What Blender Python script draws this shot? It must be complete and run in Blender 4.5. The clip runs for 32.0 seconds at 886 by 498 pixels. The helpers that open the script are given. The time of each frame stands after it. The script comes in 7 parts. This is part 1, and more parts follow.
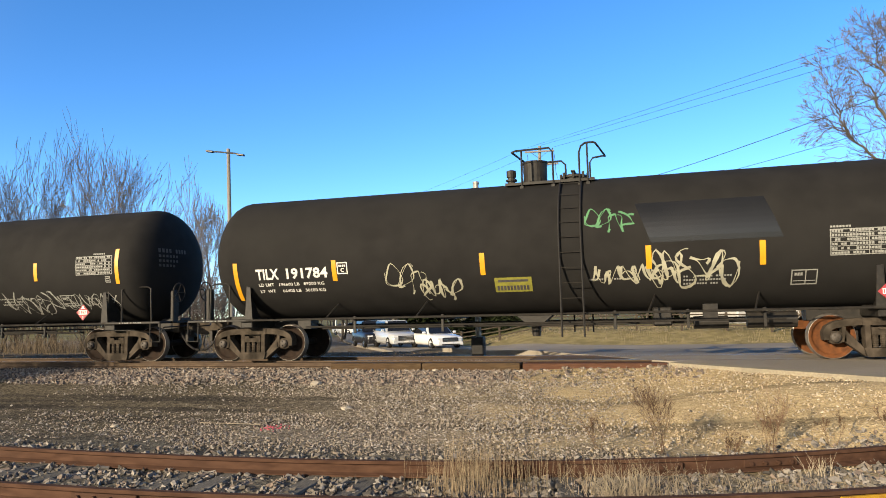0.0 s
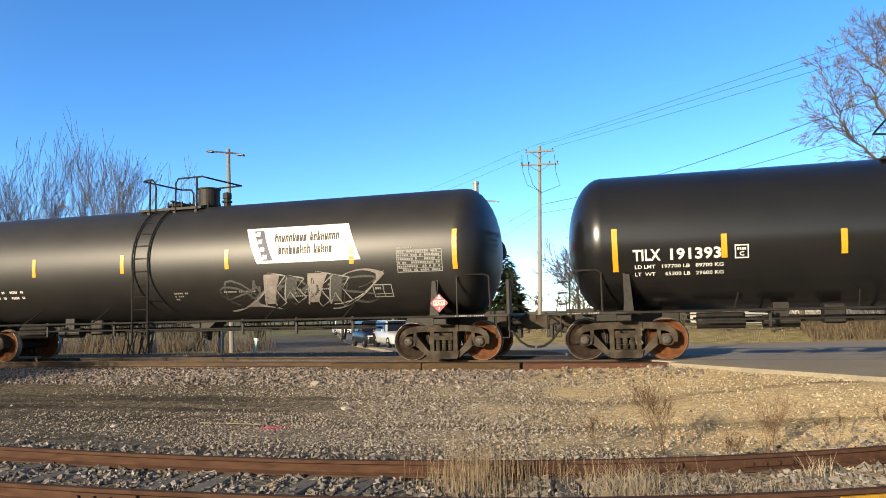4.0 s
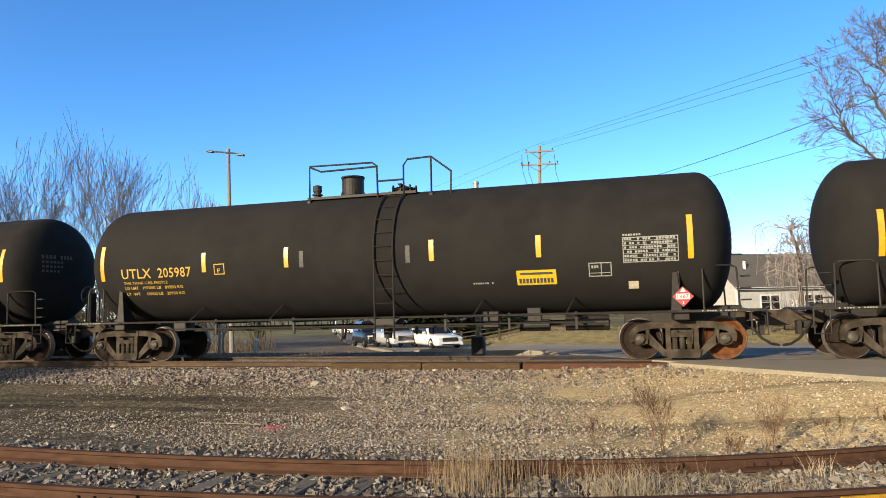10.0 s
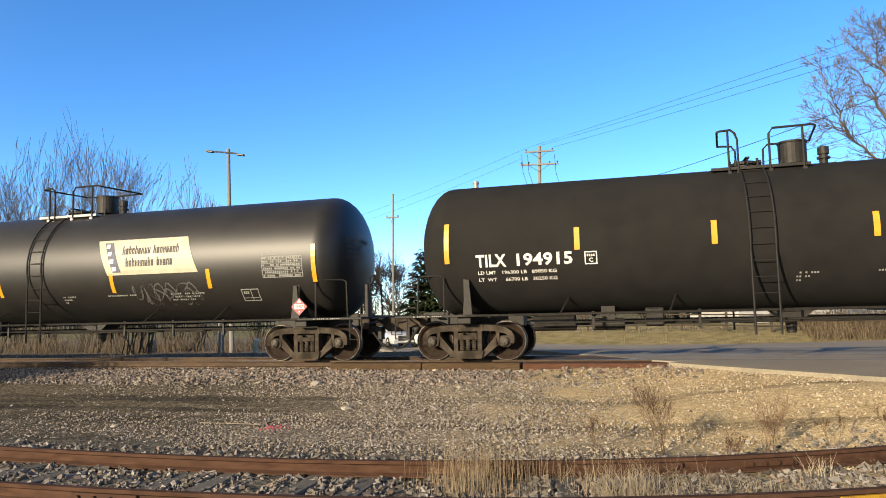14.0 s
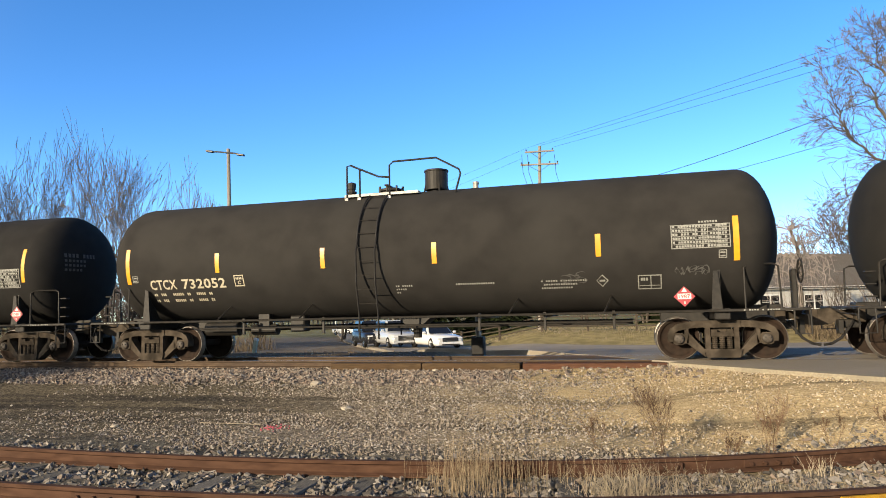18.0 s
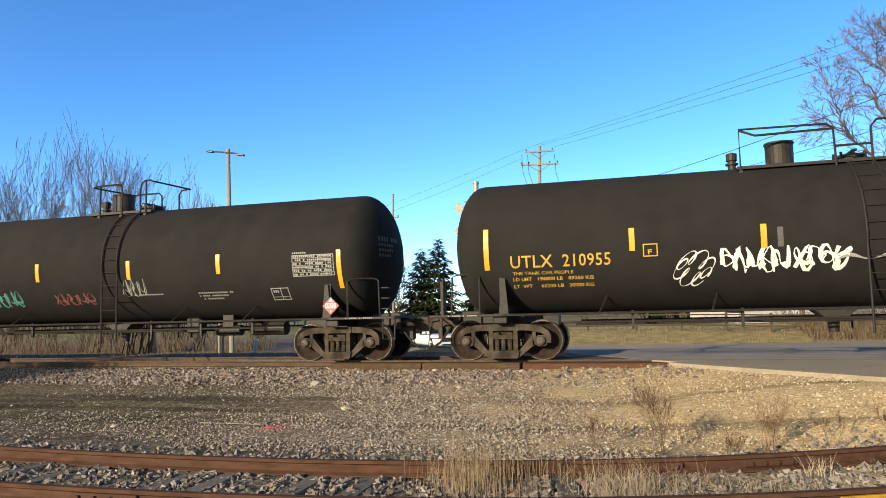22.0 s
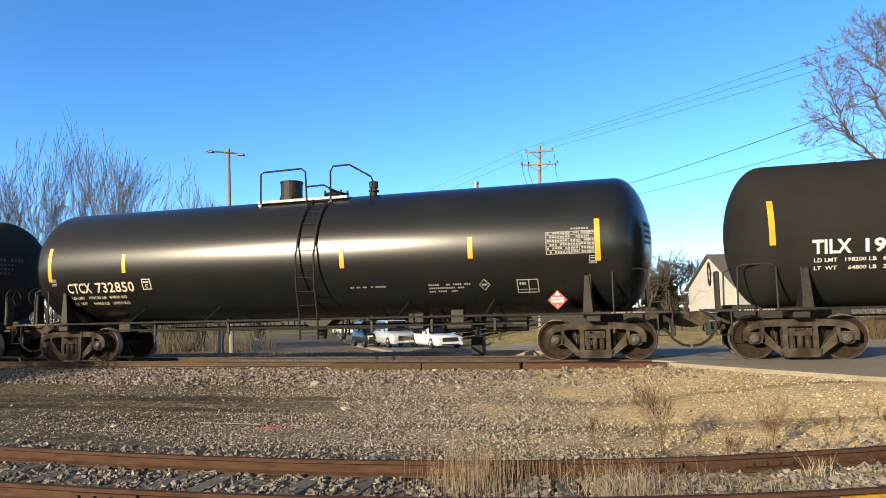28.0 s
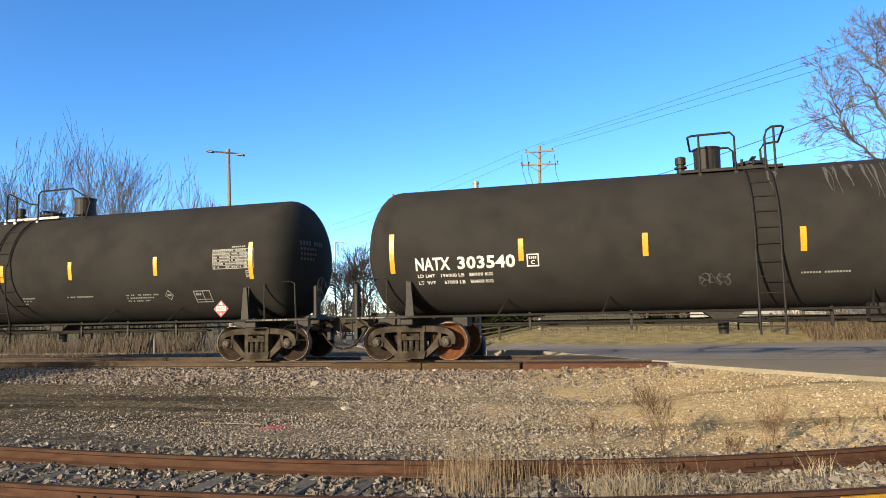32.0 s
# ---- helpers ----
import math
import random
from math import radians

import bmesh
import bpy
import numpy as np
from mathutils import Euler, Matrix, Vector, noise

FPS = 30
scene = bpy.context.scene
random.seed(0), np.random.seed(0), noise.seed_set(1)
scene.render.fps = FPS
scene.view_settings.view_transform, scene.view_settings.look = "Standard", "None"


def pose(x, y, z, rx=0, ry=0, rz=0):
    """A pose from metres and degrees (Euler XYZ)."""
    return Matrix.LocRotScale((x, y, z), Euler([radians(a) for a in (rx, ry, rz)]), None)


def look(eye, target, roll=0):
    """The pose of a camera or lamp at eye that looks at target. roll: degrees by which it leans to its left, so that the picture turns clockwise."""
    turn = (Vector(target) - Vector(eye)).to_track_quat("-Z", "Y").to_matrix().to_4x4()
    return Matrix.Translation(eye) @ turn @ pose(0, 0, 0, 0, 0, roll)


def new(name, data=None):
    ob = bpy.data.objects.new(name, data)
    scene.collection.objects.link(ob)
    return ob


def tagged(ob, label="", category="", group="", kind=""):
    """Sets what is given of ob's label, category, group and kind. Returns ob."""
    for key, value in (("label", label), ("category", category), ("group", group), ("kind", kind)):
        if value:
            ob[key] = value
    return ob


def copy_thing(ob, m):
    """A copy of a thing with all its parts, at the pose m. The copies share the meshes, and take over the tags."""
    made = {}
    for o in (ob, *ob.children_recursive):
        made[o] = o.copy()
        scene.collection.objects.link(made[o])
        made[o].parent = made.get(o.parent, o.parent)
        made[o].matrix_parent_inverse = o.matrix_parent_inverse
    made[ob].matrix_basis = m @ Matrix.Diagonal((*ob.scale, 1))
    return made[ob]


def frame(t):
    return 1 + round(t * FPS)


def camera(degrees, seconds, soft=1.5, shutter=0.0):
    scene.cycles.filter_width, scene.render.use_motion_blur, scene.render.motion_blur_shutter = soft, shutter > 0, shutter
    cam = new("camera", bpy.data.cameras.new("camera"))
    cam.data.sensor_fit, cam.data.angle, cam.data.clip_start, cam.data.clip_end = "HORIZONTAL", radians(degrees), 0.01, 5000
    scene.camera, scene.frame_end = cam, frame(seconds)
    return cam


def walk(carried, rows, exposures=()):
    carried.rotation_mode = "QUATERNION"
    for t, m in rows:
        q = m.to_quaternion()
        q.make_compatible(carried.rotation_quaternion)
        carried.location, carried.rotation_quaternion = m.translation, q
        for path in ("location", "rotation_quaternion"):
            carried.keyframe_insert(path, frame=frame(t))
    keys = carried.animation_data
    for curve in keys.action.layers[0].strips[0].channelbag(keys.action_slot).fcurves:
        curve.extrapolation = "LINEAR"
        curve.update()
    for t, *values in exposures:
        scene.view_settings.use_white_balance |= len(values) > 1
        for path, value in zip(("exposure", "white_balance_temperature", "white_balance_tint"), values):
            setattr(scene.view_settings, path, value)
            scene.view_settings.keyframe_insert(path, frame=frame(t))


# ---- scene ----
cam = camera(65.7, 32.0, 0.95)
EYE = Vector((0.0, 0.0, 1.143))
AIM = EYE + Vector((math.sin(radians(-15.52)) * math.cos(radians(5.277)), math.cos(radians(-15.52)) * math.cos(radians(5.277)), math.sin(radians(5.277))))
STAND = look(EYE, AIM, -1.31)
walk(cam, [(0.0, STAND), (32.0, STAND)], exposures=[(0.0, 0.78, 7900, 6), (32.0, 0.78, 7900, 6)])

# ---- light: low winter sun behind the camera, clear sky ----
SUN_EL, SUN_AZ = radians(15.0), radians(180.0 + 27.0)
TO_SUN = Vector((math.sin(SUN_AZ) * math.cos(SUN_EL), math.cos(SUN_AZ) * math.cos(SUN_EL), math.sin(SUN_EL)))
world = bpy.data.worlds.new("sky")
scene.world = world
world.use_nodes = True
wn = world.node_tree
sky = wn.nodes.new("ShaderNodeTexSky")
sky.sky_type, sky.sun_disc = "NISHITA", False
sky.sun_elevation, sky.sun_rotation = SUN_EL, SUN_AZ
sky.air_density, sky.dust_density, sky.ozone_density = 0.58, 0.0, 3.0
tone = wn.nodes.new("ShaderNodeHueSaturation")
tone.inputs["Hue"].default_value = 0.5065
# deep blue opposite the sun, paling evenly with haze towards it
way = wn.nodes.new("ShaderNodeTexCoord")
near_sun = wn.nodes.new("ShaderNodeVectorMath")
near_sun.operation, near_sun.inputs[1].default_value = "DOT_PRODUCT", TO_SUN
wn.links.new(way.outputs["Generated"], near_sun.inputs[0])
for socket, far, near in (("Saturation", 1.21, 0.45), ("Value", 1.71, 1.15)):
    fade = wn.nodes.new("ShaderNodeMapRange")
    fade.interpolation_type = "SMOOTHSTEP"
    fade.inputs[1].default_value, fade.inputs[2].default_value, fade.inputs[3].default_value, fade.inputs[4].default_value = -0.2, 0.75, far, near
    wn.links.new(near_sun.outputs["Value"], fade.inputs[0])
    wn.links.new(fade.outputs[0], tone.inputs[socket])
wn.links.new(sky.outputs[0], tone.inputs["Color"])
wn.links.new(tone.outputs[0], wn.nodes["Background"].inputs[0])
wn.nodes["Background"].inputs[1].default_value = 0.14
sun = new("sun", bpy.data.lights.new("sun", "SUN"))
sun.data.energy, sun.data.angle, sun.data.color = 5.4, radians(0.55), (1.0, 0.89, 0.76)
sun.matrix_world = look(TO_SUN * 50, (0, 0, 0))


# ---- materials ----
def mat(name, a, b=None, scale=8.0, rough=0.8, metal=0.0, bump=0.0, bump_scale=None, c=None, big=0.7, glow=None, detail=6.0, spread=(0.35, 0.65), rnd=0.0, coat=0.0, stretch=None):
    """Two colours mixed by fine noise, a third by broad noise, with relief."""
    m = bpy.data.materials.new(name)
    m.use_nodes = True
    nt = m.node_tree
    bs = nt.nodes["Principled BSDF"]
    bs.inputs["Roughness"].default_value, bs.inputs["Metallic"].default_value = rough, metal
    bs.inputs["Specular IOR Level"].default_value = 0.12 if rough >= 0.85 else 0.3 if rough >= 0.55 else 0.5
    if coat:
        bs.inputs["Coat Weight"].default_value, bs.inputs["Coat Roughness"].default_value = coat, 0.12
    if glow:
        bs.inputs["Emission Color"].default_value, bs.inputs["Emission Strength"].default_value = (*glow[:3], 1), glow[3]
    if b is None:
        bs.inputs["Base Color"].default_value = (*a, 1)
        return m
    tc = nt.nodes.new("ShaderNodeTexCoord")
    vec = tc.outputs["Object"]
    if stretch:
        mp = nt.nodes.new("ShaderNodeMapping")
        mp.inputs["Scale"].default_value = stretch
        nt.links.new(vec, mp.inputs[0])
        vec = mp.outputs[0]

    def noisy(s, d):
        n = nt.nodes.new("ShaderNodeTexNoise")
        n.inputs["Scale"].default_value, n.inputs["Detail"].default_value = s, d
        nt.links.new(vec, n.inputs["Vector"])
        return n.outputs["Fac"]

    def ramp(f, lo, hi):
        r = nt.nodes.new("ShaderNodeMapRange")
        r.inputs[1].default_value, r.inputs[2].default_value = lo, hi
        nt.links.new(f, r.inputs[0])
        return r.outputs[0]

    def mix(f, x, y):
        k = nt.nodes.new("ShaderNodeMix")
        k.data_type = "RGBA"
        nt.links.new(f, k.inputs[0])
        for s, v in ((6, x), (7, y)):
            if isinstance(v, tuple):
                k.inputs[s].default_value = (*v, 1)
            else:
                nt.links.new(v, k.inputs[s])
        return k.outputs[2]

    fine = noisy(scale, detail)
    col = mix(ramp(fine, *spread), a, b)
    if c:
        col = mix(ramp(noisy(big, 4.0), 0.45, 0.7), col, c)
    if rnd:
        for source, amount in (("ShaderNodeObjectInfo", rnd), ("ShaderNodeNewGeometry", rnd)):
            oi = nt.nodes.new(source)
            out = oi.outputs["Random"] if source == "ShaderNodeObjectInfo" else oi.outputs["Random Per Island"]
            hs = nt.nodes.new("ShaderNodeHueSaturation")
            nt.links.new(ramp2(nt, out, 1 - amount, 1 + amount), hs.inputs["Value"])
            nt.links.new(col, hs.inputs["Color"])
            col = hs.outputs[0]
    nt.links.new(col, bs.inputs["Base Color"])
    if bump:
        bp = nt.nodes.new("ShaderNodeBump")
        bp.inputs["Strength"].default_value, bp.inputs["Distance"].default_value = min(bump, 1.0), 0.02
        nt.links.new(noisy(bump_scale or scale * 2, 5.0), bp.inputs["Height"])
        nt.links.new(bp.outputs[0], bs.inputs["Normal"])
    return m


def ramp2(nt, f, lo, hi):
    r = nt.nodes.new("ShaderNodeMapRange")
    r.inputs[3].default_value, r.inputs[4].default_value = lo, hi
    nt.links.new(f, r.inputs[0])
    return r.outputs[0]


M = {}
M["tank_dull"] = mat("dull_black_tank_paint", (0.0110, 0.0105, 0.0102), (0.0147, 0.0140, 0.0135), 2.2, 0.86, bump=0.03, bump_scale=30, c=(0.0166, 0.0158, 0.0148), big=0.35)
M["tank_gloss"] = mat("glossy_black_tank_paint", (0.0058, 0.0059, 0.0064), (0.0077, 0.0079, 0.0085), 1.5, 0.27, bump=0.012, bump_scale=3, c=(0.0097, 0.0094, 0.0095), big=0.5)
M["tank_semi"] = mat("worn_black_tank_paint", (0.0087, 0.0081, 0.0076), (0.0135, 0.0122, 0.0111), 1.8, 0.47, bump=0.02, bump_scale=12, c=(0.0174, 0.0158, 0.0143), big=0.4)
M["tank_grey"] = mat("faded_black_tank_paint", (0.0174, 0.0163, 0.0154), (0.0241, 0.0225, 0.0210), 1.8, 0.86, bump=0.03, bump_scale=25, c=(0.0270, 0.0256, 0.0238), big=0.5)
M["steel_black"] = mat("black_painted_steel", (0.009, 0.008, 0.007), (0.019, 0.016, 0.013), 9, 0.6, bump=0.08)
M["truck"] = mat("dusty_cast_steel", (0.038, 0.030, 0.023), (0.064, 0.051, 0.039), 7, 0.9, bump=0.4, c=(0.020, 0.016, 0.012), big=3.0)
M["wheel"] = mat("brown_wheel_steel", (0.014, 0.009, 0.007), (0.028, 0.018, 0.013), 9, 0.9, bump=0.1, c=(0.020, 0.015, 0.012), big=4.0)
M["wheel_rust"] = mat("rust_orange_wheel_steel", (0.12, 0.043, 0.016), (0.064, 0.026, 0.012), 9, 0.85, bump=0.1)
M["tread"] = mat("polished_wheel_tread", (0.12, 0.10, 0.093), (0.17, 0.16, 0.14), 12, 0.45, metal=0.6)
M["cap"] = mat("blue_grey_bearing_cap", (0.035, 0.029, 0.024), (0.064, 0.052, 0.043), 14, 0.6)
M["hose"] = mat("black_rubber_hose", (0.007, 0.006, 0.006), (0.012, 0.011, 0.010), 12, 0.7)
M["white"] = mat("white_stencil_paint", (0.58, 0.57, 0.54), (0.49, 0.48, 0.44), 14, 0.6)
M["white_dim"] = mat("faded_white_paint", (0.24, 0.24, 0.22), (0.17, 0.17, 0.16), 18, 0.7)
M["grey_ink"] = mat("dim_grey_stencil_paint", (0.075, 0.072, 0.070), (0.052, 0.051, 0.048), 18, 0.7)
M["cream"] = mat("cream_stencil_paint", (0.43, 0.39, 0.30), (0.35, 0.31, 0.23), 14, 0.6)
M["yellow_ink"] = mat("yellow_stencil_paint", (0.42, 0.27, 0.046), (0.32, 0.20, 0.035), 14, 0.6)
M["stripe"] = mat("amber_reflective_tape", (0.56, 0.27, 0.018), (0.50, 0.23, 0.015), 6, 0.4)
M["yellow"] = mat("yellow_label", (0.49, 0.35, 0.023), (0.42, 0.28, 0.017), 10, 0.5)
M["sign"] = mat("white_vinyl_sign", (0.62, 0.60, 0.55), (0.56, 0.54, 0.48), 3, 0.45)
M["sign_cream"] = mat("cream_vinyl_sign", (0.38, 0.35, 0.26), (0.32, 0.29, 0.21), 3, 0.5)
M["sign_ink"] = mat("dark_sign_ink", (0.035, 0.032, 0.035), (0.058, 0.055, 0.058), 10, 0.6)
M["sign_blue"] = mat("slate_blue_sign_ink", (0.093, 0.099, 0.13), (0.070, 0.075, 0.099), 10, 0.6)
M["placard_red"] = mat("faded_red_placard", (0.30, 0.028, 0.040), (0.24, 0.022, 0.032), 10, 0.5)
M["graf_silver"] = mat("silver_spray_paint", (0.17, 0.17, 0.15), (0.12, 0.11, 0.10), 5, 0.5)
M["graf_cream"] = mat("cream_spray_paint", (0.32, 0.31, 0.23), (0.23, 0.22, 0.17), 5, 0.7)
M["graf_rose"] = mat("rosy_silver_spray_paint", (0.24, 0.21, 0.20), (0.17, 0.14, 0.13), 3, 0.6)
M["label_green"] = mat("faded_olive_label", (0.20, 0.19, 0.035), (0.15, 0.14, 0.029), 10, 0.6)
M["graf_green"] = mat("green_spray_paint", (0.070, 0.20, 0.093), (0.046, 0.14, 0.070), 5, 0.7)
M["graf_teal"] = mat("teal_spray_paint", (0.058, 0.20, 0.17), (0.046, 0.14, 0.13), 5, 0.7)
M["graf_pink"] = mat("dull_red_spray_paint", (0.17, 0.058, 0.052), (0.13, 0.046, 0.041), 5, 0.7)
M["platform_white"] = mat("white_platform_paint", (0.52, 0.51, 0.48), (0.29, 0.28, 0.27), 8, 0.6)
M["rust"] = mat("rusty_rail_steel", (0.040, 0.0195, 0.0125), (0.072, 0.037, 0.0235), 16, 0.85, bump=0.2, c=(0.053, 0.028, 0.019), big=2.5, stretch=(0.25, 1, 1))
M["rust_main"] = mat("dark_brown_rail_steel", (0.043, 0.026, 0.016), (0.075, 0.049, 0.029), 16, 0.8, bump=0.2, c=(0.035, 0.022, 0.015), big=2.5, stretch=(0.25, 1, 1))
M["railhead"] = mat("worn_rail_head", (0.17, 0.16, 0.14), (0.24, 0.22, 0.20), 18, 0.35, metal=0.8)
M["tie"] = mat("weathered_grey_tie", (0.075, 0.065, 0.053), (0.14, 0.13, 0.11), 14, 0.9, bump=0.4, rnd=0.2, stretch=(5, 0.6, 5))
M["tie_dark"] = mat("dark_creosoted_tie", (0.029, 0.024, 0.020), (0.052, 0.043, 0.035), 14, 0.9, bump=0.4, rnd=0.2)
M["plank"] = mat("brown_crossing_timber", (0.043, 0.028, 0.016), (0.075, 0.049, 0.028), 12, 0.9, bump=0.3, c=(0.058, 0.035, 0.020), big=3.0, stretch=(0.3, 3, 3))
M["plank_red"] = mat("rust_red_crossing_timber", (0.055, 0.026, 0.017), (0.087, 0.042, 0.026), 12, 0.9, bump=0.3, stretch=(0.3, 3, 3))


def part(name, bm, material, parent, label="", at=None):
    """Links a bmesh (or a mesh) as one mesh object under a thing or a part."""
    me = bm
    if isinstance(bm, bmesh.types.BMesh):
        bmesh.ops.recalc_face_normals(bm, faces=bm.faces)
        me = bpy.data.meshes.new(name)
        bm.to_mesh(me)
        bm.free()
        me.materials.append(material)
    ob = new(name, me)
    ob.parent = parent
    if at is not None:
        ob.matrix_basis = at
    if label:
        ob["label"] = label
    return ob


def thing(name, label, category, m=None, group="", kind=""):
    ob = new(name)
    ob.empty_display_size = 0.2
    if m is not None:
        ob.matrix_basis = m
    return tagged(ob, label, category, group, kind)


def solo(name, bm, material, label, category="", group="", kind="", m=None):
    """A thing of one mesh."""
    ob = part(name, bm, material, None, at=m)
    return tagged(ob, label, category, group, kind)


# ---- mesh helpers ----
def box(bm, x0, x1, y0, y1, z0, z1, bevel=0.0, m=None):
    r = bmesh.ops.create_cube(bm, size=1.0)
    vs = r["verts"]
    for v in vs:
        v.co = Vector(((x0 + x1) / 2 + v.co.x * (x1 - x0), (y0 + y1) / 2 + v.co.y * (y1 - y0), (z0 + z1) / 2 + v.co.z * (z1 - z0)))
    if bevel:
        es = list({e for v in vs for e in v.link_edges})
        out = bmesh.ops.bevel(bm, geom=es, offset=bevel, segments=1, affect="EDGES")
        vs = list({v for f in out["faces"] for v in f.verts} | {v for v in vs if v.is_valid})
    if m is not None:
        for v in vs:
            v.co = m @ v.co
    return bm


def prism(bm, poly, y0, y1, axis="y"):
    """A polygon in x, z (or y, z or x, y) drawn out between two values of the other axis."""
    def P(a, b, c):
        return {"y": (a, c, b), "x": (c, a, b), "z": (a, b, c)}[axis]
    lo = [bm.verts.new(P(a, b, y0)) for a, b in poly]
    hi = [bm.verts.new(P(a, b, y1)) for a, b in poly]
    n = len(poly)
    for i in range(n):
        j = (i + 1) % n
        bm.faces.new((lo[i], lo[j], hi[j], hi[i]))
    bm.faces.new(lo[::-1])
    bm.faces.new(hi)
    return bm


def tube(bm, pts, r, seg=6, radii=None):
    """A round bar along a line of points."""
    pts = [Vector(p) for p in pts]
    rings = []
    up = Vector((0.13, 0.27, 0.95))
    for i, p in enumerate(pts):
        d = (pts[min(i + 1, len(pts) - 1)] - pts[max(i - 1, 0)]).normalized()
        a = d.cross(up)
        if a.length < 0.05:
            a = d.cross(Vector((1, 0, 0)))
        a.normalize()
        b = d.cross(a)
        rr = radii[i] if radii else r
        rings.append([bm.verts.new(p + (a * math.cos(k * math.tau / seg) + b * math.sin(k * math.tau / seg)) * rr) for k in range(seg)])
    for u, v in zip(rings, rings[1:]):
        for k in range(seg):
            bm.faces.new((u[k], u[(k + 1) % seg], v[(k + 1) % seg], v[k]))
    if seg > 2:
        bm.faces.new(rings[0][::-1])
        bm.faces.new(rings[-1])
    return bm


def lathe(bm, prof, seg=24, axis="y", at=(0, 0, 0), smooth=True):
    """A profile of (along, radius) turned round an axis; ends close where the radius is 0."""
    at = Vector(at)
    rings = []
    for a, r in prof:
        ring = []
        for k in range(seg if r > 1e-6 else 1):
            t = k * math.tau / seg
            c, s = r * math.cos(t), r * math.sin(t)
            ring.append(bm.verts.new(at + Vector({"x": (a, c, s), "y": (c, a, s), "z": (c, s, a)}[axis])))
        rings.append(ring)
    for u, v in zip(rings, rings[1:]):
        for k in range(seg):
            j = (k + 1) % seg
            if len(u) == 1 and len(v) == 1:
                continue
            if len(u) == 1:
                f = bm.faces.new((u[0], v[j], v[k]))
            elif len(v) == 1:
                f = bm.faces.new((u[k], u[j], v[0]))
            else:
                f = bm.faces.new((u[k], u[j], v[j], v[k]))
            f.smooth = smooth
    return bm


def raw(name, verts, faces, material, smooth=False):
    """A mesh straight from arrays."""
    me = bpy.data.meshes.new(name)
    me.from_pydata([tuple(v) for v in verts] if not isinstance(verts, np.ndarray) else verts.tolist(), [], faces if not isinstance(faces, np.ndarray) else faces.tolist())
    me.materials.append(material)
    if smooth:
        me.polygons.foreach_set("use_smooth", [True] * len(me.polygons))
    return me


def B():
    return bmesh.new()


# ---- the plan: the line runs along x; rail tops of the main track at z = 0 ----
TRACK_Y, GAUGE = 16.77, 0.7525
SIDE_Z = -0.472


def siding_y(x):
    """The nearer rail of the rusty siding."""
    x = max(-14.0, min(6.0, x))
    return 6.285 + 0.2709 * x + 0.0354 * x * x + 0.0012 * x ** 3


def smooth(a, b, t):
    t = np.clip((t - a) / (b - a), 0, 1)
    return t * t * (3 - 2 * t)


def ground_z(x, y):
    """Height of the ground: low round the siding, banked up to the main line, falling away to the lot, a grass bank beside the road."""
    x, y = np.asarray(x, float), np.asarray(y, float)
    z = -0.66 + 0.44 * smooth(9.6, 14.9, y + 0.02 * x) + 0.40 * smooth(-0.6, 3.2, x) * smooth(8.8, 11.3, y) * (1 - 0.92 * smooth(11.3, 14.9, y))
    d = 15.72 - (x + y)
    bank = (1 - smooth(0.0, 1.7, np.abs(d))) * smooth(-1.2, 0.6, x) * (y < 15.6)
    bank = np.maximum(bank, 0.6 * smooth(-2.9, -1.2, x) * smooth(14.5, 15.35, y) * (y < 15.9) * (d > -0.2))
    z = z + bank * (-0.075 - z)
    u = x / np.maximum(np.abs(y), 1.0)
    left = -0.10 * smooth(18.6, 20.5, y) - 0.66 * smooth(24.0, 34.0, y) - 0.46 * smooth(30.0, 54.0, y)
    right = -0.10 * smooth(18.6, 20.5, y) - 0.68 * smooth(20.0, 27.0, y) + 0.70 * smooth(38.5, 46.0, y)
    k = smooth(-0.245, -0.13, u)
    return z + np.where(y > 18.5, left * (1 - k) + right * k, 0.0) - 3.0 * smooth(150, 900, np.hypot(x, y)) * 0.5


def build_ground():
    xs = np.unique(np.concatenate([np.arange(-14, 9, 0.22), np.arange(-30, 16, 0.8), np.linspace(-80, 80, 41), np.linspace(-1600, 1600, 33)]).round(3))
    ys = np.unique(np.concatenate([np.arange(3.0, 19, 0.2), np.arange(19, 60, 0.9), np.linspace(-60, 120, 37), np.linspace(-1200, 2400, 31)]).round(3))
    X, Y = np.meshgrid(xs, ys)
    Z = ground_z(X, Y)
    rough = np.array([noise.noise(Vector((a * 0.9, b * 0.9, 3.0))) * 0.035 + noise.noise(Vector((a * 3, b * 3, 7.0))) * 0.016 for a, b in zip(X.ravel(), Y.ravel())]).reshape(X.shape)
    Z = Z + rough * (np.abs(X) < 60)
    nx, ny = len(xs), len(ys)
    idx = np.arange(nx * ny).reshape(ny, nx)
    faces = np.stack([idx[:-1, :-1], idx[:-1, 1:], idx[1:, 1:], idx[1:, :-1]], -1).reshape(-1, 4)
    me = raw("ground", np.stack([X, Y, Z], -1).reshape(-1, 3), faces, ground_material(), True)
    return tagged(new("ground", me), "gravel, dry dirt and pale winter grass around the tracks", "ground", kind="structure")


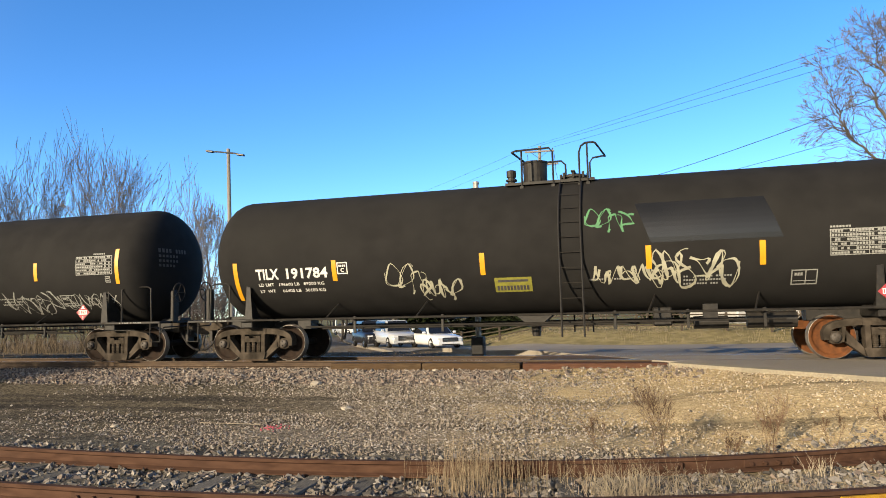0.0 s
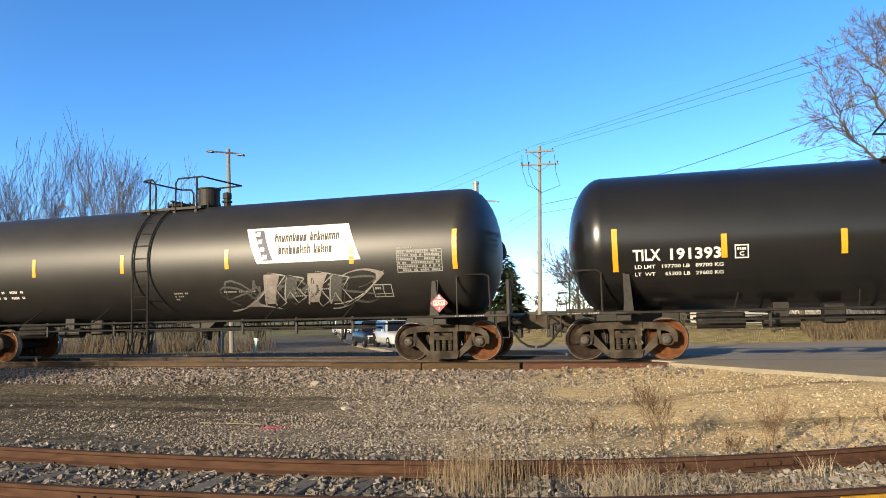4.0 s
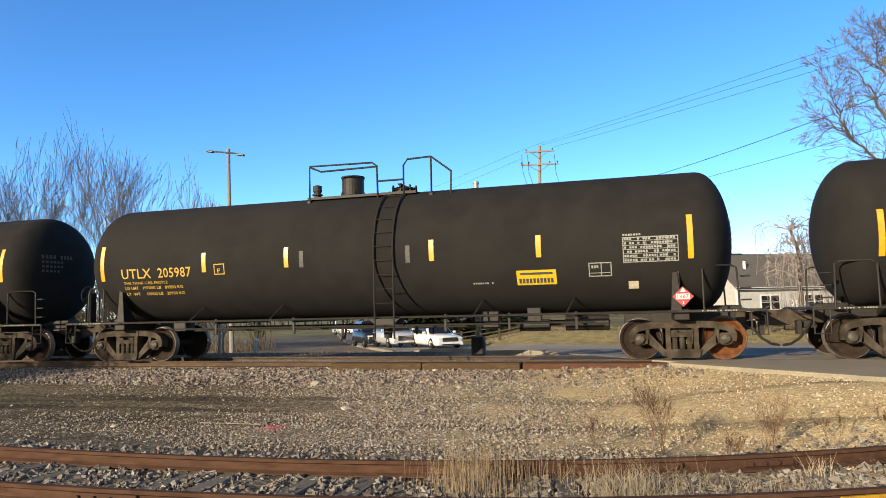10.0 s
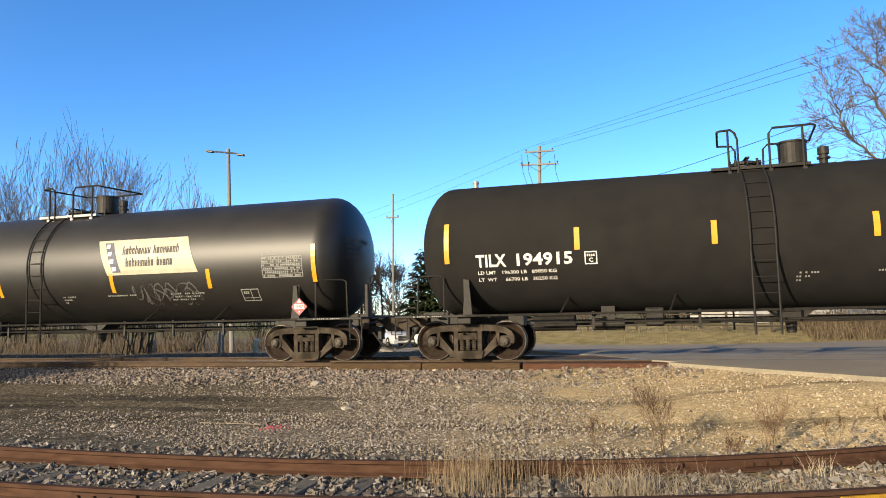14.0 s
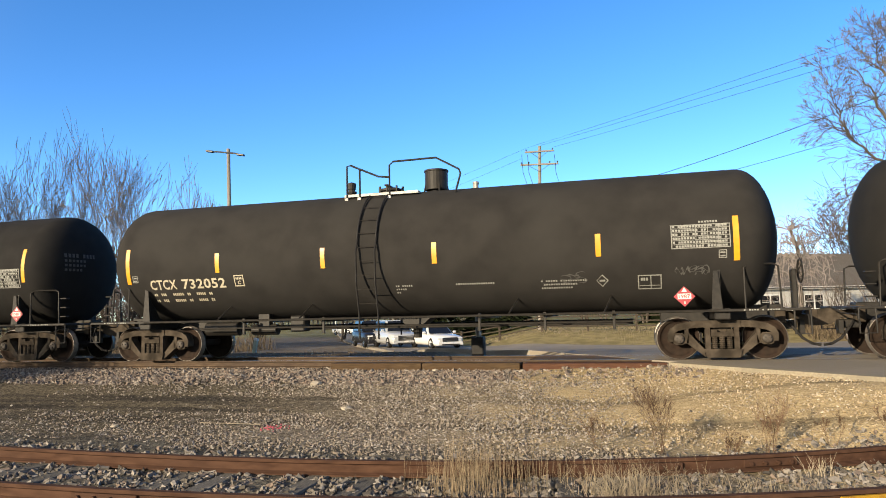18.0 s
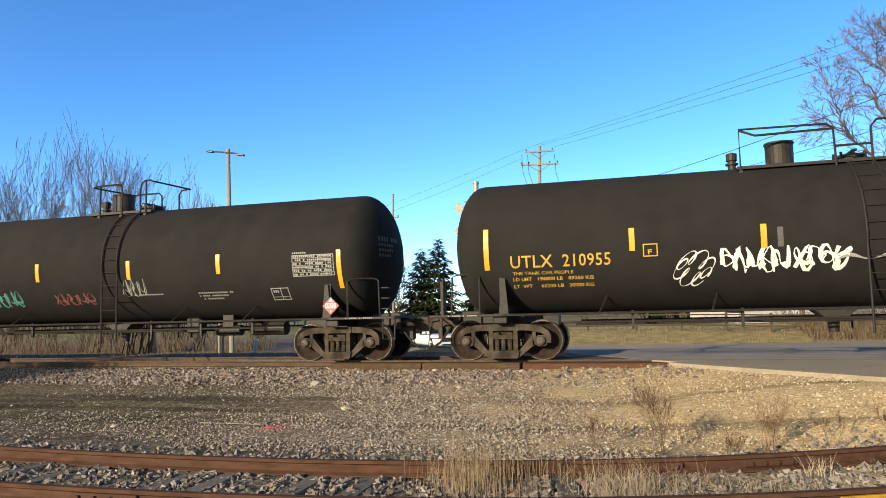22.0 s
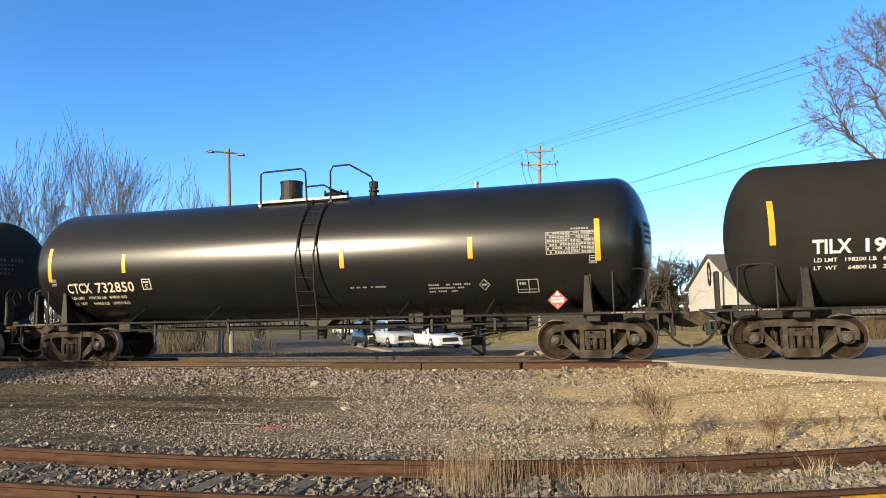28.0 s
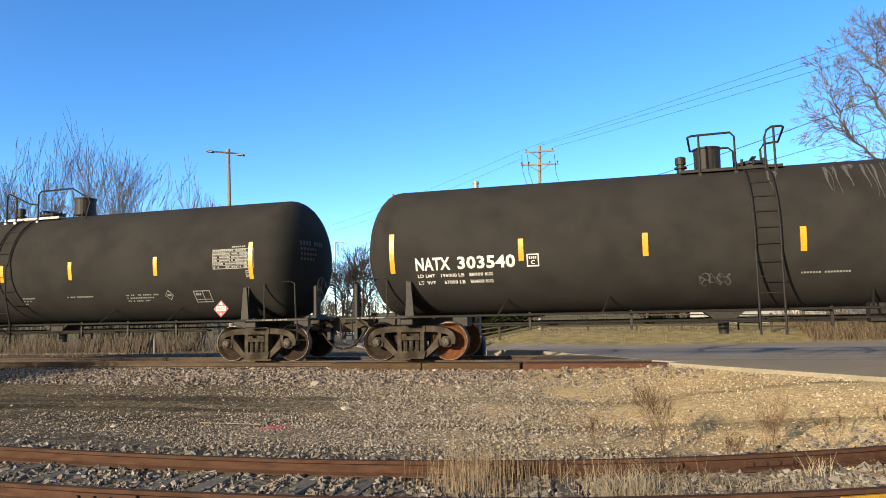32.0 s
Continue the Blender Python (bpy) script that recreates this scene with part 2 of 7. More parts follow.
def ground_material():
    m = bpy.data.materials.new("gravel_dirt_and_grass")
    m.use_nodes = True
    nt = m.node_tree
    bs = nt.nodes["Principled BSDF"]
    bs.inputs["Roughness"].default_value = 0.95
    bs.inputs["Specular IOR Level"].default_value = 0.1
    geo = nt.nodes.new("ShaderNodeNewGeometry")
    sep = nt.nodes.new("ShaderNodeSeparateXYZ")
    nt.links.new(geo.outputs["Position"], sep.inputs[0])

    def math2(op, a, b):
        n = nt.nodes.new("ShaderNodeMath")
        n.operation = op
        for i, v in enumerate((a, b)):
            if isinstance(v, (int, float)):
                n.inputs[i].default_value = v
            else:
                nt.links.new(v, n.inputs[i])
        return n.outputs[0]

    def nz(scale, detail=5.0, stretch=(1, 1, 1)):
        mp = nt.nodes.new("ShaderNodeMapping")
        mp.inputs["Scale"].default_value = stretch
        nt.links.new(geo.outputs["Position"], mp.inputs[0])
        n = nt.nodes.new("ShaderNodeTexNoise")
        n.inputs["Scale"].default_value, n.inputs["Detail"].default_value = scale, detail
        nt.links.new(mp.outputs[0], n.inputs["Vector"])
        return n.outputs["Fac"]

    def step(f, lo, hi):
        r = nt.nodes.new("ShaderNodeMapRange")
        r.interpolation_type = "SMOOTHSTEP"
        r.inputs[1].default_value, r.inputs[2].default_value = lo, hi
        nt.links.new(f, r.inputs[0])
        return r.outputs[0]

    def mix(f, x, y):
        k = nt.nodes.new("ShaderNodeMix")
        k.data_type = "RGBA"
        nt.links.new(f, k.inputs[0])
        for s, v in ((6, x), (7, y)):
            if isinstance(v, tuple):
                k.inputs[s].default_value = (*v, 1)
            else:
                nt.links.new(v, k.inputs[s])
        return k.outputs[2]

    wob = math2("MULTIPLY", math2("SUBTRACT", nz(0.55), 0.5), 3.0)
    px = math2("ADD", sep.outputs[0], wob)
    py = math2("ADD", sep.outputs[1], math2("MULTIPLY", wob, 0.7))
    vor = nt.nodes.new("ShaderNodeTexVoronoi")
    vor.inputs["Scale"].default_value = 24.0
    nt.links.new(geo.outputs["Position"], vor.inputs["Vector"])
    pebble = nt.nodes.new("ShaderNodeSeparateColor")
    nt.links.new(vor.outputs["Color"], pebble.inputs[0])
    grit = math2("MULTIPLY", math2("ADD", nz(60.0, 3.0), pebble.outputs[0]), 0.5)
    grey = mix(step(grit, 0.25, 0.75), (0.11, 0.084, 0.059), (0.30, 0.25, 0.18))
    tan = mix(step(grit, 0.2, 0.8), (0.28, 0.206, 0.115), (0.43, 0.335, 0.19))
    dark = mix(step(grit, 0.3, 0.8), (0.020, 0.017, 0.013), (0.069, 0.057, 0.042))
    # tan grit towards the road, grey gravel elsewhere
    col = mix(step(math2("ADD", px, math2("MULTIPLY", sep.outputs[1], 0.16)), -2.6, 1.2), grey, tan)
    # darker brown away from the road
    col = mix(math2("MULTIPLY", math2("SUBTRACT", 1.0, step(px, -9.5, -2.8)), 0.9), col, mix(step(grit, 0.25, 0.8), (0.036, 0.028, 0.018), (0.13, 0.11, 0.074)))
    # dark patchy streaks along the service track
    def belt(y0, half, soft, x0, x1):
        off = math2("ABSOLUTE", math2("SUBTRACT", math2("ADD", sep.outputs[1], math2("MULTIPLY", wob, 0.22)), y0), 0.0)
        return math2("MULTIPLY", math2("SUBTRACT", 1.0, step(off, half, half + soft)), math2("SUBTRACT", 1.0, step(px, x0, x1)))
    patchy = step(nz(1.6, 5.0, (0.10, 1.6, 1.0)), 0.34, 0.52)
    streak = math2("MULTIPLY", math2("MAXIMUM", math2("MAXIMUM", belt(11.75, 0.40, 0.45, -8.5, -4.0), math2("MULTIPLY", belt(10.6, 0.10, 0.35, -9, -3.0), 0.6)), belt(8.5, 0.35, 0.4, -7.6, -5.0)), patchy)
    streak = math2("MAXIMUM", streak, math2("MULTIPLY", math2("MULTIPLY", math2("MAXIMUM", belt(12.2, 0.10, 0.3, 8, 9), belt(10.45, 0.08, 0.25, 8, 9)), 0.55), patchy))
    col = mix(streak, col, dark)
    # fouled ballast in the siding
    side = math2("SUBTRACT", 1.0, step(py, 8.6, 9.4))
    col = mix(math2("MULTIPLY", side, math2("SUBTRACT", 1.0, step(px, -0.5, 3.0))), col, mix(step(grit, 0.25, 0.8), (0.046, 0.038, 0.030), (0.17, 0.15, 0.11)))
    # beyond the main line: brown verge, then grey lot to one side and straw grass to the other
    verge = mix(step(nz(3.0), 0.35, 0.7), (0.050, 0.037, 0.022), (0.105, 0.078, 0.048))
    lot = mix(step(nz(2.0), 0.3, 0.7), (0.115, 0.092, 0.066), (0.17, 0.137, 0.10))
    verge = mix(step(math2("DIVIDE", sep.outputs[0], sep.outputs[1]), -0.30, -0.22), verge, tan)
    straw = mix(step(nz(1.4), 0.35, 0.65), (0.16, 0.13, 0.056), (0.25, 0.20, 0.092))
    far_grass = mix(step(nz(0.35), 0.35, 0.65), (0.11, 0.10, 0.046), (0.17, 0.15, 0.066))
    grass = mix(step(sep.outputs[1], 44.0, 50.0), straw, far_grass)
    ratio = math2("DIVIDE", sep.outputs[0], sep.outputs[1])
    behind = mix(step(py, 30.0, 35.0), verge, mix(step(ratio, -0.34, -0.24), lot, grass))
    behind = mix(math2("MULTIPLY", step(sep.outputs[1], 70.0, 80.0), 1.0), behind, far_grass)
    col = mix(step(sep.outputs[1], 18.6, 19.4), col, behind)
    # the near side out of view
    col = mix(math2("SUBTRACT", 1.0, step(sep.outputs[1], 1.0, 5.0)), col, straw)
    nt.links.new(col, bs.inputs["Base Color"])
    bp = nt.nodes.new("ShaderNodeBump")
    bp.inputs["Strength"].default_value, bp.inputs["Distance"].default_value = 0.7, 0.015
    nt.links.new(math2("ADD", grit, vor.outputs["Distance"]), bp.inputs["Height"])
    nt.links.new(bp.outputs[0], bs.inputs["Normal"])
    return m


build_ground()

M["asphalt"] = mat("worn_grey_asphalt", (0.165, 0.142, 0.112), (0.215, 0.188, 0.152), 60, 0.9, bump=0.2, c=(0.235, 0.205, 0.165), big=0.5)
M["concrete"] = mat("pale_concrete_edge", (0.19, 0.16, 0.12), (0.26, 0.23, 0.17), 30, 0.9, bump=0.2, c=(0.18, 0.16, 0.12), big=1.5)


def road_z(x, y):
    near = 1 - smooth(19.5, 24.0, y)
    flat = -0.004
    return float(near * flat + (1 - near) * (ground_z(x, y) + 0.15))


def strip(name, left, right, material, label, lift=0.0, n=60, depth=0.5):
    """A paved band between two edge lines, draped over the ground, with thickness."""
    def at(line, t):
        t = t * (len(line) - 1)
        i = min(int(t), len(line) - 2)
        return Vector(line[i]).lerp(Vector(line[i + 1]), t - i)
    verts, faces = [], []
    w = 9
    for i in range(n + 1):
        a, b = at(left, i / n), at(right, i / n)
        for j in range(w):
            q = a.lerp(b, j / (w - 1))
            verts.append((q.x, q.y, road_z(q.x, q.y) + lift))
        for q in (a, b):
            verts.append((q.x, q.y, road_z(q.x, q.y) + lift - depth))
    s = w + 2
    for i in range(n):
        for j in range(w - 1):
            k = i * s + j
            faces.append((k, k + 1, k + s + 1, k + s))
        k = i * s
        faces.append((k + w, k, k + s, k + s + w))
        faces.append((k + w - 1, k + w + 1, k + s + w + 1, k + s + w - 1))
    return tagged(new(name, raw(name, verts, faces, material)), label, "road", kind="structure")


LEFT_EDGE = [(13.5, 2.6), (3.75, 12.4), (0.85, 15.3), (-4.0, 21.2), (-9.5, 29.0), (-15.5, 40.5), (-26.5, 60.0), (-44, 96)]
RIGHT_EDGE = [(23.0, 2.6), (14.0, 12.4), (11.0, 15.3), (8.5, 21.2), (0.0, 31.5), (-8.2, 40.5), (-20.0, 60.0), (-37, 96)]
strip("road", LEFT_EDGE, RIGHT_EDGE, M["asphalt"], "worn grey asphalt road crossing the tracks at a slant")
strip("side_road", [(-3.0, 31.0), (14.0, 29.0), (60, 26)], [(-8.6, 41.0), (-3.0, 39.4), (4.0, 38.4), (12.4, 40.0), (60, 46)], M["asphalt"], "grey asphalt side road beyond the main track", lift=-0.012)
strip("road_edge", [(13.2, 2.35), (3.5, 12.15), (0.6, 15.05)], [(13.52, 2.6), (3.77, 12.4), (0.87, 15.3)], M["concrete"], "pale worn concrete edge of the road", lift=0.006, n=20)


# ---- tracks ----
RAIL = [(-0.036, 0.0), (0.036, 0.0), (0.036, -0.035), (0.012, -0.05), (0.010, -0.13), (0.07, -0.155), (0.07, -0.17), (-0.07, -0.17), (-0.07, -0.155), (-0.010, -0.13), (-0.012, -0.05), (-0.036, -0.035)]


def rail(bm, path, z):
    """A rail profile drawn along plan points."""
    rings = []
    for i, p in enumerate(path):
        a, b = Vector(path[max(i - 1, 0)]), Vector(path[min(i + 1, len(path) - 1)])
        d = (b - a).normalized()
        nrm = Vector((-d.y, d.x))
        rings.append([bm.verts.new((p[0] + nrm.x * u, p[1] + nrm.y * u, z + v)) for u, v in RAIL])
    n = len(RAIL)
    for u, v in zip(rings, rings[1:]):
        for k in range(n):
            bm.faces.new((u[k], u[(k + 1) % n], v[(k + 1) % n], v[k]))
    bm.faces.new(rings[0][::-1])
    bm.faces.new(rings[-1])
    return bm


def rail_head(bm, path, z):
    for a, b in zip(path, path[1:]):
        d = (Vector(b) - Vector(a)).normalized()
        nr = Vector((-d.y, d.x)) * 0.03
        bm.faces.new([bm.verts.new((q[0] + s * nr.x, q[1] + s * nr.y, z + 0.003)) for q, s in ((a, -1), (b, -1), (b, 1), (a, 1))])
    return bm


main_line = thing("main_track", "rusty main railway track on pale stone ballast", "railway track", kind="structure")
for s in (-1, 1):
    y = TRACK_Y + s * GAUGE
    r = part("rail", rail(B(), [(-90, y), (-30, y), (0, y), (40, y), (90, y)], 0.0), M["rust_main"], main_line)
    part("rail_head", rail_head(B(), [(-90, y), (90, y)], 0.0), M["railhead"], r)
siding_line = thing("siding_track", "rusty disused siding with grey weathered ties", "railway track", kind="structure")
xs = [-16 + 0.5 * k for k in range(43)]


def offset_path(d):
    out = []
    for x in xs:
        a = (siding_y(x + 0.1) - siding_y(x - 0.1)) / 0.2
        n = Vector((-a, 1)).normalized()
        out.append((x + n.x * d, siding_y(x) + n.y * d))
    return out


for d in (0.0, 1.505):
    part("rail", rail(B(), offset_path(d), SIDE_Z), M["rust"], siding_line)


def joint_bar(x, d, side, length=0.62):
    a = (siding_y(x + 0.1) - siding_y(x - 0.1)) / 0.2
    n = Vector((-a, 1)).normalized()
    p = Vector((x, siding_y(x))) + n * d
    ang = math.degrees(math.atan(a))
    bm = B()
    box(bm, -length / 2, length / 2, side * 0.028 - 0.014, side * 0.028 + 0.014, -0.125, -0.045, 0.006)
    bar = part("joint_bar", bm, M["rust"], siding_line, "bolted joint bar", at=pose(p.x, p.y, SIDE_Z, 0, 0, ang))
    for k in range(4):
        bm = B()
        lathe(bm, [(side * 0.04, 0.0), (side * 0.04, 0.022), (side * 0.07, 0.022), (side * 0.07, 0.0)], 6, "y", (-length * 0.38 + k * length * 0.25, 0, -0.085), False)
        part("bolt", bm, M["rust"], bar)


joint_bar(-5.0, 0.0, -1, 0.75)
joint_bar(0.55, 1.505, -1)
joint_bar(1.9, 1.505, -1)


M["rail_yellow"] = mat("worn_yellow_rail_paint", (0.36, 0.21, 0.017), (0.24, 0.12, 0.017), 14, 0.7)
yx = 2.3
ya = (siding_y(yx + 0.1) - siding_y(yx - 0.1)) / 0.2
part("yellow_bar", box(B(), -0.75, 0.9, -0.05, -0.012, -0.115, -0.045, 0.006), M["rail_yellow"], siding_line, "yellow-painted joint bar", at=pose(yx, siding_y(yx), SIDE_Z, 0, 0, math.degrees(math.atan(ya))))


def tie_mesh(mat_, length=2.55):
    bm = box(B(), -0.115, 0.115, -length / 2, length / 2, -0.18, 0.0, 0.014)
    me = bpy.data.meshes.new("tie")
    bm.to_mesh(me)
    bm.free()
    me.materials.append(mat_)
    return me


TIES = []
tie_old, tie_new = tie_mesh(M["tie"]), tie_mesh(M["tie_dark"], 2.6)
rng = random.Random(5)
for k in range(34):
    x = -14 + k * 0.56 + rng.uniform(-0.06, 0.06)
    TIES.append(x)
    a = (siding_y(x + 0.1) - siding_y(x - 0.1)) / 0.2
    n = Vector((-a, 1)).normalized()
    p = Vector((x, siding_y(x))) + n * 0.7525
    part("tie", tie_old, None, siding_line, at=pose(p.x, p.y, SIDE_Z - 0.170 + rng.uniform(-0.04, 0.012), 0, 0, math.degrees(math.atan(a)) + rng.uniform(-4, 4)))
for k in range(190):
    part("tie", tie_new, None, main_line, at=pose(-62 + k * 0.55, TRACK_Y + rng.uniform(-0.03, 0.03), -0.172, 0, 0, rng.uniform(-1, 1)))

# timber panels beside and between the rails at the crossing
panel = thing("crossing_timbers", "worn brown timber panels along the rails at the crossing", "crossing panel", kind="structure")
for x0, x1, y0, y1, z1, m in ((-7.2, -2.55, 15.45, 15.88, -0.03, "plank"), (-2.5, 0.9, 15.38, 15.88, -0.035, "plank_red"), (-2.5, 4.5, 16.15, 16.45, -0.01, "plank"), (-2.5, 4.5, 16.48, 16.78, -0.012, "plank"), (-2.5, 4.5, 16.81, 17.11, -0.01, "plank"), (-2.5, 4.5, 17.14, 17.40, -0.012, "plank"), (-2.6, 3.5, 17.66, 18.05, -0.02, "plank"), (-7.0, -2.65, 17.66, 18.1, -0.05, "plank")):
    n = max(1, round((x1 - x0) / 2.3))
    for k in range(n):
        a, b = x0 + (x1 - x0) * k / n + 0.01, x0 + (x1 - x0) * (k + 1) / n - 0.01
        part("plank", box(B(), a, b, y0, y1, z1 - 0.2, z1, 0.015), M[m], panel)


# ---- loose stone ----
def stones(name, label, n, place, size, material, seed):
    """Many small angular stones in one mesh."""
    r = np.random.RandomState(seed)
    xy = place(r, n)
    n = len(xy)
    s = size[0] + (size[1] - size[0]) * r.rand(n) ** 2
    cube = np.array([(-1, -1, -1), (1, -1, -1), (1, 1, -1), (-1, 1, -1), (-1, -1, 1), (1, -1, 1), (1, 1, 1), (-1, 1, 1)], float)
    v = cube[None] * (0.45 + 0.6 * r.rand(n, 8, 1)) * np.stack([1 + 0.5 * r.rand(n), 0.7 + 0.5 * r.rand(n), 0.42 + 0.3 * r.rand(n)], -1)[:, None, :]
    q = r.randn(n, 4) * [1, 0.45, 0.45, 1]
    q /= np.linalg.norm(q, axis=1, keepdims=True)
    w, x, y, z = q.T
    R = np.stack([1 - 2 * (y * y + z * z), 2 * (x * y - z * w), 2 * (x * z + y * w), 2 * (x * y + z * w), 1 - 2 * (x * x + z * z), 2 * (y * z - x * w), 2 * (x * z - y * w), 2 * (y * z + x * w), 1 - 2 * (x * x + y * y)], -1).reshape(n, 3, 3)
    v = np.einsum("nij,nkj->nki", R, v) * s[:, None, None]
    zz = ground_z(xy[:, 0], xy[:, 1]) + s * 0.25
    v += np.concatenate([xy, zz[:, None]], 1)[:, None, :]
    f = np.array([(0, 3, 2, 1), (4, 5, 6, 7), (0, 1, 5, 4), (1, 2, 6, 5), (2, 3, 7, 6), (3, 0, 4, 7)])
    faces = (f[None] + (np.arange(n) * 8)[:, None, None]).reshape(-1, 4)
    me = raw(name, v.reshape(-1, 3), faces, material)
    return tagged(new(name, me), label, "gravel", kind="stuff")


def stone_mat(name, cols, rough=0.9):
    m = bpy.data.materials.new(name)
    m.use_nodes = True
    nt = m.node_tree
    bs = nt.nodes["Principled BSDF"]
    bs.inputs["Roughness"].default_value = rough
    bs.inputs["Specular IOR Level"].default_value = 0.15
    g = nt.nodes.new("ShaderNodeNewGeometry")
    cr = nt.nodes.new("ShaderNodeValToRGB")
    cr.color_ramp.interpolation = "CONSTANT"
    while len(cr.color_ramp.elements) < len(cols):
        cr.color_ramp.elements.new(0.5)
    for k, c in enumerate(cols):
        cr.color_ramp.elements[k].position, cr.color_ramp.elements[k].color = k / len(cols), (*c, 1)
    nt.links.new(g.outputs["Random Per Island"], cr.inputs[0])
    no = nt.nodes.new("ShaderNodeTexNoise")
    no.inputs["Scale"].default_value = 45.0
    hs = nt.nodes.new("ShaderNodeHueSaturation")
    nt.links.new(ramp2(nt, no.outputs["Fac"], 0.65, 1.35), hs.inputs["Value"])
    nt.links.new(cr.outputs[0], hs.inputs["Color"])
    nt.links.new(hs.outputs[0], bs.inputs["Base Color"])
    return m


M["ballast"] = stone_mat("pinkish_ballast_stone", [(0.159, 0.126, 0.102), (0.125, 0.1, 0.084), (0.194, 0.16, 0.133), (0.093, 0.076, 0.066), (0.176, 0.132, 0.105), (0.237, 0.207, 0.178), (0.138, 0.119, 0.102)])
M["grit"] = stone_mat("grey_gravel_stone", [(0.18, 0.153, 0.123), (0.131, 0.109, 0.087), (0.234, 0.202, 0.166), (0.095, 0.08, 0.065), (0.203, 0.166, 0.135), (0.288, 0.259, 0.223)])
M["siding_stone"] = stone_mat("mixed_siding_ballast", [(0.135, 0.119, 0.103), (0.093, 0.083, 0.072), (0.181, 0.162, 0.142), (0.061, 0.055, 0.048), (0.158, 0.123, 0.1), (0.228, 0.207, 0.184), (0.116, 0.104, 0.091)])
M["tan_stone"] = stone_mat("tan_grit_stone", [(0.301, 0.237, 0.154), (0.242, 0.188, 0.119), (0.339, 0.274, 0.189), (0.175, 0.137, 0.09), (0.369, 0.319, 0.249), (0.213, 0.171, 0.122)])


def in_box(x0, x1, y0, y1, keep=None):
    def f(r, n):
        p = np.stack([x0 + (x1 - x0) * r.rand(n), y0 + (y1 - y0) * r.rand(n)], -1)
        return p if keep is None else p[keep(p, r)]
    return f


def off_road(p, r):
    return p[:, 0] + p[:, 1] < 15.9 + 0.2 * r.randn(len(p))


stones("ballast_stones", "pinkish crushed stone banked along the main track", 34000, in_box(-17.5, 1.2, 13.3, 15.95, lambda p, r: (p[:, 1] + 0.35 * np.sin(p[:, 0] * 0.9) + 0.5 * r.randn(len(p)) > 13.9) & off_road(p, r) & (r.rand(len(p)) < 1 - 0.93 * smooth(-4.2, -1.6, p[:, 0]))), (0.020, 0.050), M["ballast"], 1)
stones("track_ballast", "crushed stone between the main rails", 4000, in_box(-24, -2.6, 16.1, 19.2), (0.022, 0.05), M["ballast"], 2)
def off_track(p, r):
    belt = (np.abs(p[:, 1] - 11.75) < 0.6) & (p[:, 0] < -5.5) | (np.abs(p[:, 1] - 8.4) < 0.4) & (p[:, 0] < -6.5)
    return off_road(p, r) & (~belt | (r.rand(len(p)) < 0.12)) & (r.rand(len(p)) < 0.28 + 0.72 * smooth(-9.5, -4.5, p[:, 0])) & (p[:, 0] + 0.16 * p[:, 1] < 1.3 + 0.8 * r.randn(len(p)))


stones("gravel", "loose grey gravel on the service track", 46000, in_box(-12.5, 2.5, 8.4, 13.9, off_track), (0.009, 0.022), M["grit"], 3)
stones("tan_gravel", "loose tan grit beside the road", 26000, in_box(-3.0, 6.0, 8.4, 15.2, lambda p, r: (p[:, 0] + 0.16 * p[:, 1] + 0.8 * r.randn(len(p)) > 1.2) & off_road(p, r) & ((np.minimum(np.abs(p[:, 1] - 10.45 - 0.12 * np.sin(p[:, 0] * 2.1)), np.abs(p[:, 1] - 12.2 - 0.15 * np.sin(p[:, 0] * 1.7))) > 0.13) | (r.rand(len(p)) < 0.35))), (0.007, 0.019), M["tan_stone"], 4)


def near_siding(p, r):
    y = 6.285 + 0.2709 * p[:, 0] + 0.0354 * p[:, 0] ** 2 + 0.0012 * p[:, 0] ** 3
    d = p[:, 1] - y
    slope = 0.2709 + 0.0708 * p[:, 0] + 0.0036 * p[:, 0] ** 2
    foot = p[:, 0] + slope * d / (1 + slope ** 2)
    clear = np.abs(foot[:, None] - np.array(TIES)[None, :]).min(1) > 0.15
    return (clear | (r.rand(len(p)) < 0.30)) & (d > -1.3) & (d < 2.5 + 0.15 * r.randn(len(p)))


stones("siding_ballast", "grey and rusty crushed stone in the siding", 46000, in_box(-10, 4.5, 4.6, 12.0, near_siding), (0.016, 0.042), M["siding_stone"], 5)


# a sprayed survey mark and a stray pale stick on the gravel
M["pink"] = mat("pink_survey_paint", (0.43, 0.093, 0.12), (0.35, 0.070, 0.093), 20, 0.8)


def marked(r, n):
    return np.stack([-5.75 + 0.13 * r.randn(n), 10.1 + 0.10 * r.randn(n)], -1)


pink = stones("painted_stones", "loose stones sprayed with pink survey paint", 46, marked, (0.012, 0.026), M["pink"], 9)
solo("stick", tube(B(), [(-7.1, 10.15, -0.60), (-6.5, 10.1, -0.59), (-5.95, 10.12, -0.60)], 0.005, 5), mat("bleached_stick", (0.20, 0.16, 0.12), (0.24, 0.20, 0.14), 9, 0.9), "thin bleached stick lying on the gravel", "stick")


def loose_stone(x, y, size, seed):
    """One larger pale stone lying by itself."""
    rng = random.Random(seed)
    bm = B()
    bmesh.ops.create_icosphere(bm, subdivisions=2, radius=1.0)
    for v in bm.verts:
        k = 1 + 0.35 * noise.noise(v.co * 1.3 + Vector((seed, 0, 0)))
        v.co = Vector((v.co.x * size * 1.5 * k, v.co.y * size * k, v.co.z * size * 0.75 * k))
    solo("loose_stone", bm, M["pale_stone"], "single pale stone lying on the gravel", "stone", "loose stones", m=pose(x, y, float(ground_z(x, y)) + size * 0.3, 0, 0, rng.uniform(0, 180)))


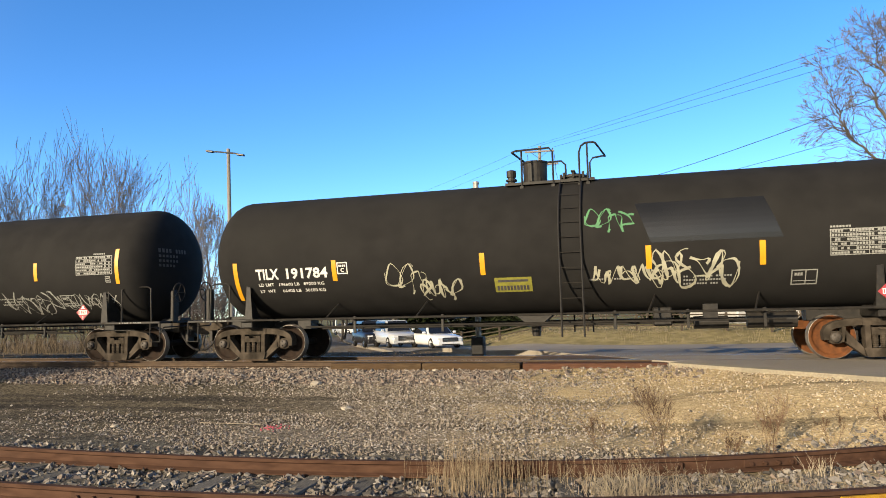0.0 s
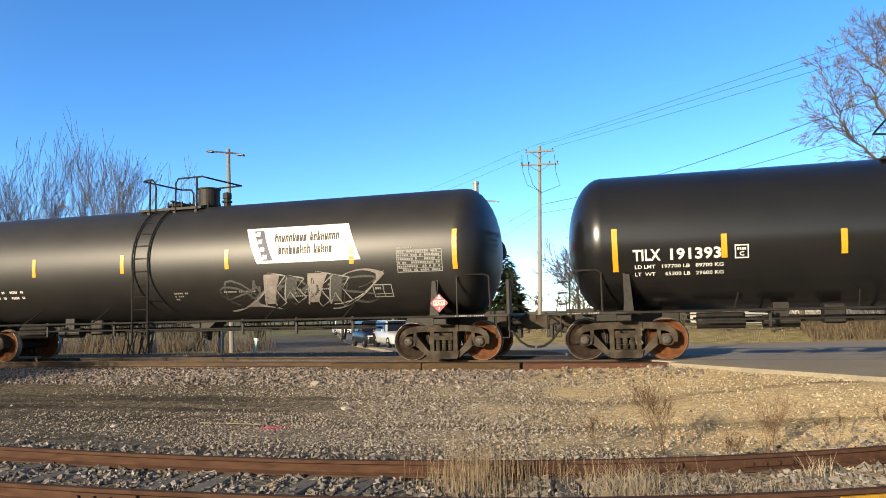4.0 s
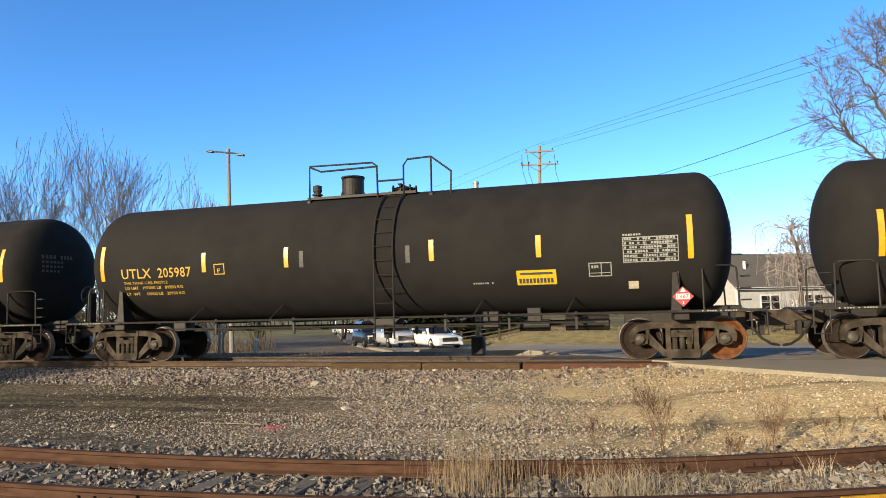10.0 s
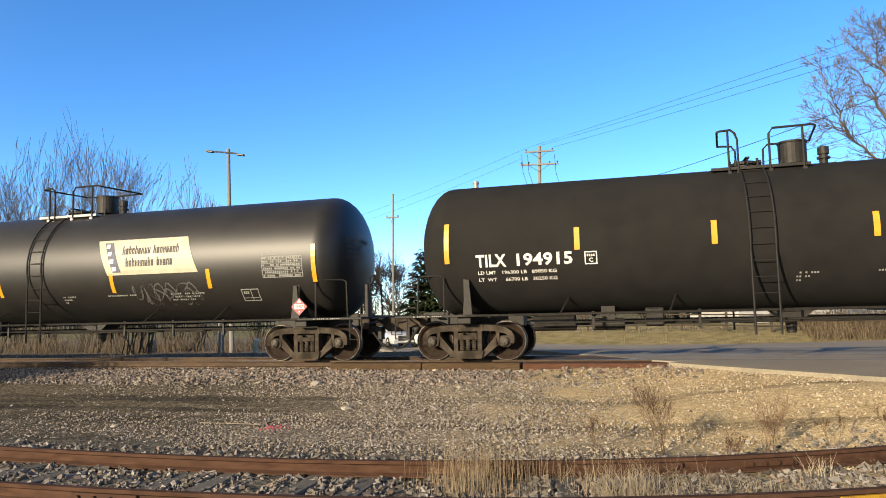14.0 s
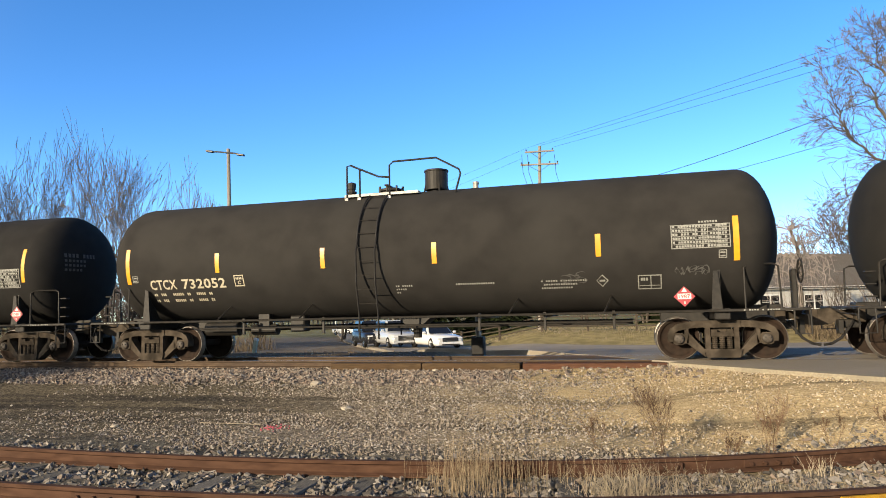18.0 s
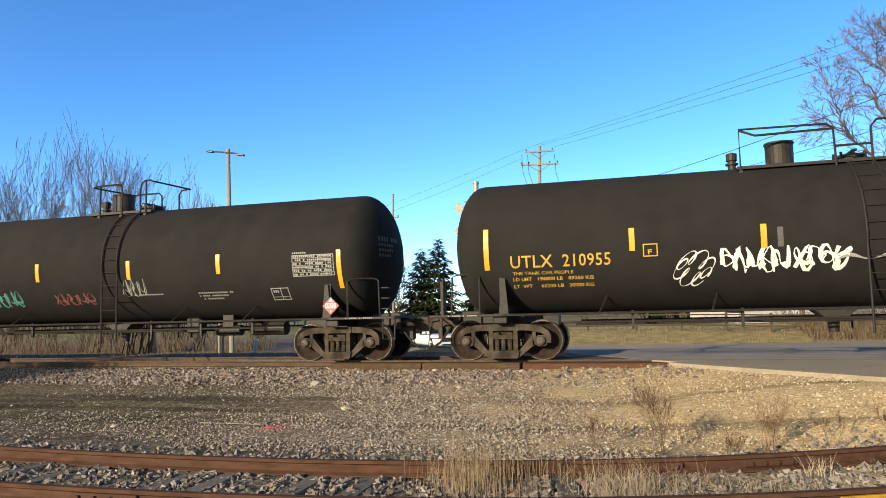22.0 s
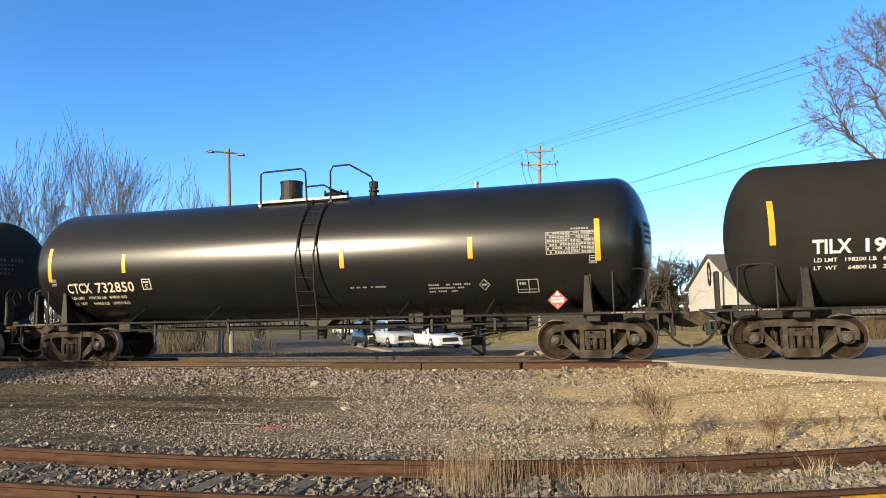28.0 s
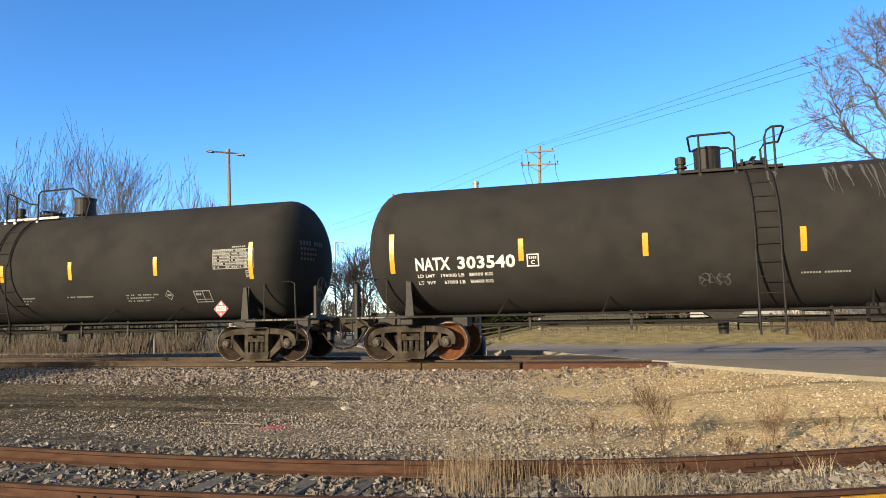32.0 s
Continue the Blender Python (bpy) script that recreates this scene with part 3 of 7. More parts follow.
STONES = [(-5.05, 11.5, 0.07), (-6.57, 13.4, 0.085), (-5.22, 15.35, 0.06), (-4.48, 15.2, 0.08), (-2.46, 15.15, 0.06), (-8.6, 9.9, 0.04), (-3.4, 13.2, 0.05)]
M["pale_stone"] = mat("pale_limestone", (0.27, 0.23, 0.18), (0.36, 0.32, 0.26), 12, 0.9, bump=0.3)
for k, (x, y, size) in enumerate(STONES):
    loose_stone(x, y, size, k + 3)


# ---- beyond the tracks ----
M["bark"] = mat("grey_brown_bark", (0.055, 0.046, 0.038), (0.099, 0.084, 0.070), 20, 0.95, bump=0.3)
M["twig"] = mat("pale_winter_twigs", (0.19, 0.162, 0.148), (0.28, 0.242, 0.222), 6, 0.95)
M["twig_fine"] = mat("fine_lavender_grey_twigs", (0.15, 0.122, 0.112), (0.22, 0.185, 0.17), 6, 0.95)
M["twig_grey"] = mat("dull_grey_winter_twigs", (0.088, 0.078, 0.073), (0.135, 0.121, 0.113), 6, 0.95)
M["twig_red"] = mat("reddish_winter_twigs", (0.058, 0.048, 0.042), (0.099, 0.082, 0.071), 6, 0.95)
M["pole"] = mat("weathered_pole_wood", (0.155, 0.142, 0.125), (0.225, 0.207, 0.185), 12, 0.9, bump=0.2, stretch=(6, 6, 0.5))
M["grey_metal"] = mat("galvanised_metal", (0.24, 0.24, 0.23), (0.32, 0.32, 0.30), 10, 0.45, metal=0.6)
M["dark_metal"] = mat("dark_metal_fitting", (0.017, 0.017, 0.017), (0.032, 0.032, 0.032), 10, 0.5)
M["wire"] = mat("dull_black_wire", (0.017, 0.017, 0.019), (0.023, 0.023, 0.024), 5, 0.6)
M["needle"] = mat("dark_green_needles", (0.012, 0.019, 0.007), (0.026, 0.036, 0.013), 1.2, 0.9, rnd=0.25)
M["straw"] = mat("dry_straw_blades", (0.12, 0.096, 0.061), (0.19, 0.15, 0.10), 3, 0.9, rnd=0.2)
M["pale_straw"] = mat("bleached_grass_blades", (0.19, 0.15, 0.11), (0.27, 0.23, 0.17), 3, 0.9, rnd=0.2)
M["weed"] = mat("dry_brown_weed_stalks", (0.072, 0.043, 0.027), (0.12, 0.075, 0.049), 5, 0.95, rnd=0.2)
M["stalk"] = mat("dry_tan_grass_stalks", (0.105, 0.078, 0.052), (0.185, 0.145, 0.098), 5, 0.95, rnd=0.25)
M["thicket"] = mat("brown_bare_brush", (0.043, 0.033, 0.024), (0.081, 0.064, 0.046), 3, 0.95, rnd=0.25)
M["bank_brush"] = mat("brown_and_tan_brush", (0.055, 0.041, 0.028), (0.15, 0.115, 0.075), 3, 0.95, rnd=0.35)
M["brush"] = mat("dry_tan_brush", (0.14, 0.10, 0.064), (0.22, 0.17, 0.11), 3, 0.95, rnd=0.2)


class Sticks:
    """Gathers thin tapered sticks into one mesh."""

    def __init__(self, sides=3, least=0.004):
        self.v, self.f, self.k, self.least = [], [], sides, least

    def add(self, a, b, ra, rb):
        d = (b - a)
        if d.length < 1e-5:
            return
        d.normalize()
        u = d.orthogonal().normalized()
        w = d.cross(u)
        n, k = len(self.v), self.k
        for p, r in ((a, ra), (b, rb)):
            for j in range(k):
                t = j * math.tau / k
                self.v.append(p + (u * math.cos(t) + w * math.sin(t)) * r)
        for j in range(k):
            self.f.append((n + j, n + (j + 1) % k, n + k + (j + 1) % k, n + k + j))

    def mesh(self, name, material):
        return raw(name, self.v, self.f, material)


def grow(st, rng, p, d, length, r, depth, spread, up, thin, twig, kids):
    """One limb that bends, thins and divides."""
    n = 3
    for k in range(n):
        d2 = (d + Vector((rng.gauss(0, 1), rng.gauss(0, 1), rng.gauss(0, 1))) * 0.085 + Vector((0, 0, up))).normalized()
        q = p + d2 * (length / n)
        r2 = max(r * (1 - (1 - thin) / n), st.least)
        (st if r > twig[1] else twig[0]).add(p, q, r, r2)
        if depth > 0 and k > 0:
            for _ in range(kids[0] if k == n - 1 else kids[1]):
                side = Vector((rng.gauss(0, 1), rng.gauss(0, 1), rng.gauss(0, 0.6)))
                side = (side - d2 * side.dot(d2)).normalized()
                nd = (d2 + side * spread * rng.uniform(0.6, 1.3)).normalized()
                grow(st, rng, q, nd, length * rng.uniform(0.55, 0.85), r2 * rng.uniform(0.55, 0.75), depth - 1, spread, up, thin, twig, kids)
        p, d, r = q, d2, r2


def bare_tree(name, label, base, height, seed, stems=1, lean=(0, 0), depth=5, spread=0.62, up=0.05, r0=0.16, kids=(2, 1), twig_mat="twig", group="bare trees", thick=0.03, least=0.012, fan=0.28):
    rng = random.Random(seed)
    tree = thing(name, label, "tree", pose(*base), group)
    st, tw = Sticks(5, least), Sticks(3)
    for s in range(stems):
        a = rng.uniform(0, math.tau)
        out = fan if stems > 1 else 0.02
        d = Vector((math.cos(a) * out + lean[0], math.sin(a) * out + lean[1], 1)).normalized()
        grow(st, rng, Vector((math.cos(a) * 0.15 * (stems > 1), math.sin(a) * 0.15 * (stems > 1), -0.1)), d, height * 0.36, r0 * rng.uniform(0.7, 1.0), depth, spread, up, 0.72, (tw, thick), kids)
    part("trunk", st.mesh("trunk", M["bark"]), None, tree)
    part("crown", tw.mesh("crown", M[twig_mat]), None, tree)
    return tree


def gz(x, y):
    return float(ground_z(x, y))


# row of slender bare trees behind the lot
for k, (x, y, h, s) in enumerate([(-56.0, 47, 13.5, 1), (-51.6, 46, 15.4, 2), (-46.2, 46, 16.2, 3), (-42.4, 47, 16.0, 4), (-39.6, 46, 15.2, 6), (-36.7, 45, 12.4, 7), (-34.6, 46, 11.4, 8), (-32.3, 46, 11.2, 9), (-30.6, 47, 9.0, 17), (-48.6, 45, 13.6, 18), (-53.5, 49, 13.0, 12), (-44.0, 50, 13.2, 13), (-49.0, 49, 13.0, 15), (-34.8, 50, 11.5, 16)]):
    bare_tree("bare_tree", "slender leafless tree with upright pale branches", (x, y, gz(x, y)), h * 1.06, 20 + s, stems=3, depth=4, spread=0.36, up=0.11, r0=0.085, kids=(2, 1), twig_mat="twig", least=0.016, thick=0.028, fan=0.13)


for k, (x, y, h) in enumerate([(-52.0, 44.5, 6.0), (-46.0, 44.0, 6.5), (-41.5, 44.5, 6.0), (-38.0, 44.0, 6.8), (-35.6, 44.5, 6.2), (-33.6, 44.0, 7.0), (-31.8, 44.5, 6.4), (-30.2, 45.0, 5.4)]):
    bare_tree("young_tree", "dense young leafless tree with tangled grey twigs", (x, y, gz(x, y)), h, 60 + k, stems=6, depth=3, spread=0.55, up=0.06, r0=0.05, kids=(3, 1), twig_mat="twig_fine", least=0.016, thick=0.02, fan=0.42)


def spreading_tree(base, limbs, seed, label):
    """A big bare tree: bent limbs (start, bend, end, thickness, droop) set all along with fine, dividing twigs."""
    rng = random.Random(seed)
    tree = thing("bare_tree", label, "tree", pose(*base), "bare trees")
    st, tw = Sticks(7, 0.010), Sticks(3, 0.0045)
    for a, b, c, r, droop in limbs:
        a, b, c = Vector(a), Vector(b), Vector(c)
        n = 14
        line = [a.lerp(b, u / n).lerp(b.lerp(c, u / n), u / n) + Vector((rng.gauss(0, 0.05), rng.gauss(0, 0.05), rng.gauss(0, 0.05))) * (u > 0) for u in range(n + 1)]
        for k, (p, q) in enumerate(zip(line, line[1:])):
            st.add(p, q, r * (1 - 0.88 * k / n), r * (1 - 0.88 * (k + 1) / n))
            if k < n * 0.2 and r > 0.1:
                continue
            d = (q - p).normalized()
            for _ in range(1 + (k % 2)):
                side = Vector((rng.gauss(0, 1), rng.gauss(0, 1), rng.gauss(0, 0.7)))
                side = (side - d * side.dot(d)).normalized()
                nd = (d * 0.8 + side * rng.uniform(0.5, 1.0)).normalized()
                grow(st, rng, q, nd, rng.uniform(0.55, 1.05) * (1.15 - 0.5 * k / n), 0.026 * (1.1 - 0.6 * k / n), 3, 0.60, droop, 0.66, (tw, 0.017), (2, 1))
    part("trunk", st.mesh("trunk", M["bark"]), None, tree)
    part("crown", tw.mesh("crown", M["twig_grey"]), None, tree)


gt = gz(12.4, 36) + 0.45
spreading_tree((12.4, 36, gz(12.4, 36)), [
    ((0, 0, -0.2), (0.0, 0, 8.5), (-0.55, 0, 13.2 - gt), 0.20, 0.05),
    ((-0.55, 0.0, 12.2 - gt), (-0.75, 0.2, 13.4 - gt), (-0.95, 0.2, 14.4 - gt), 0.05, 0.05),
    ((-0.25, 0, 8.9 - gt), (-0.9, -0.3, 11.2 - gt), (-2.2, -0.5, 12.9 - gt), 0.09, 0.03),
    ((-0.1, 0, 7.0 - gt), (-1.6, 0.2, 9.0 - gt), (-3.3, 0.3, 10.6 - gt), 0.10, -0.01),
    ((-2.0, 0.2, 9.2 - gt), (-2.8, 0.1, 10.6 - gt), (-2.95, 0, 12.4 - gt), 0.06, 0.04),
    ((-0.2, 0.2, 7.4 - gt), (-1.6, 0.6, 7.6 - gt), (-2.8, 0.8, 6.2 - gt), 0.05, -0.10),
    ((0.1, 0, 8.0 - gt), (1.4, 0.3, 11.0 - gt), (2.2, 0.5, 13.2 - gt), 0.10, 0.05),
    ((-0.3, 0, 10.5 - gt), (0.4, 0.2, 13.0 - gt), (0.4, 0.2, 14.4 - gt), 0.06, 0.05)], 83, "tall leafless tree with fine spreading branches")
for x, y, h, s in [(-25.5, 62, 9.0, 1), (-22.8, 64, 8.0, 2), (-28.0, 63, 8.5, 3), (-2.9, 68, 9.4, 4), (-5.2, 74, 7.5, 14), (22.5, 70, 12.5, 5), (26.5, 66, 13, 6), (29.5, 68, 12, 7), (19.5, 75, 10, 8), (3.2, 68, 6.5, 10), (5.2, 72, 6, 11), (0.8, 66, 5.5, 12)]:
    bare_tree("bare_tree", "distant rounded leafless tree", (x, y, gz(x, y)), h, 200 + s, stems=3, depth=4, spread=0.66, up=0.07, r0=0.14, kids=(3, 1), twig_mat="twig_red", least=0.02)


def weeping_tree(base, height, seed):
    """A gnarled, cut-back trunk with arching twigs that hang down and some upright shoots."""
    rng = random.Random(seed)
    tree = thing("weeping_tree", "gnarled leafless tree with drooping tangled branches", "tree", pose(*base), "bare trees")
    st, tw = Sticks(7), Sticks(3)
    p, d = Vector((0.3, 0, -0.1)), Vector((-0.08, 0, 1))
    tops = []
    for k in range(6):
        q = p + d * height * 0.115
        st.add(p, q, 0.19 - 0.018 * k, 0.175 - 0.018 * k)
        d = (d + Vector((rng.gauss(0, 0.14), rng.gauss(0, 0.1), 0))).normalized()
        p = q
        if k > 1:
            tops.append(Vector(q))
    for k in range(74):
        a = rng.choice(tops[-4:])
        ang = rng.uniform(0, math.tau)
        reach = rng.uniform(0.6, 2.3)
        side = Vector((math.cos(ang), math.sin(ang) * 0.7, 0))
        prev, rise, drop = a, rng.uniform(0.3, 1.2), rng.uniform(2.0, 7.5)
        for i in range(1, 8):
            u = i / 7
            q = a + side * reach * min(1, u * 1.7) + Vector((rng.gauss(0, 0.08), rng.gauss(0, 0.08), rise * math.sin(min(u * 2.2, math.pi) ) - drop * max(0, u - 0.4) ** 1.3))
            tw.add(prev, q, 0.030 * (1 - u) + 0.013, 0.026 * (1 - u) + 0.011)
            if i > 1:
                for _ in range(2):
                    e = q + Vector((rng.gauss(0, 0.3), rng.gauss(0, 0.3), rng.uniform(-0.6, 0.3)))
                    tw.add(q, e, 0.015, 0.008)
            prev = q
    for k in range(16):
        a = rng.choice(tops[-3:])
        tw.add(a, a + Vector((rng.gauss(0, 0.5), rng.gauss(0, 0.4), rng.uniform(1.0, 2.1))), 0.03, 0.01)
    part("trunk", st.mesh("trunk", M["bark"]), None, tree)
    part("crown", tw.mesh("crown", M["twig"]), None, tree)


weeping_tree((10.3, 50.0, gz(10.3, 50)), 9.4, 6)


def conifer(base, height, width, seed):
    """A spruce: trunk and tiers of drooping needle sprays."""
    rng = random.Random(seed)
    tree = thing("conifer", "dark green spruce with uneven drooping sprays", "tree", pose(*base), "conifers")
    st = Sticks(6)
    st.add(Vector((0, 0, -0.1)), Vector((0, 0, height * 0.97)), 0.14, 0.02)
    part("trunk", st.mesh("trunk", M["bark"]), None, tree)
    v, f = [], []
    for k in range(5200):
        t = 1 - math.sqrt(rng.random()) * 0.998
        z = height * (0.06 + 0.94 * t)
        a = rng.uniform(0, math.tau)
        lobe = 1 + 0.28 * noise.noise(Vector((math.cos(a) * 1.6, math.sin(a) * 1.6, z * 1.1 + seed * 7)))
        r = width * (1 - t) ** 0.80 * (0.25 + 0.75 * math.sqrt(rng.random())) * (0.72 + 0.24 * math.sin(z * 6.5 + seed)) * lobe + 0.03
        c = Vector((r * math.cos(a), r * math.sin(a), z - 0.25 * r))
        o = Vector((math.cos(a), math.sin(a), rng.uniform(-0.7, 0.15))).normalized() * rng.uniform(0.25, 0.62)
        w = Vector((-math.sin(a), math.cos(a), rng.uniform(-0.3, 0.3))) * rng.uniform(0.09, 0.22)
        n = len(v)
        v += [c - w, c + w, c + o + w * 0.2, c + o - w * 0.2]
        f.append((n, n + 1, n + 2, n + 3))
    part("crown", raw("crown", v, f, M["needle"]), None, tree)


for x, y, h, w, s in [(-18.6, 65, 10.0, 4.0, 1), (-20.5, 65.5, 9.0, 3.8, 2), (-14.9, 67, 7.4, 3.0, 3), (-11.8, 66, 7.4, 2.7, 4), (2.8, 66, 4.9, 1.6, 5), (1.7, 67, 4.2, 1.4, 6)]:
    conifer((x, y, gz(x, y)), h, w, s)


# ---- poles and wires ----
def utility_pole(base, top, r, arms, label, lamp=False):
    p = thing("utility_pole", label, "utility pole", pose(*base))
    d = Vector(top) - Vector(base)
    part("post", tube(B(), [(0, 0, -0.3), d * 0.5, d], r, 10, [r, r * 0.88, r * 0.72]), M["pole"], p)
    for z, half, sk in arms:
        c = d * (z / d.z)
        arm = part("crossarm", box(B(), -half, half, -0.06, 0.06, -0.06, 0.06, 0.01, Matrix.Translation((c.x, c.y - r - 0.05, z)) @ Matrix.Rotation(radians(sk), 4, "Y")), M["pole"], p)
        for q in ((-0.95, -0.55, 0.55, 0.95) if half > 1.2 else (-0.9, 0.9)):
            bm = B()
            x, zz = c.x + q * half, z - math.tan(radians(sk)) * q * half
            lathe(bm, [(zz + 0.06, 0.02), (zz + 0.12, 0.05), (zz + 0.20, 0.055), (zz + 0.24, 0.0)], 8, "z", (x, c.y - r - 0.05, 0), False)
            part("insulator", bm, M["dark_metal"], arm)
        for sgn in (-1, 1):
            bm = tube(B(), [(c.x, c.y - r - 0.02, z - 0.55), (c.x + sgn * half * 0.55, c.y - r - 0.06, z - 0.06)], 0.018, 4)
            part("brace", bm, M["dark_metal"], arm)
    return p


pole_a = utility_pole((-23.7, 37.0, gz(-23.7, 37)), (-24.05, 37.0, 11.62), 0.15, [], "tall wooden light pole with two angled lamp arms")
za = 11.62 - gz(-23.7, 37)
for sgn, dx, dz in ((-1, -1.30, -0.02), (1, 1.10, -0.42)):
    bm = tube(B(), [(-0.35, -0.16, za - 0.28), (-0.35 + dx * 0.5, -0.18, za - 0.16 + dz * 0.5), (-0.35 + dx, -0.2, za - 0.10 + dz)], 0.05, 6)
    arm = part("lamp_arm", bm, M["dark_metal"], pole_a)
    bm = box(B(), -0.26, 0.26, -0.12, 0.12, -0.05, 0.07, 0.03, Matrix.Translation((-0.35 + dx * 0.9, -0.2, za - 0.10 + dz)) @ Matrix.Rotation(radians(10), 4, "Y"))
    part("lamp_head", bm, M["dark_metal"], arm)
pole_b = utility_pole((-7.0, 52.0, gz(-7, 52)), (-6.54, 52.0, 13.7), 0.16, [(13.55, 1.12, 1.0), (12.55, 1.45, 2.0)], "tall wooden power pole with two crossarms")
bm = B()
for x, z in ((-7.9, 12.5), (-5.4, 12.3), (-7.45, 12.45)):
    tube(bm, [(x + 7.0, -0.3, z + 0.9), (x + 7.0 + 0.06, -0.3, z - 0.5), (x + 7.0 + 0.35, -0.3, z - 1.5), (0.35, -0.2, z - 2.0)], 0.02, 5)
part("drop_cable", bm, M["wire"], pole_b)
utility_pole((-21.6, 60, gz(-21.6, 60)), (-21.4, 60, 12.3), 0.11, [(11.5, 0.6, 0.0)], "distant slim wooden power pole")
lamp_post = thing("street_lamp", "distant slim grey street lamp with one arm", "street lamp", pose(-41.0, 90, gz(-41, 90)))
part("post", tube(B(), [(0, 0, -0.3), (0, 0, 13.0)], 0.11, 8), M["grey_metal"], lamp_post)
part("lamp_arm", tube(B(), [(0, 0, 12.9), (0.9, 0, 12.9), (1.9, 0, 12.6)], 0.06, 6), M["grey_metal"], lamp_post)


def wire(name, a, b, sag, r=0.014, label="thin black overhead power wire"):
    a, b = Vector(a), Vector(b)
    pts = [a.lerp(b, k / 14) - Vector((0, 0, sag * 4 * (k / 14) * (1 - k / 14))) for k in range(15)]
    return solo(name, tube(B(), pts, r, 4), M["wire"], label, "wire", "overhead wires")


for a, b in (((-7.44, 51.9, 13.66), (10.63, 22.0, 9.84)), ((-6.44, 51.9, 13.74), (10.59, 22.0, 9.45)), ((-5.5, 51.9, 13.52), (10.57, 22.0, 9.15))):
    wire("overhead_wire", a, b, 0.08, 0.0095)
for a, b in (((-8.0, 51.9, 12.8), (-60.0, 100.0, 12.0)), ((-7.6, 51.9, 13.6), (-60.0, 100.0, 13.0))):
    wire("overhead_wire", a, b, 1.0, 0.011)
wire("service_wire", (-6.6, 51.9, 9.15), (10.49, 22.0, 8.22), 0.55, 0.016, "thick black overhead service cable")
wire("service_wire", (-6.6, 51.9, 8.5), (9.02, 22.0, 6.61), 0.35, 0.011, "thin black overhead service cable")
wire("service_wire", (-6.7, 51.9, 9.15), (-27.0, 75.0, 4.8), 0.2, 0.012, "thin black overhead service cable")
wire("service_wire", (-6.7, 51.9, 8.5), (-25.5, 75.0, 3.4), 0.2, 0.012, "thin black overhead service cable")


# ---- the crossing signal ----
M["lens_red"] = mat("lit_red_lens", (0.6, 0.02, 0.03), glow=(1.0, 0.03, 0.05, 3.0))
M["lens_dark"] = mat("unlit_red_lens", (0.070, 0.009, 0.012), rough=0.2)
M["buck"] = mat("dull_aluminium_sheet", (0.21, 0.20, 0.18), (0.27, 0.26, 0.23), 8, 0.6)
M["mast_white"] = mat("aluminium_mast", (0.19, 0.19, 0.17), (0.26, 0.25, 0.23), 8, 0.5, metal=0.3)
sig = thing("crossing_signal", "aluminium crossing mast with crossbuck and paired red lamps", "crossing signal", pose(-4.44, 19.6, -0.2))
part("mast", tube(B(), [(0, 0, 0), (0.05, 0, 5.15)], 0.085, 14), M["mast_white"], sig)
part("mast_cap", tube(B(), [(0.05, 0, 5.12), (0.05, 0, 5.17)], 0.095, 14), M["mast_white"], sig)
for a in (45, -45):
    bm = box(B(), -0.62, 0.62, -0.008, 0.008, -0.115, 0.115, 0.004, Matrix.Translation((-0.17, 0.14 + (0.02 if a > 0 else 0), 4.10)) @ Matrix.Rotation(radians(a), 4, "Y"))
    part("crossbuck_blade", bm, M["buck"], sig, "bare metal back of a crossbuck blade")
part("signal_arm", tube(B(), [(-0.55, 0.1, 3.12), (0.75, 0.1, 3.10)], 0.03, 8), M["dark_metal"], sig)
for x, z, lit in ((-0.23, 3.16, False), (0.585, 3.12, True)):
    lamp = part("lamp_housing", lathe(B(), [(0.10, 0.0), (0.10, 0.12), (0.0, 0.16), (-0.04, 0.17)], 20, "y", (x, 0, z), False), M["dark_metal"], sig)
    part("backplate", lathe(B(), [(-0.02, 0.0), (-0.02, 0.31), (-0.035, 0.31), (-0.035, 0.0)], 24, "y", (x, 0, z), False), M["dark_metal"], lamp)
    bm = B()
    n = 16
    for k in range(n):
        t0, t1 = math.pi * (-0.15 + 1.3 * k / n), math.pi * (-0.15 + 1.3 * (k + 1) / n)
        q = [(x + 0.185 * math.cos(t), y, z + 0.185 * math.sin(t)) for t, y in ((t0, -0.03), (t1, -0.03), (t1, -0.30), (t0, -0.30))]
        bm.faces.new([bm.verts.new(c) for c in q])
    part("visor", bm, M["dark_metal"], lamp)
    part("lens", lathe(B(), [(-0.045, 0.165), (-0.07, 0.12), (-0.085, 0.0)], 20, "y", (x, 0, z)), M["lens_red"] if lit else M["lens_dark"], lamp, "lit red lens" if lit else "unlit red lens")
    part("lamp_housing", lathe(B(), [(0.20, 0.0), (0.20, 0.12), (0.30, 0.16), (0.34, 0.30), (0.36, 0.30), (0.36, 0.0)], 20, "y", (x - 0.03, 0, z - 0.06), False), M["dark_metal"], sig)
part("track_sign", box(B(), -0.33, 0.33, -0.11, -0.09, 2.42, 2.60, 0.005), M["dark_metal"], sig)
part("gong_bracket", tube(B(), [(0.05, 0, 4.55), (0.35, -0.05, 4.58), (0.75, -0.05, 4.52)], 0.022, 6), M["grey_metal"], sig)
part("gong_bracket", tube(B(), [(0.05, 0, 4.62), (-0.3, -0.05, 4.58)], 0.022, 6), M["grey_metal"], sig)
bm = box(B(), -0.18, 0.18, -0.18, 0.18, 0.05, 0.62, 0.03)
part("base_box", bm, M["hose"], sig, "black cast junction base")
part("base_plate", box(B(), -0.27, 0.27, -0.27, 0.27, -0.05, 0.06, 0.01), M["hose"], sig)


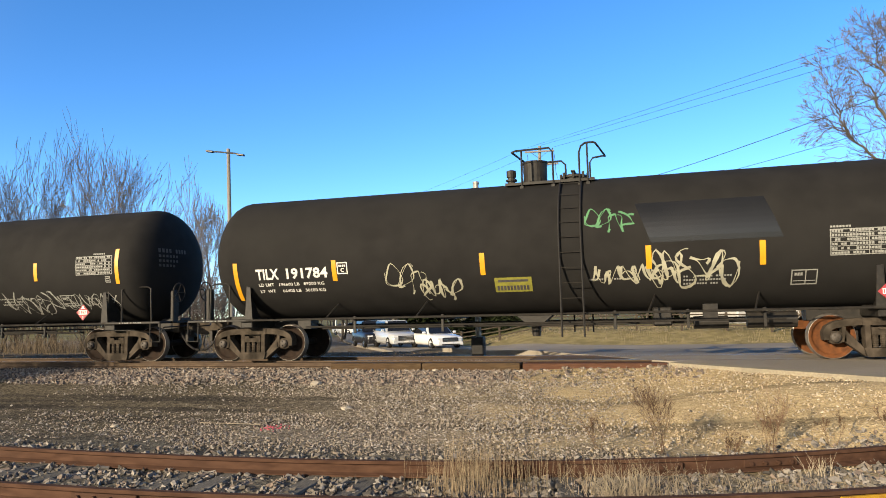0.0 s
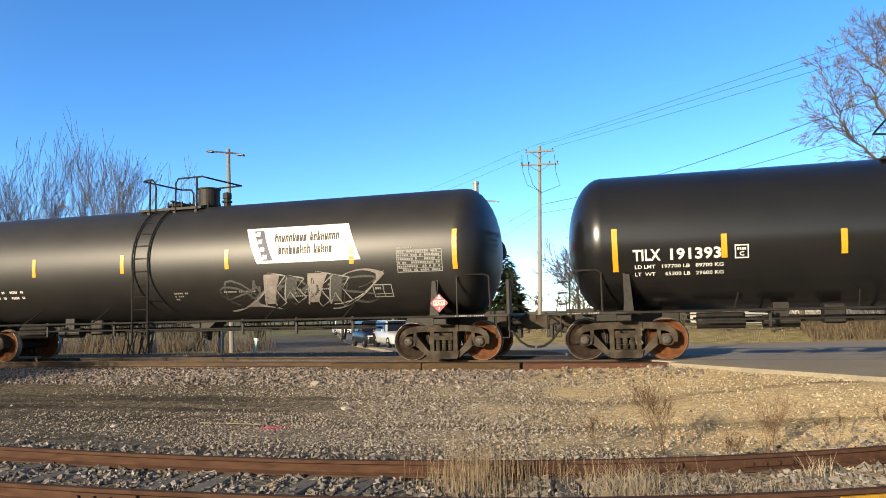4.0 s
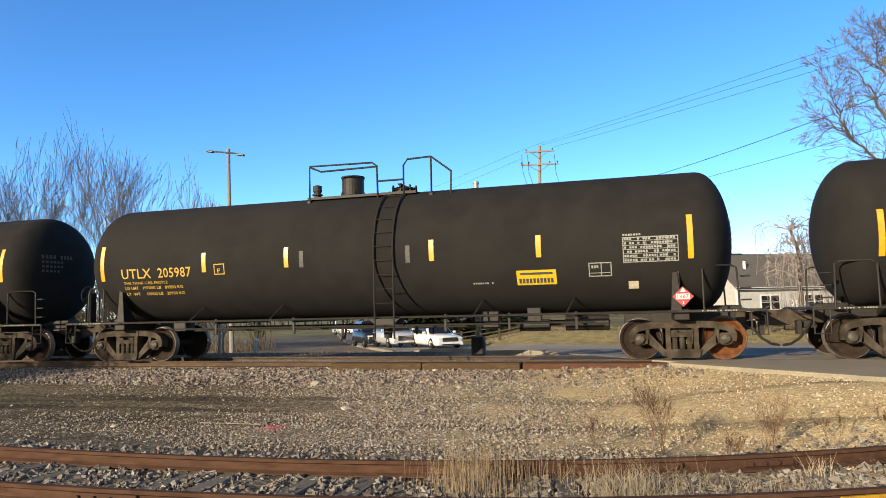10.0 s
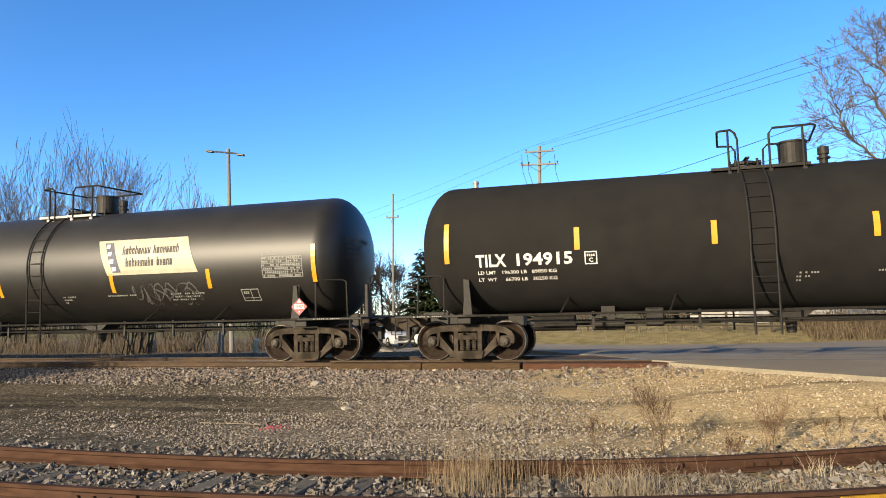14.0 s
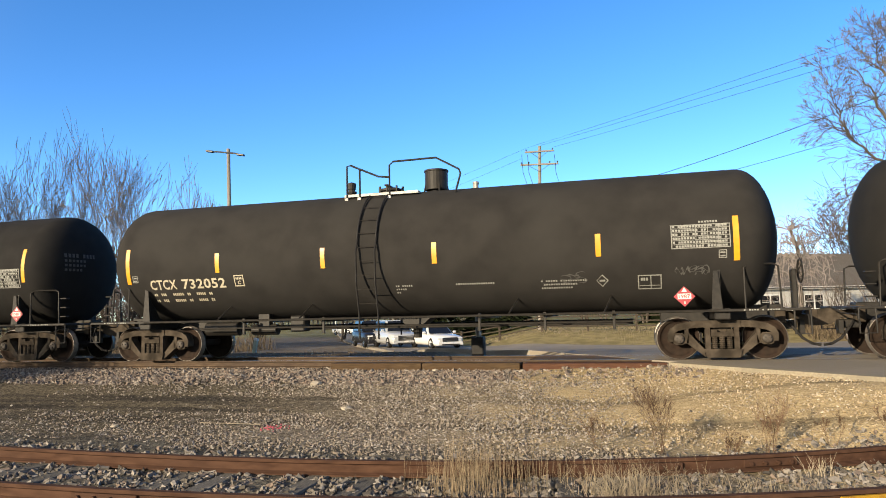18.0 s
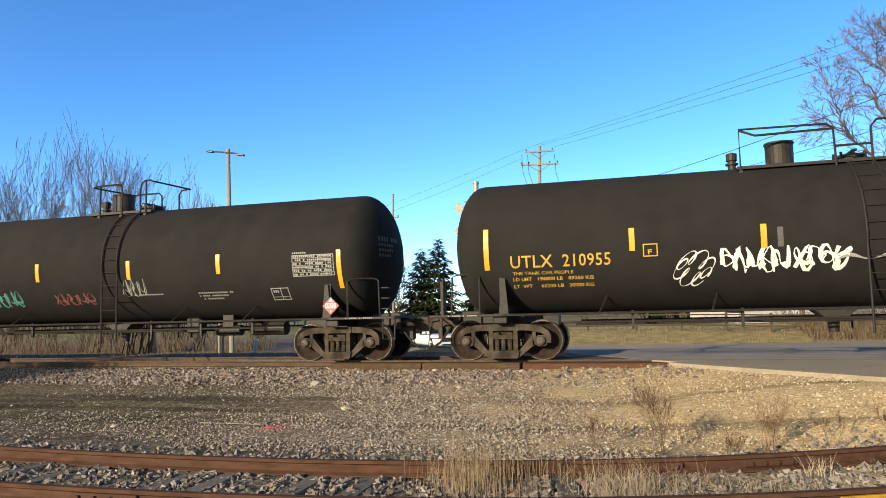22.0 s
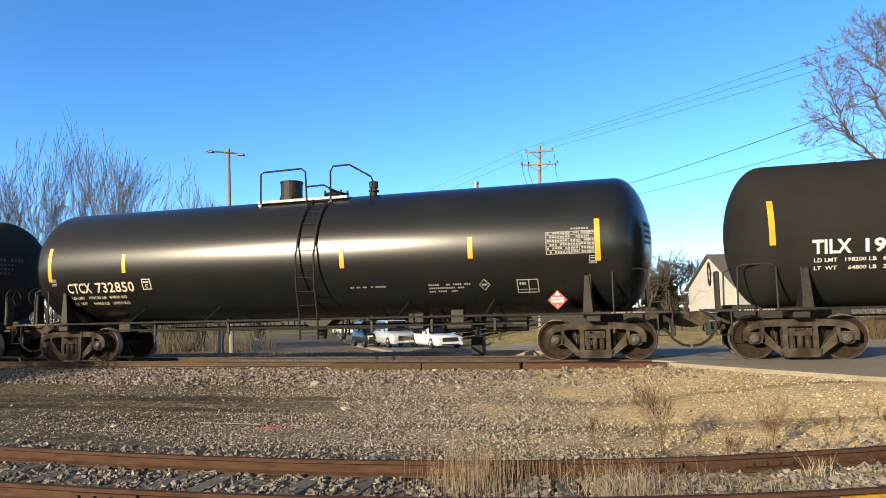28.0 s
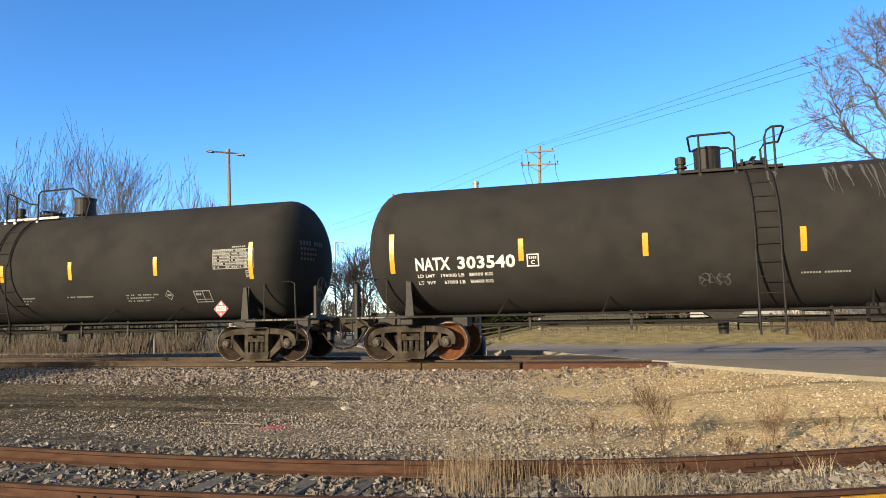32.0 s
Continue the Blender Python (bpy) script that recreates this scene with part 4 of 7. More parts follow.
# ---- house ----
M["siding"] = mat("pale_grey_vinyl_siding", (0.33, 0.325, 0.31), (0.37, 0.365, 0.35), 3, 0.6)
M["shingle"] = mat("grey_roof_shingles", (0.072, 0.067, 0.061), (0.11, 0.10, 0.093), 22, 0.95, bump=0.3, c=(0.087, 0.075, 0.070), big=0.8)
M["trim"] = mat("white_trim", (0.59, 0.58, 0.56), (0.55, 0.54, 0.52), 4, 0.5)
M["pane"] = mat("dark_window_glass", (0.012, 0.013, 0.015), rough=0.05)


def house(base, turn, w, d, eave, ridge, label, gable_first=True):
    """A gabled house with lap siding; the ridge runs along local x."""
    h = thing("house", label, "house", pose(*base, 0, 0, turn))
    bm = B()
    prism(bm, [(-d / 2, 0), (d / 2, 0), (d / 2, eave), (0, ridge), (-d / 2, eave)], 0, 0.2, "x")
    wl = part("wall", bm, M["siding"], h)
    bm = B()
    prism(bm, [(-d / 2, 0), (d / 2, 0), (d / 2, eave), (0, ridge), (-d / 2, eave)], w - 0.2, w, "x")
    part("wall", bm, M["siding"], h)
    front = part("wall", box(B(), 0.2, w - 0.2, -d / 2, -d / 2 + 0.2, 0, eave), M["siding"], h)
    part("wall", box(B(), 0.2, w - 0.2, d / 2 - 0.2, d / 2, 0, eave), M["siding"], h)
    for k in range(int(eave / 0.2)):
        part("clapboard", prism(B(), [(-d / 2 - 0.03, k * 0.2), (-d / 2, k * 0.2), (-d / 2, k * 0.2 + 0.2), (-d / 2 - 0.008, k * 0.2 + 0.2)], 0.0, w, "x"), M["siding"], front)
    for k in range(int(ridge / 0.2)):
        z = k * 0.2
        half = d / 2 if z < eave else d / 2 * (ridge - z - 0.2) / (ridge - eave)
        if half > 0.1:
            part("clapboard", prism(B(), [(-0.03, z), (0, z), (0, z + 0.2), (-0.008, z + 0.2)], -half, half), M["siding"], wl)
    sl = (ridge - eave) / (d / 2)
    for s in (-1, 1):
        bm = B()
        o = 0.35
        prism(bm, [(s * (d / 2 + o), eave - sl * o), (0, ridge), (0, ridge + 0.16), (s * (d / 2 + o), eave - sl * o + 0.16)], -0.3, w + 0.3, "x")
        rf = part("roof", bm, M["shingle"], h)
        part("fascia", box(B(), -0.3, w + 0.3, s * (d / 2 + o) - 0.03, s * (d / 2 + o) + 0.03, eave - sl * o - 0.08, eave - sl * o + 0.12), M["trim"], rf)
        part("gutter", tube(B(), [(-0.3, s * (d / 2 + o + 0.06), eave - sl * o + 0.02), (w + 0.3, s * (d / 2 + o + 0.06), eave - sl * o + 0.02)], 0.06, 6), M["dark_metal"], rf)
    part("roof_vent", tube(B(), [(2.1, -d / 4, (eave + ridge) / 2), (2.1, -d / 4, (eave + ridge) / 2 + 0.75)], 0.12, 8), M["trim"], h, "white roof vent pipe")
    part("ridge_vent", box(B(), 2.0, 3.0, -0.2, 0.2, ridge + 0.1, ridge + 0.2), M["dark_metal"], h)
    for c in (0.0, w):
        part("corner_trim", box(B(), c - 0.06, c + 0.06, -d / 2 - 0.05, -d / 2 + 0.08, 0, eave), M["trim"], h)
    for x0, x1 in ((2.2, 2.95), (3.1, 3.85), (6.3, 7.1), (7.25, 8.0)):
        win = part("window", box(B(), x0 - 0.1, x1 + 0.1, -d / 2 - 0.06, -d / 2 - 0.02, 1.25, 2.55, 0.01), M["trim"], h)
        part("pane", box(B(), x0, x1, -d / 2 - 0.075, -d / 2 - 0.062, 1.35, 1.90), M["pane"], win)
        part("pane", box(B(), x0, x1, -d / 2 - 0.075, -d / 2 - 0.062, 1.95, 2.45), M["pane"], win)
    door = part("door", box(B(), 5.0, 5.9, -d / 2 - 0.06, -d / 2 - 0.02, 0.1, 2.1, 0.01), M["trim"], h)
    part("door_knob", lathe(B(), [(-d / 2 - 0.12, 0.0), (-d / 2 - 0.1, 0.04), (-d / 2 - 0.06, 0.03)], 8, "y", (5.78, 0, 1.0)), M["dark_metal"], door)
    return h


house((6.3, 62.8, -0.55), 28.0, 14.2, 6.8, 3.3, 6.0, "white vinyl-sided house with a grey shingled gable roof")


# ---- rail fence ----
M["fence_wood"] = mat("dark_weathered_fence_wood", (0.035, 0.028, 0.022), (0.064, 0.052, 0.041), 10, 0.9, bump=0.2)
fence = thing("rail_fence", "dark weathered wooden rail fence on the grass bank", "fence")
line = [(-15.5, 50.5), (-12.4, 49.2), (-9.3, 47.9), (-6.2, 47.0), (-3.1, 46.3), (0.0, 45.6), (2.69, 45.0), (5.2, 44.4), (7.55, 43.7), (10.4, 43.3), (13.2, 43.0)]
for (xa, ya), (xb, yb) in zip(line, line[1:]):
    za, zb = gz(xa, ya), gz(xb, yb)
    part("post", box(B(), xa - 0.07, xa + 0.07, ya - 0.07, ya + 0.07, za - 0.2, za + 1.12, 0.01), M["fence_wood"], fence)
    for hgt in (0.34, 0.66, 0.98):
        part("rail", tube(B(), [(xa, ya - 0.08, za + hgt), (xb, yb - 0.08, zb + hgt)], 0.045, 6), M["fence_wood"], fence)
xa, ya = line[-1]
part("post", box(B(), xa - 0.07, xa + 0.07, ya - 0.07, ya + 0.07, gz(xa, ya) - 0.2, gz(xa, ya) + 1.12, 0.01), M["fence_wood"], fence)


# ---- waiting cars ----
M["car_white"] = mat("white_car_paint", (0.56, 0.56, 0.55), rough=0.25, coat=0.6)
M["car_silver"] = mat("silver_car_paint", (0.40, 0.41, 0.42), rough=0.3, metal=0.2, coat=0.6)
M["car_dark"] = mat("black_car_paint", (0.006, 0.006, 0.008), rough=0.35, coat=0.15)
M["car_glass"] = mat("tinted_car_glass", (0.009, 0.010, 0.012), rough=0.05)
M["rubber"] = mat("black_tyre_rubber", (0.009, 0.009, 0.009), (0.017, 0.017, 0.017), 20, 0.9)
M["plastic"] = mat("black_car_plastic", (0.012, 0.012, 0.013), rough=0.5)
M["lamp_glass"] = mat("clear_headlight", (0.54, 0.55, 0.56), rough=0.1)
M["chrome"] = mat("chrome_rim", (0.35, 0.35, 0.35), rough=0.2, metal=1.0)


def vehicle(name, label, at, turn, paint, length, width, height, kind):
    """A road vehicle that faces local -y: body, cabin, glass, lamps, wheels."""
    v = thing(name, label, "car", pose(*at, 0, 0, turn), "waiting vehicles")
    w, L, clear = width / 2, length / 2, 0.22 if kind == "sedan" else 0.3
    belt = height * 0.60
    hood = belt * 0.98
    bm = B()
    secs = [(-L, 0.80, clear + 0.12, hood * 0.72), (-L + 0.12, 0.93, clear, hood * 0.86), (-L + 0.9, 1.0, clear, hood * 0.96), (-L * 0.35, 1.0, clear, belt), (L * 0.45, 1.0, clear, belt), (L - 0.25, 0.98, clear, belt * 0.98), (L, 0.86, clear + 0.15, belt * 0.85)]
    rings = []
    for y, k, z0, z1 in secs:
        ww = w * k
        rings.append([bm.verts.new((x, y, z)) for x, z in ((-ww * 0.92, z0), (-ww, z0 + 0.15), (-ww, (z0 + z1) / 2), (-ww * 0.97, z1 - 0.08), (-ww * 0.85, z1), (0, z1 + 0.035), (ww * 0.85, z1), (ww * 0.97, z1 - 0.08), (ww, (z0 + z1) / 2), (ww, z0 + 0.15), (ww * 0.92, z0))])
    for a, b in zip(rings, rings[1:]):
        for k in range(len(a)):
            fc = bm.faces.new((a[k], a[(k + 1) % len(a)], b[(k + 1) % len(a)], b[k]))
            fc.smooth = True
    bm.faces.new(rings[0]), bm.faces.new(rings[-1][::-1])
    part("body", bm, paint, v)
    y0, y1, y2, y3 = (-L * 0.38, -L * 0.08, L * 0.36, L * 0.72) if kind == "sedan" else (-L * 0.38, -L * 0.16, L * 0.80, L * 0.93)
    bm = B()
    a = [(-w * 0.93, y0, belt - 0.03), (w * 0.93, y0, belt - 0.03), (w * 0.93, y3, belt - 0.03), (-w * 0.93, y3, belt - 0.03)]
    b = [(-w * 0.72, y1, height), (w * 0.72, y1, height), (w * 0.72, y2, height), (-w * 0.72, y2, height)]
    va, vb = [bm.verts.new(p) for p in a], [bm.verts.new(p) for p in b]
    for k in range(4):
        bm.faces.new((va[k], va[(k + 1) % 4], vb[(k + 1) % 4], vb[k]))
    bm.faces.new(vb), bm.faces.new(va[::-1])
    bmesh.ops.bevel(bm, geom=bm.edges[:], offset=0.05, segments=2, affect="EDGES")
    cab = part("cabin", bm, paint, v)

    def pane(name, pts, lift):
        bm = B()
        c = sum((Vector(p) for p in pts), Vector()) / 4
        q = [c + (Vector(p) - c) * 0.86 + Vector(lift) for p in pts]
        bm.faces.new([bm.verts.new(p) for p in q])
        part(name, bm, M["car_glass"], cab)
    pane("windscreen", (a[0], a[1], b[1], b[0]), (0, -0.03, 0.02))
    pane("side_window", (a[1], a[2], b[2], b[1]), (0.03, 0, 0.01))
    pane("side_window", (a[3], a[0], b[0], b[3]), (-0.03, 0, 0.01))
    pane("rear_window", (a[2], a[3], b[3], b[2]), (0, 0.03, 0.02))
    g = part("grille", box(B(), -w * 0.56, w * 0.56, -L - 0.03, -L + 0.06, clear + 0.22, hood * 0.78, 0.02), M["plastic"], v)
    for k in range(3):
        z = clear + 0.27 + k * 0.09
        part("grille_bar", box(B(), -w * 0.48, w * 0.48, -L - 0.045, -L - 0.03, z, z + 0.025), M["chrome"], g)
    part("bumper", box(B(), -w * 0.9, w * 0.9, -L - 0.06, -L + 0.1, clear, clear + 0.2, 0.03), paint, v)
    part("air_intake", box(B(), -w * 0.62, w * 0.62, -L - 0.075, -L - 0.055, clear + 0.02, clear + 0.09, 0.005), M["plastic"], v)
    part("number_plate", box(B(), -0.15, 0.15, -L - 0.075, -L - 0.062, clear + 0.10, clear + 0.21), M["trim"], v)
    for s in (-1, 1):
        part("headlight", box(B(), s * w * 0.70 - 0.2, s * w * 0.70 + 0.17, -L - 0.01, -L + 0.2, hood * 0.69, hood * 0.79, 0.03), M["lamp_glass"], v)
        part("wing_mirror", box(B(), s * (w + 0.1) - 0.1, s * (w + 0.1) + 0.1, -L * 0.32, -L * 0.32 + 0.12, belt + 0.02, belt + 0.17, 0.03), paint, v)
        for y in (-L * 0.62, L * 0.6):
            r = 0.33 if kind == "sedan" else 0.38
            wh = part("wheel", lathe(B(), [(s * (w - 0.2), 0), (s * (w - 0.2), r * 0.95), (s * (w - 0.17), r), (s * (w - 0.02), r), (s * (w + 0.01), r * 0.93), (s * (w + 0.01), r * 0.62)], 20, "x", (0, y, r), False), M["rubber"], v)
            part("rim", lathe(B(), [(s * (w + 0.005), r * 0.64), (s * (w - 0.03), r * 0.5), (s * w, r * 0.15), (s * w, 0)], 10, "x", (0, y, r), False), M["chrome"], wh)
    return v


vehicle("sedan", "white sedan waiting at the crossing with chrome grille", (-12.35, 42.1, road_z(-12.35, 42.1)), 39, M["car_white"], 4.8, 1.86, 1.47, "sedan")
vehicle("sport_utility", "silver sport utility vehicle waiting at the crossing", (-15.8, 44.2, road_z(-15.8, 44.2)), 37, M["car_silver"], 4.9, 1.95, 1.80, "suv")
vehicle("sport_utility", "black utility vehicle waiting behind the others", (-18.6, 47.0, road_z(-18.6, 47.0)), 36, M["car_dark"], 4.9, 1.95, 1.85, "suv")
vehicle("hatchback", "dark hatchback standing far off beside the road", (-33.2, 82.0, gz(-33.2, 82)), 70, M["car_dark"], 4.2, 1.8, 1.5, "sedan")
vehicle("sedan", "white sedan standing far off beside the road", (-36.2, 83.0, gz(-36.2, 83)), 60, M["car_white"], 4.6, 1.8, 1.5, "sedan")


# ---- brush, grass and weeds ----
def blades(name, label, n, place, height, material, seed, lean=0.25, width=0.006, category="grass", kind="stuff"):
    r = np.random.RandomState(seed)
    xy = place(r, n)
    n = len(xy)
    z = ground_z(xy[:, 0], xy[:, 1]) - 0.02
    h = height[0] + (height[1] - height[0]) * r.rand(n)
    a = r.rand(n) * math.tau
    l = lean * r.rand(n) * h
    base = np.stack([xy[:, 0], xy[:, 1], z], -1)
    mid = base + np.stack([l * 0.35 * np.cos(a), l * 0.35 * np.sin(a), h * 0.55], -1)
    tip = base + np.stack([l * np.cos(a), l * np.sin(a), h], -1)
    wv = width * (0.7 + 0.6 * r.rand(n))
    b = r.rand(n) * 0.9 - 0.45
    side = np.stack([np.cos(b), np.sin(b), 0 * b], -1) * wv[:, None]
    v = np.stack([base - side, base + side, mid + side * 0.8, mid - side * 0.8, tip + side * 0.25, tip - side * 0.25], 1).reshape(-1, 3)
    k = (np.arange(n) * 6)[:, None]
    f = np.concatenate([k + np.array([[0, 1, 2, 3]]), k + np.array([[3, 2, 4, 5]])])
    me = raw(name, v, f, material)
    return tagged(new(name, me), label, category, kind=kind)


def clump(cx, cy, rx, ry):
    def f(r, n):
        return np.stack([cx + rx * r.randn(n) * 0.5, cy + ry * r.randn(n) * 0.5], -1)
    return f


blades("tall_grass", "tall dry brown grass stalks growing through the siding", 380, clump(-1.68, 6.85, 0.50, 0.35), (0.16, 0.62), M["stalk"], 1, 0.26, 0.0019)
blades("tall_grass", "sparse dry brown grass stalks along the siding", 150, clump(-0.8, 7.3, 1.2, 0.5), (0.15, 0.48), M["straw"], 2, 0.4, 0.0018)
blades("grass_tuft", "pale dry grass tuft bent over beside the rail", 330, clump(-0.14, 6.9, 0.42, 0.22), (0.08, 0.34), M["pale_straw"], 3, 1.6, 0.0028)
blades("grass_tuft", "pale dry grass tuft growing on the rail", 46, clump(1.75, 8.1, 0.14, 0.10), (0.08, 0.27), M["pale_straw"], 4, 1.1, 0.003)
blades("grass_tuft", "flattened dry grass in the siding", 360, clump(0.7, 7.4, 1.3, 0.35), (0.04, 0.22), M["pale_straw"], 5, 1.8, 0.0026)
blades("verge_grass", "short dry grass on the far verge", 2600, in_box(-30, -5.0, 19.2, 30.0, lambda p, r: p[:, 0] < -4.2 - 0.72 * (p[:, 1] - 21)), (0.03, 0.11), M["brush"], 6, 1.2, 0.010)
blades("bank_grass", "straw-coloured winter grass on the bank", 11000, in_box(-12, 24, 39.3, 56.0, lambda p, r: p[:, 1] > 40.3 + np.maximum(0, -p[:, 0] * 0.55)), (0.03, 0.12), M["straw"], 7, 1.2, 0.014)
blades("roadside_brush", "tall tan brush on the bank", 9000, in_box(9.0, 24, 40.5, 47.5, lambda p, r: p[:, 1] > 39.9 + 0.06 * p[:, 0]), (0.15, 1.15), M["bank_brush"], 8, 1.1, 0.010, "brush")
blades("thicket", "dense brown thicket of bare brush below the trees", 4500, in_box(-62, -25.5, 39.0, 46.0, lambda p, r: r.rand(len(p)) < 0.55 + 0.45 * np.sin(p[:, 0] * 0.7)), (0.2, 1.5), M["thicket"], 12, 0.7, 0.022, "brush")


def weed(base, height, spread, seed, label, n=9, material="weed"):
    """A few thin stems that divide into fine bushy tops."""
    rng = random.Random(seed)
    st = Sticks(3, 0.0017)
    for k in range(n):
        a = rng.uniform(0, math.tau)
        d = Vector((math.cos(a) * spread, math.sin(a) * spread, 1)).normalized()
        grow(st, rng, Vector((rng.uniform(-0.05, 0.05), rng.uniform(-0.05, 0.05), -0.02)), d, height * rng.uniform(0.40, 0.56), 0.0044, 3, 0.42, 0.10, 0.6, (st, 0.0), (2, 1))
    # small seed heads at the tips
    tips = [st.v[k] for k in range(3, len(st.v), 6) if st.v[k].z > height * 0.62]
    for p in rng.sample(tips, min(len(tips), 10 * n)):
        for j in range(3):
            st.add(p, p + Vector((rng.gauss(0, 0.010), rng.gauss(0, 0.010), rng.uniform(0.006, 0.026))), 0.0035, 0.002)
    ob = new("dry_weed", st.mesh("dry_weed", M[material]))
    ob.matrix_basis = pose(*base)
    return tagged(ob, label, "weed", "dry weeds")


weed((0.24, 9.0, gz(0.24, 9.0)), 0.70, 0.30, 3, "bushy reddish-brown dry weed on the gravel", 9)
weed((1.47, 9.15, gz(1.47, 9.15)), 0.46, 0.16, 4, "small brown dry weed beside the siding", 6)
weed((1.55, 9.3, gz(1.5, 9.3)), 0.62, 0.10, 5, "thin tall dry weed stalk beside the siding", 2)
weed((-0.55, 9.2, gz(-0.55, 9.2)), 0.35, 0.35, 6, "faint grey dry weed on the gravel", 4)
weed((2.25, 9.6, gz(2.25, 9.6)), 0.32, 0.35, 7, "thin brown dry weed on the gravel", 3)
weed((0.95, 8.5, gz(0.95, 8.5)), 0.32, 0.3, 8, "thin dry weed beside the rusty rail", 5)
weed((2.9, 9.7, gz(2.9, 9.7)), 0.35, 0.3, 9, "thin brown dry weed near the road", 3)


def shrub(base, height, seed, n, label, spread=0.35, material="twig"):
    rng = random.Random(seed)
    st = Sticks(4)
    for k in range(n):
        a = rng.uniform(0, math.tau)
        d = Vector((math.cos(a) * spread * rng.random(), math.sin(a) * spread * rng.random(), 1)).normalized()
        grow(st, rng, Vector((rng.uniform(-0.8, 0.8), rng.uniform(-0.3, 0.3), -0.05)), d, height * rng.uniform(0.45, 0.65), 0.028, 2, 0.4, 0.12, 0.7, (st, 0.0), (2, 1))
    ob = new("bare_shrub", st.mesh("bare_shrub", M[material]))
    ob.matrix_basis = pose(*base)
    return tagged(ob, label, "shrub", "bare shrubs")


shrub((-21.3, 26.0, gz(-21.3, 26)), 2.0, 1, 18, "bare shrub with many brown stems", 0.35, "thicket")
for k, (x, y, h) in enumerate([(13.5, 44.0, 2.8), (16.6, 45.0, 3.4), (19.0, 44.5, 3.2), (11.5, 45.5, 2.4), (3.0, 57, 2.2), (-38.5, 42, 3.2), (-44, 43, 3.4), (11.0, 56, 1.8), (21.5, 46, 3.8), (22.5, 52, 4.4), (25.5, 54, 5.0), (-33.0, 46, 3.0), (-48, 44, 3.2), (-29.5, 50, 2.6), (-36, 48, 3.0), (-41, 47, 3.2)]):
    shrub((x, y, gz(x, y)), h, 40 + k, 16, "bare tan shrub with tangled twigs", 0.6, "twig_red" if x > 0 else "thicket")
# unseen dense row beside the siding, added to shade the bank's near end
for k, x in enumerate((-20.7, -19.7, -18.8)):
    shrub((x, 7.9 + 0.2 * k, gz(x, 8.0)), 2.8, 70 + k, 60, "unseen dense bare shrub, added to shade the bank", 0.5, "thicket")

# small things on the verge
marker = thing("marker_post", "leaning pale green utility marker in the verge", "marker post", pose(-16.2, 27.0, gz(-16.2, 27) - 0.05, 0, 9, 0))
part("post", box(B(), -0.09, 0.09, -0.05, 0.05, 0, 0.62, 0.01), mat("pale_green_plastic", (0.24, 0.30, 0.24), (0.29, 0.35, 0.29), 5, 0.5), marker)
part("cap", box(B(), -0.10, 0.10, -0.06, 0.06, 0.62, 0.72, 0.01), M["trim"], marker)
for x, y, h in ((-18.2, 27.4, 1.5), (-19.4, 29.5, 1.2), (-24.5, 31.0, 1.4)):
    solo("guard_post", tube(B(), [(0, 0, -0.2), (0, 0, h)], 0.06, 8), M["pole"], "short weathered wooden post in the verge", "post", "guard posts", m=pose(x, y, gz(x, y)))


# ---- far woods along the skyline ----
def far_woods(name, label, n, x0, x1, y0, y1, h0, h1, seed, material):
    rng = random.Random(seed)
    st = Sticks(3)
    for k in range(n):
        x, y = rng.uniform(x0, x1), rng.uniform(y0, y1)
        p = Vector((x, y, gz(x, y) - 0.2))
        h = rng.uniform(h0, h1)
        q = p + Vector((rng.gauss(0, 0.4), 0, h * 0.6))
        st.add(p, q, 0.14, 0.09)
        for j in range(13):
            a = p.lerp(q, rng.uniform(0.25, 1.0))
            b = a + Vector((rng.gauss(0, 0.28) * h, rng.gauss(0, 0.1) * h, h * rng.uniform(0.15, 0.42)))
            st.add(a, b, 0.06, 0.035)
            for i in range(3):
                c = a.lerp(b, rng.uniform(0.3, 0.9))
                st.add(c, c + Vector((rng.gauss(0, 0.09) * h, 0, h * rng.uniform(0.05, 0.16))), 0.045, 0.03)
    tagged(new(name, st.mesh(name, M[material])), label, "woods", kind="stuff")


far_woods("far_woods", "distant line of leafless woods", 170, -190, -45, 120, 160, 6, 9, 1, "bark")
far_woods("far_woods", "distant leafless woods beyond the fields", 170, -60, 120, 130, 180, 5, 8, 2, "twig_red")


# ---- the train: thirty tank cars coupled in one line ----
PITCH, R_TANK, Z_TANK, L_TRUCK, AXLE, R_WHEEL = 18.351, 1.595, 2.641, 7.105, 0.8725, 0.457
# half length of the straight shell and depth of the heads, by style
SHELL = {"t": (7.53, 0.80), "w": (7.53, 0.80), "c": (7.64, 0.80), "u": (7.60, 0.72)}


# small changes of pace, in metres ahead of the even run
DRIFT_T = [0, 1, 2, 3, 3.5, 5.5, 6, 7, 8, 9, 10, 11, 12, 13, 14, 16.5, 17, 18, 19, 20, 21, 22, 23, 24, 25, 27.5, 28, 29, 30, 31, 32]
DRIFT = [-0.09, -0.03, 0.10, 0.0, -0.15, -0.18, -0.25, -0.28, -0.2, -0.03, 0.22, 0.28, 0.36, 0.27, 0.12, 0.0, -0.06, 0.12, 0.03, -0.09, -0.08, -0.19, -0.27, -0.29, -0.24, 0.1, 0.25, 0.22, 0.2, 0.2, 0.04]


def along(t):
    """Place of the first car's middle along the line."""
    return -2.253 + 16.064 * t + 0.0038 * t * t + float(np.interp(t, DRIFT_T, DRIFT))


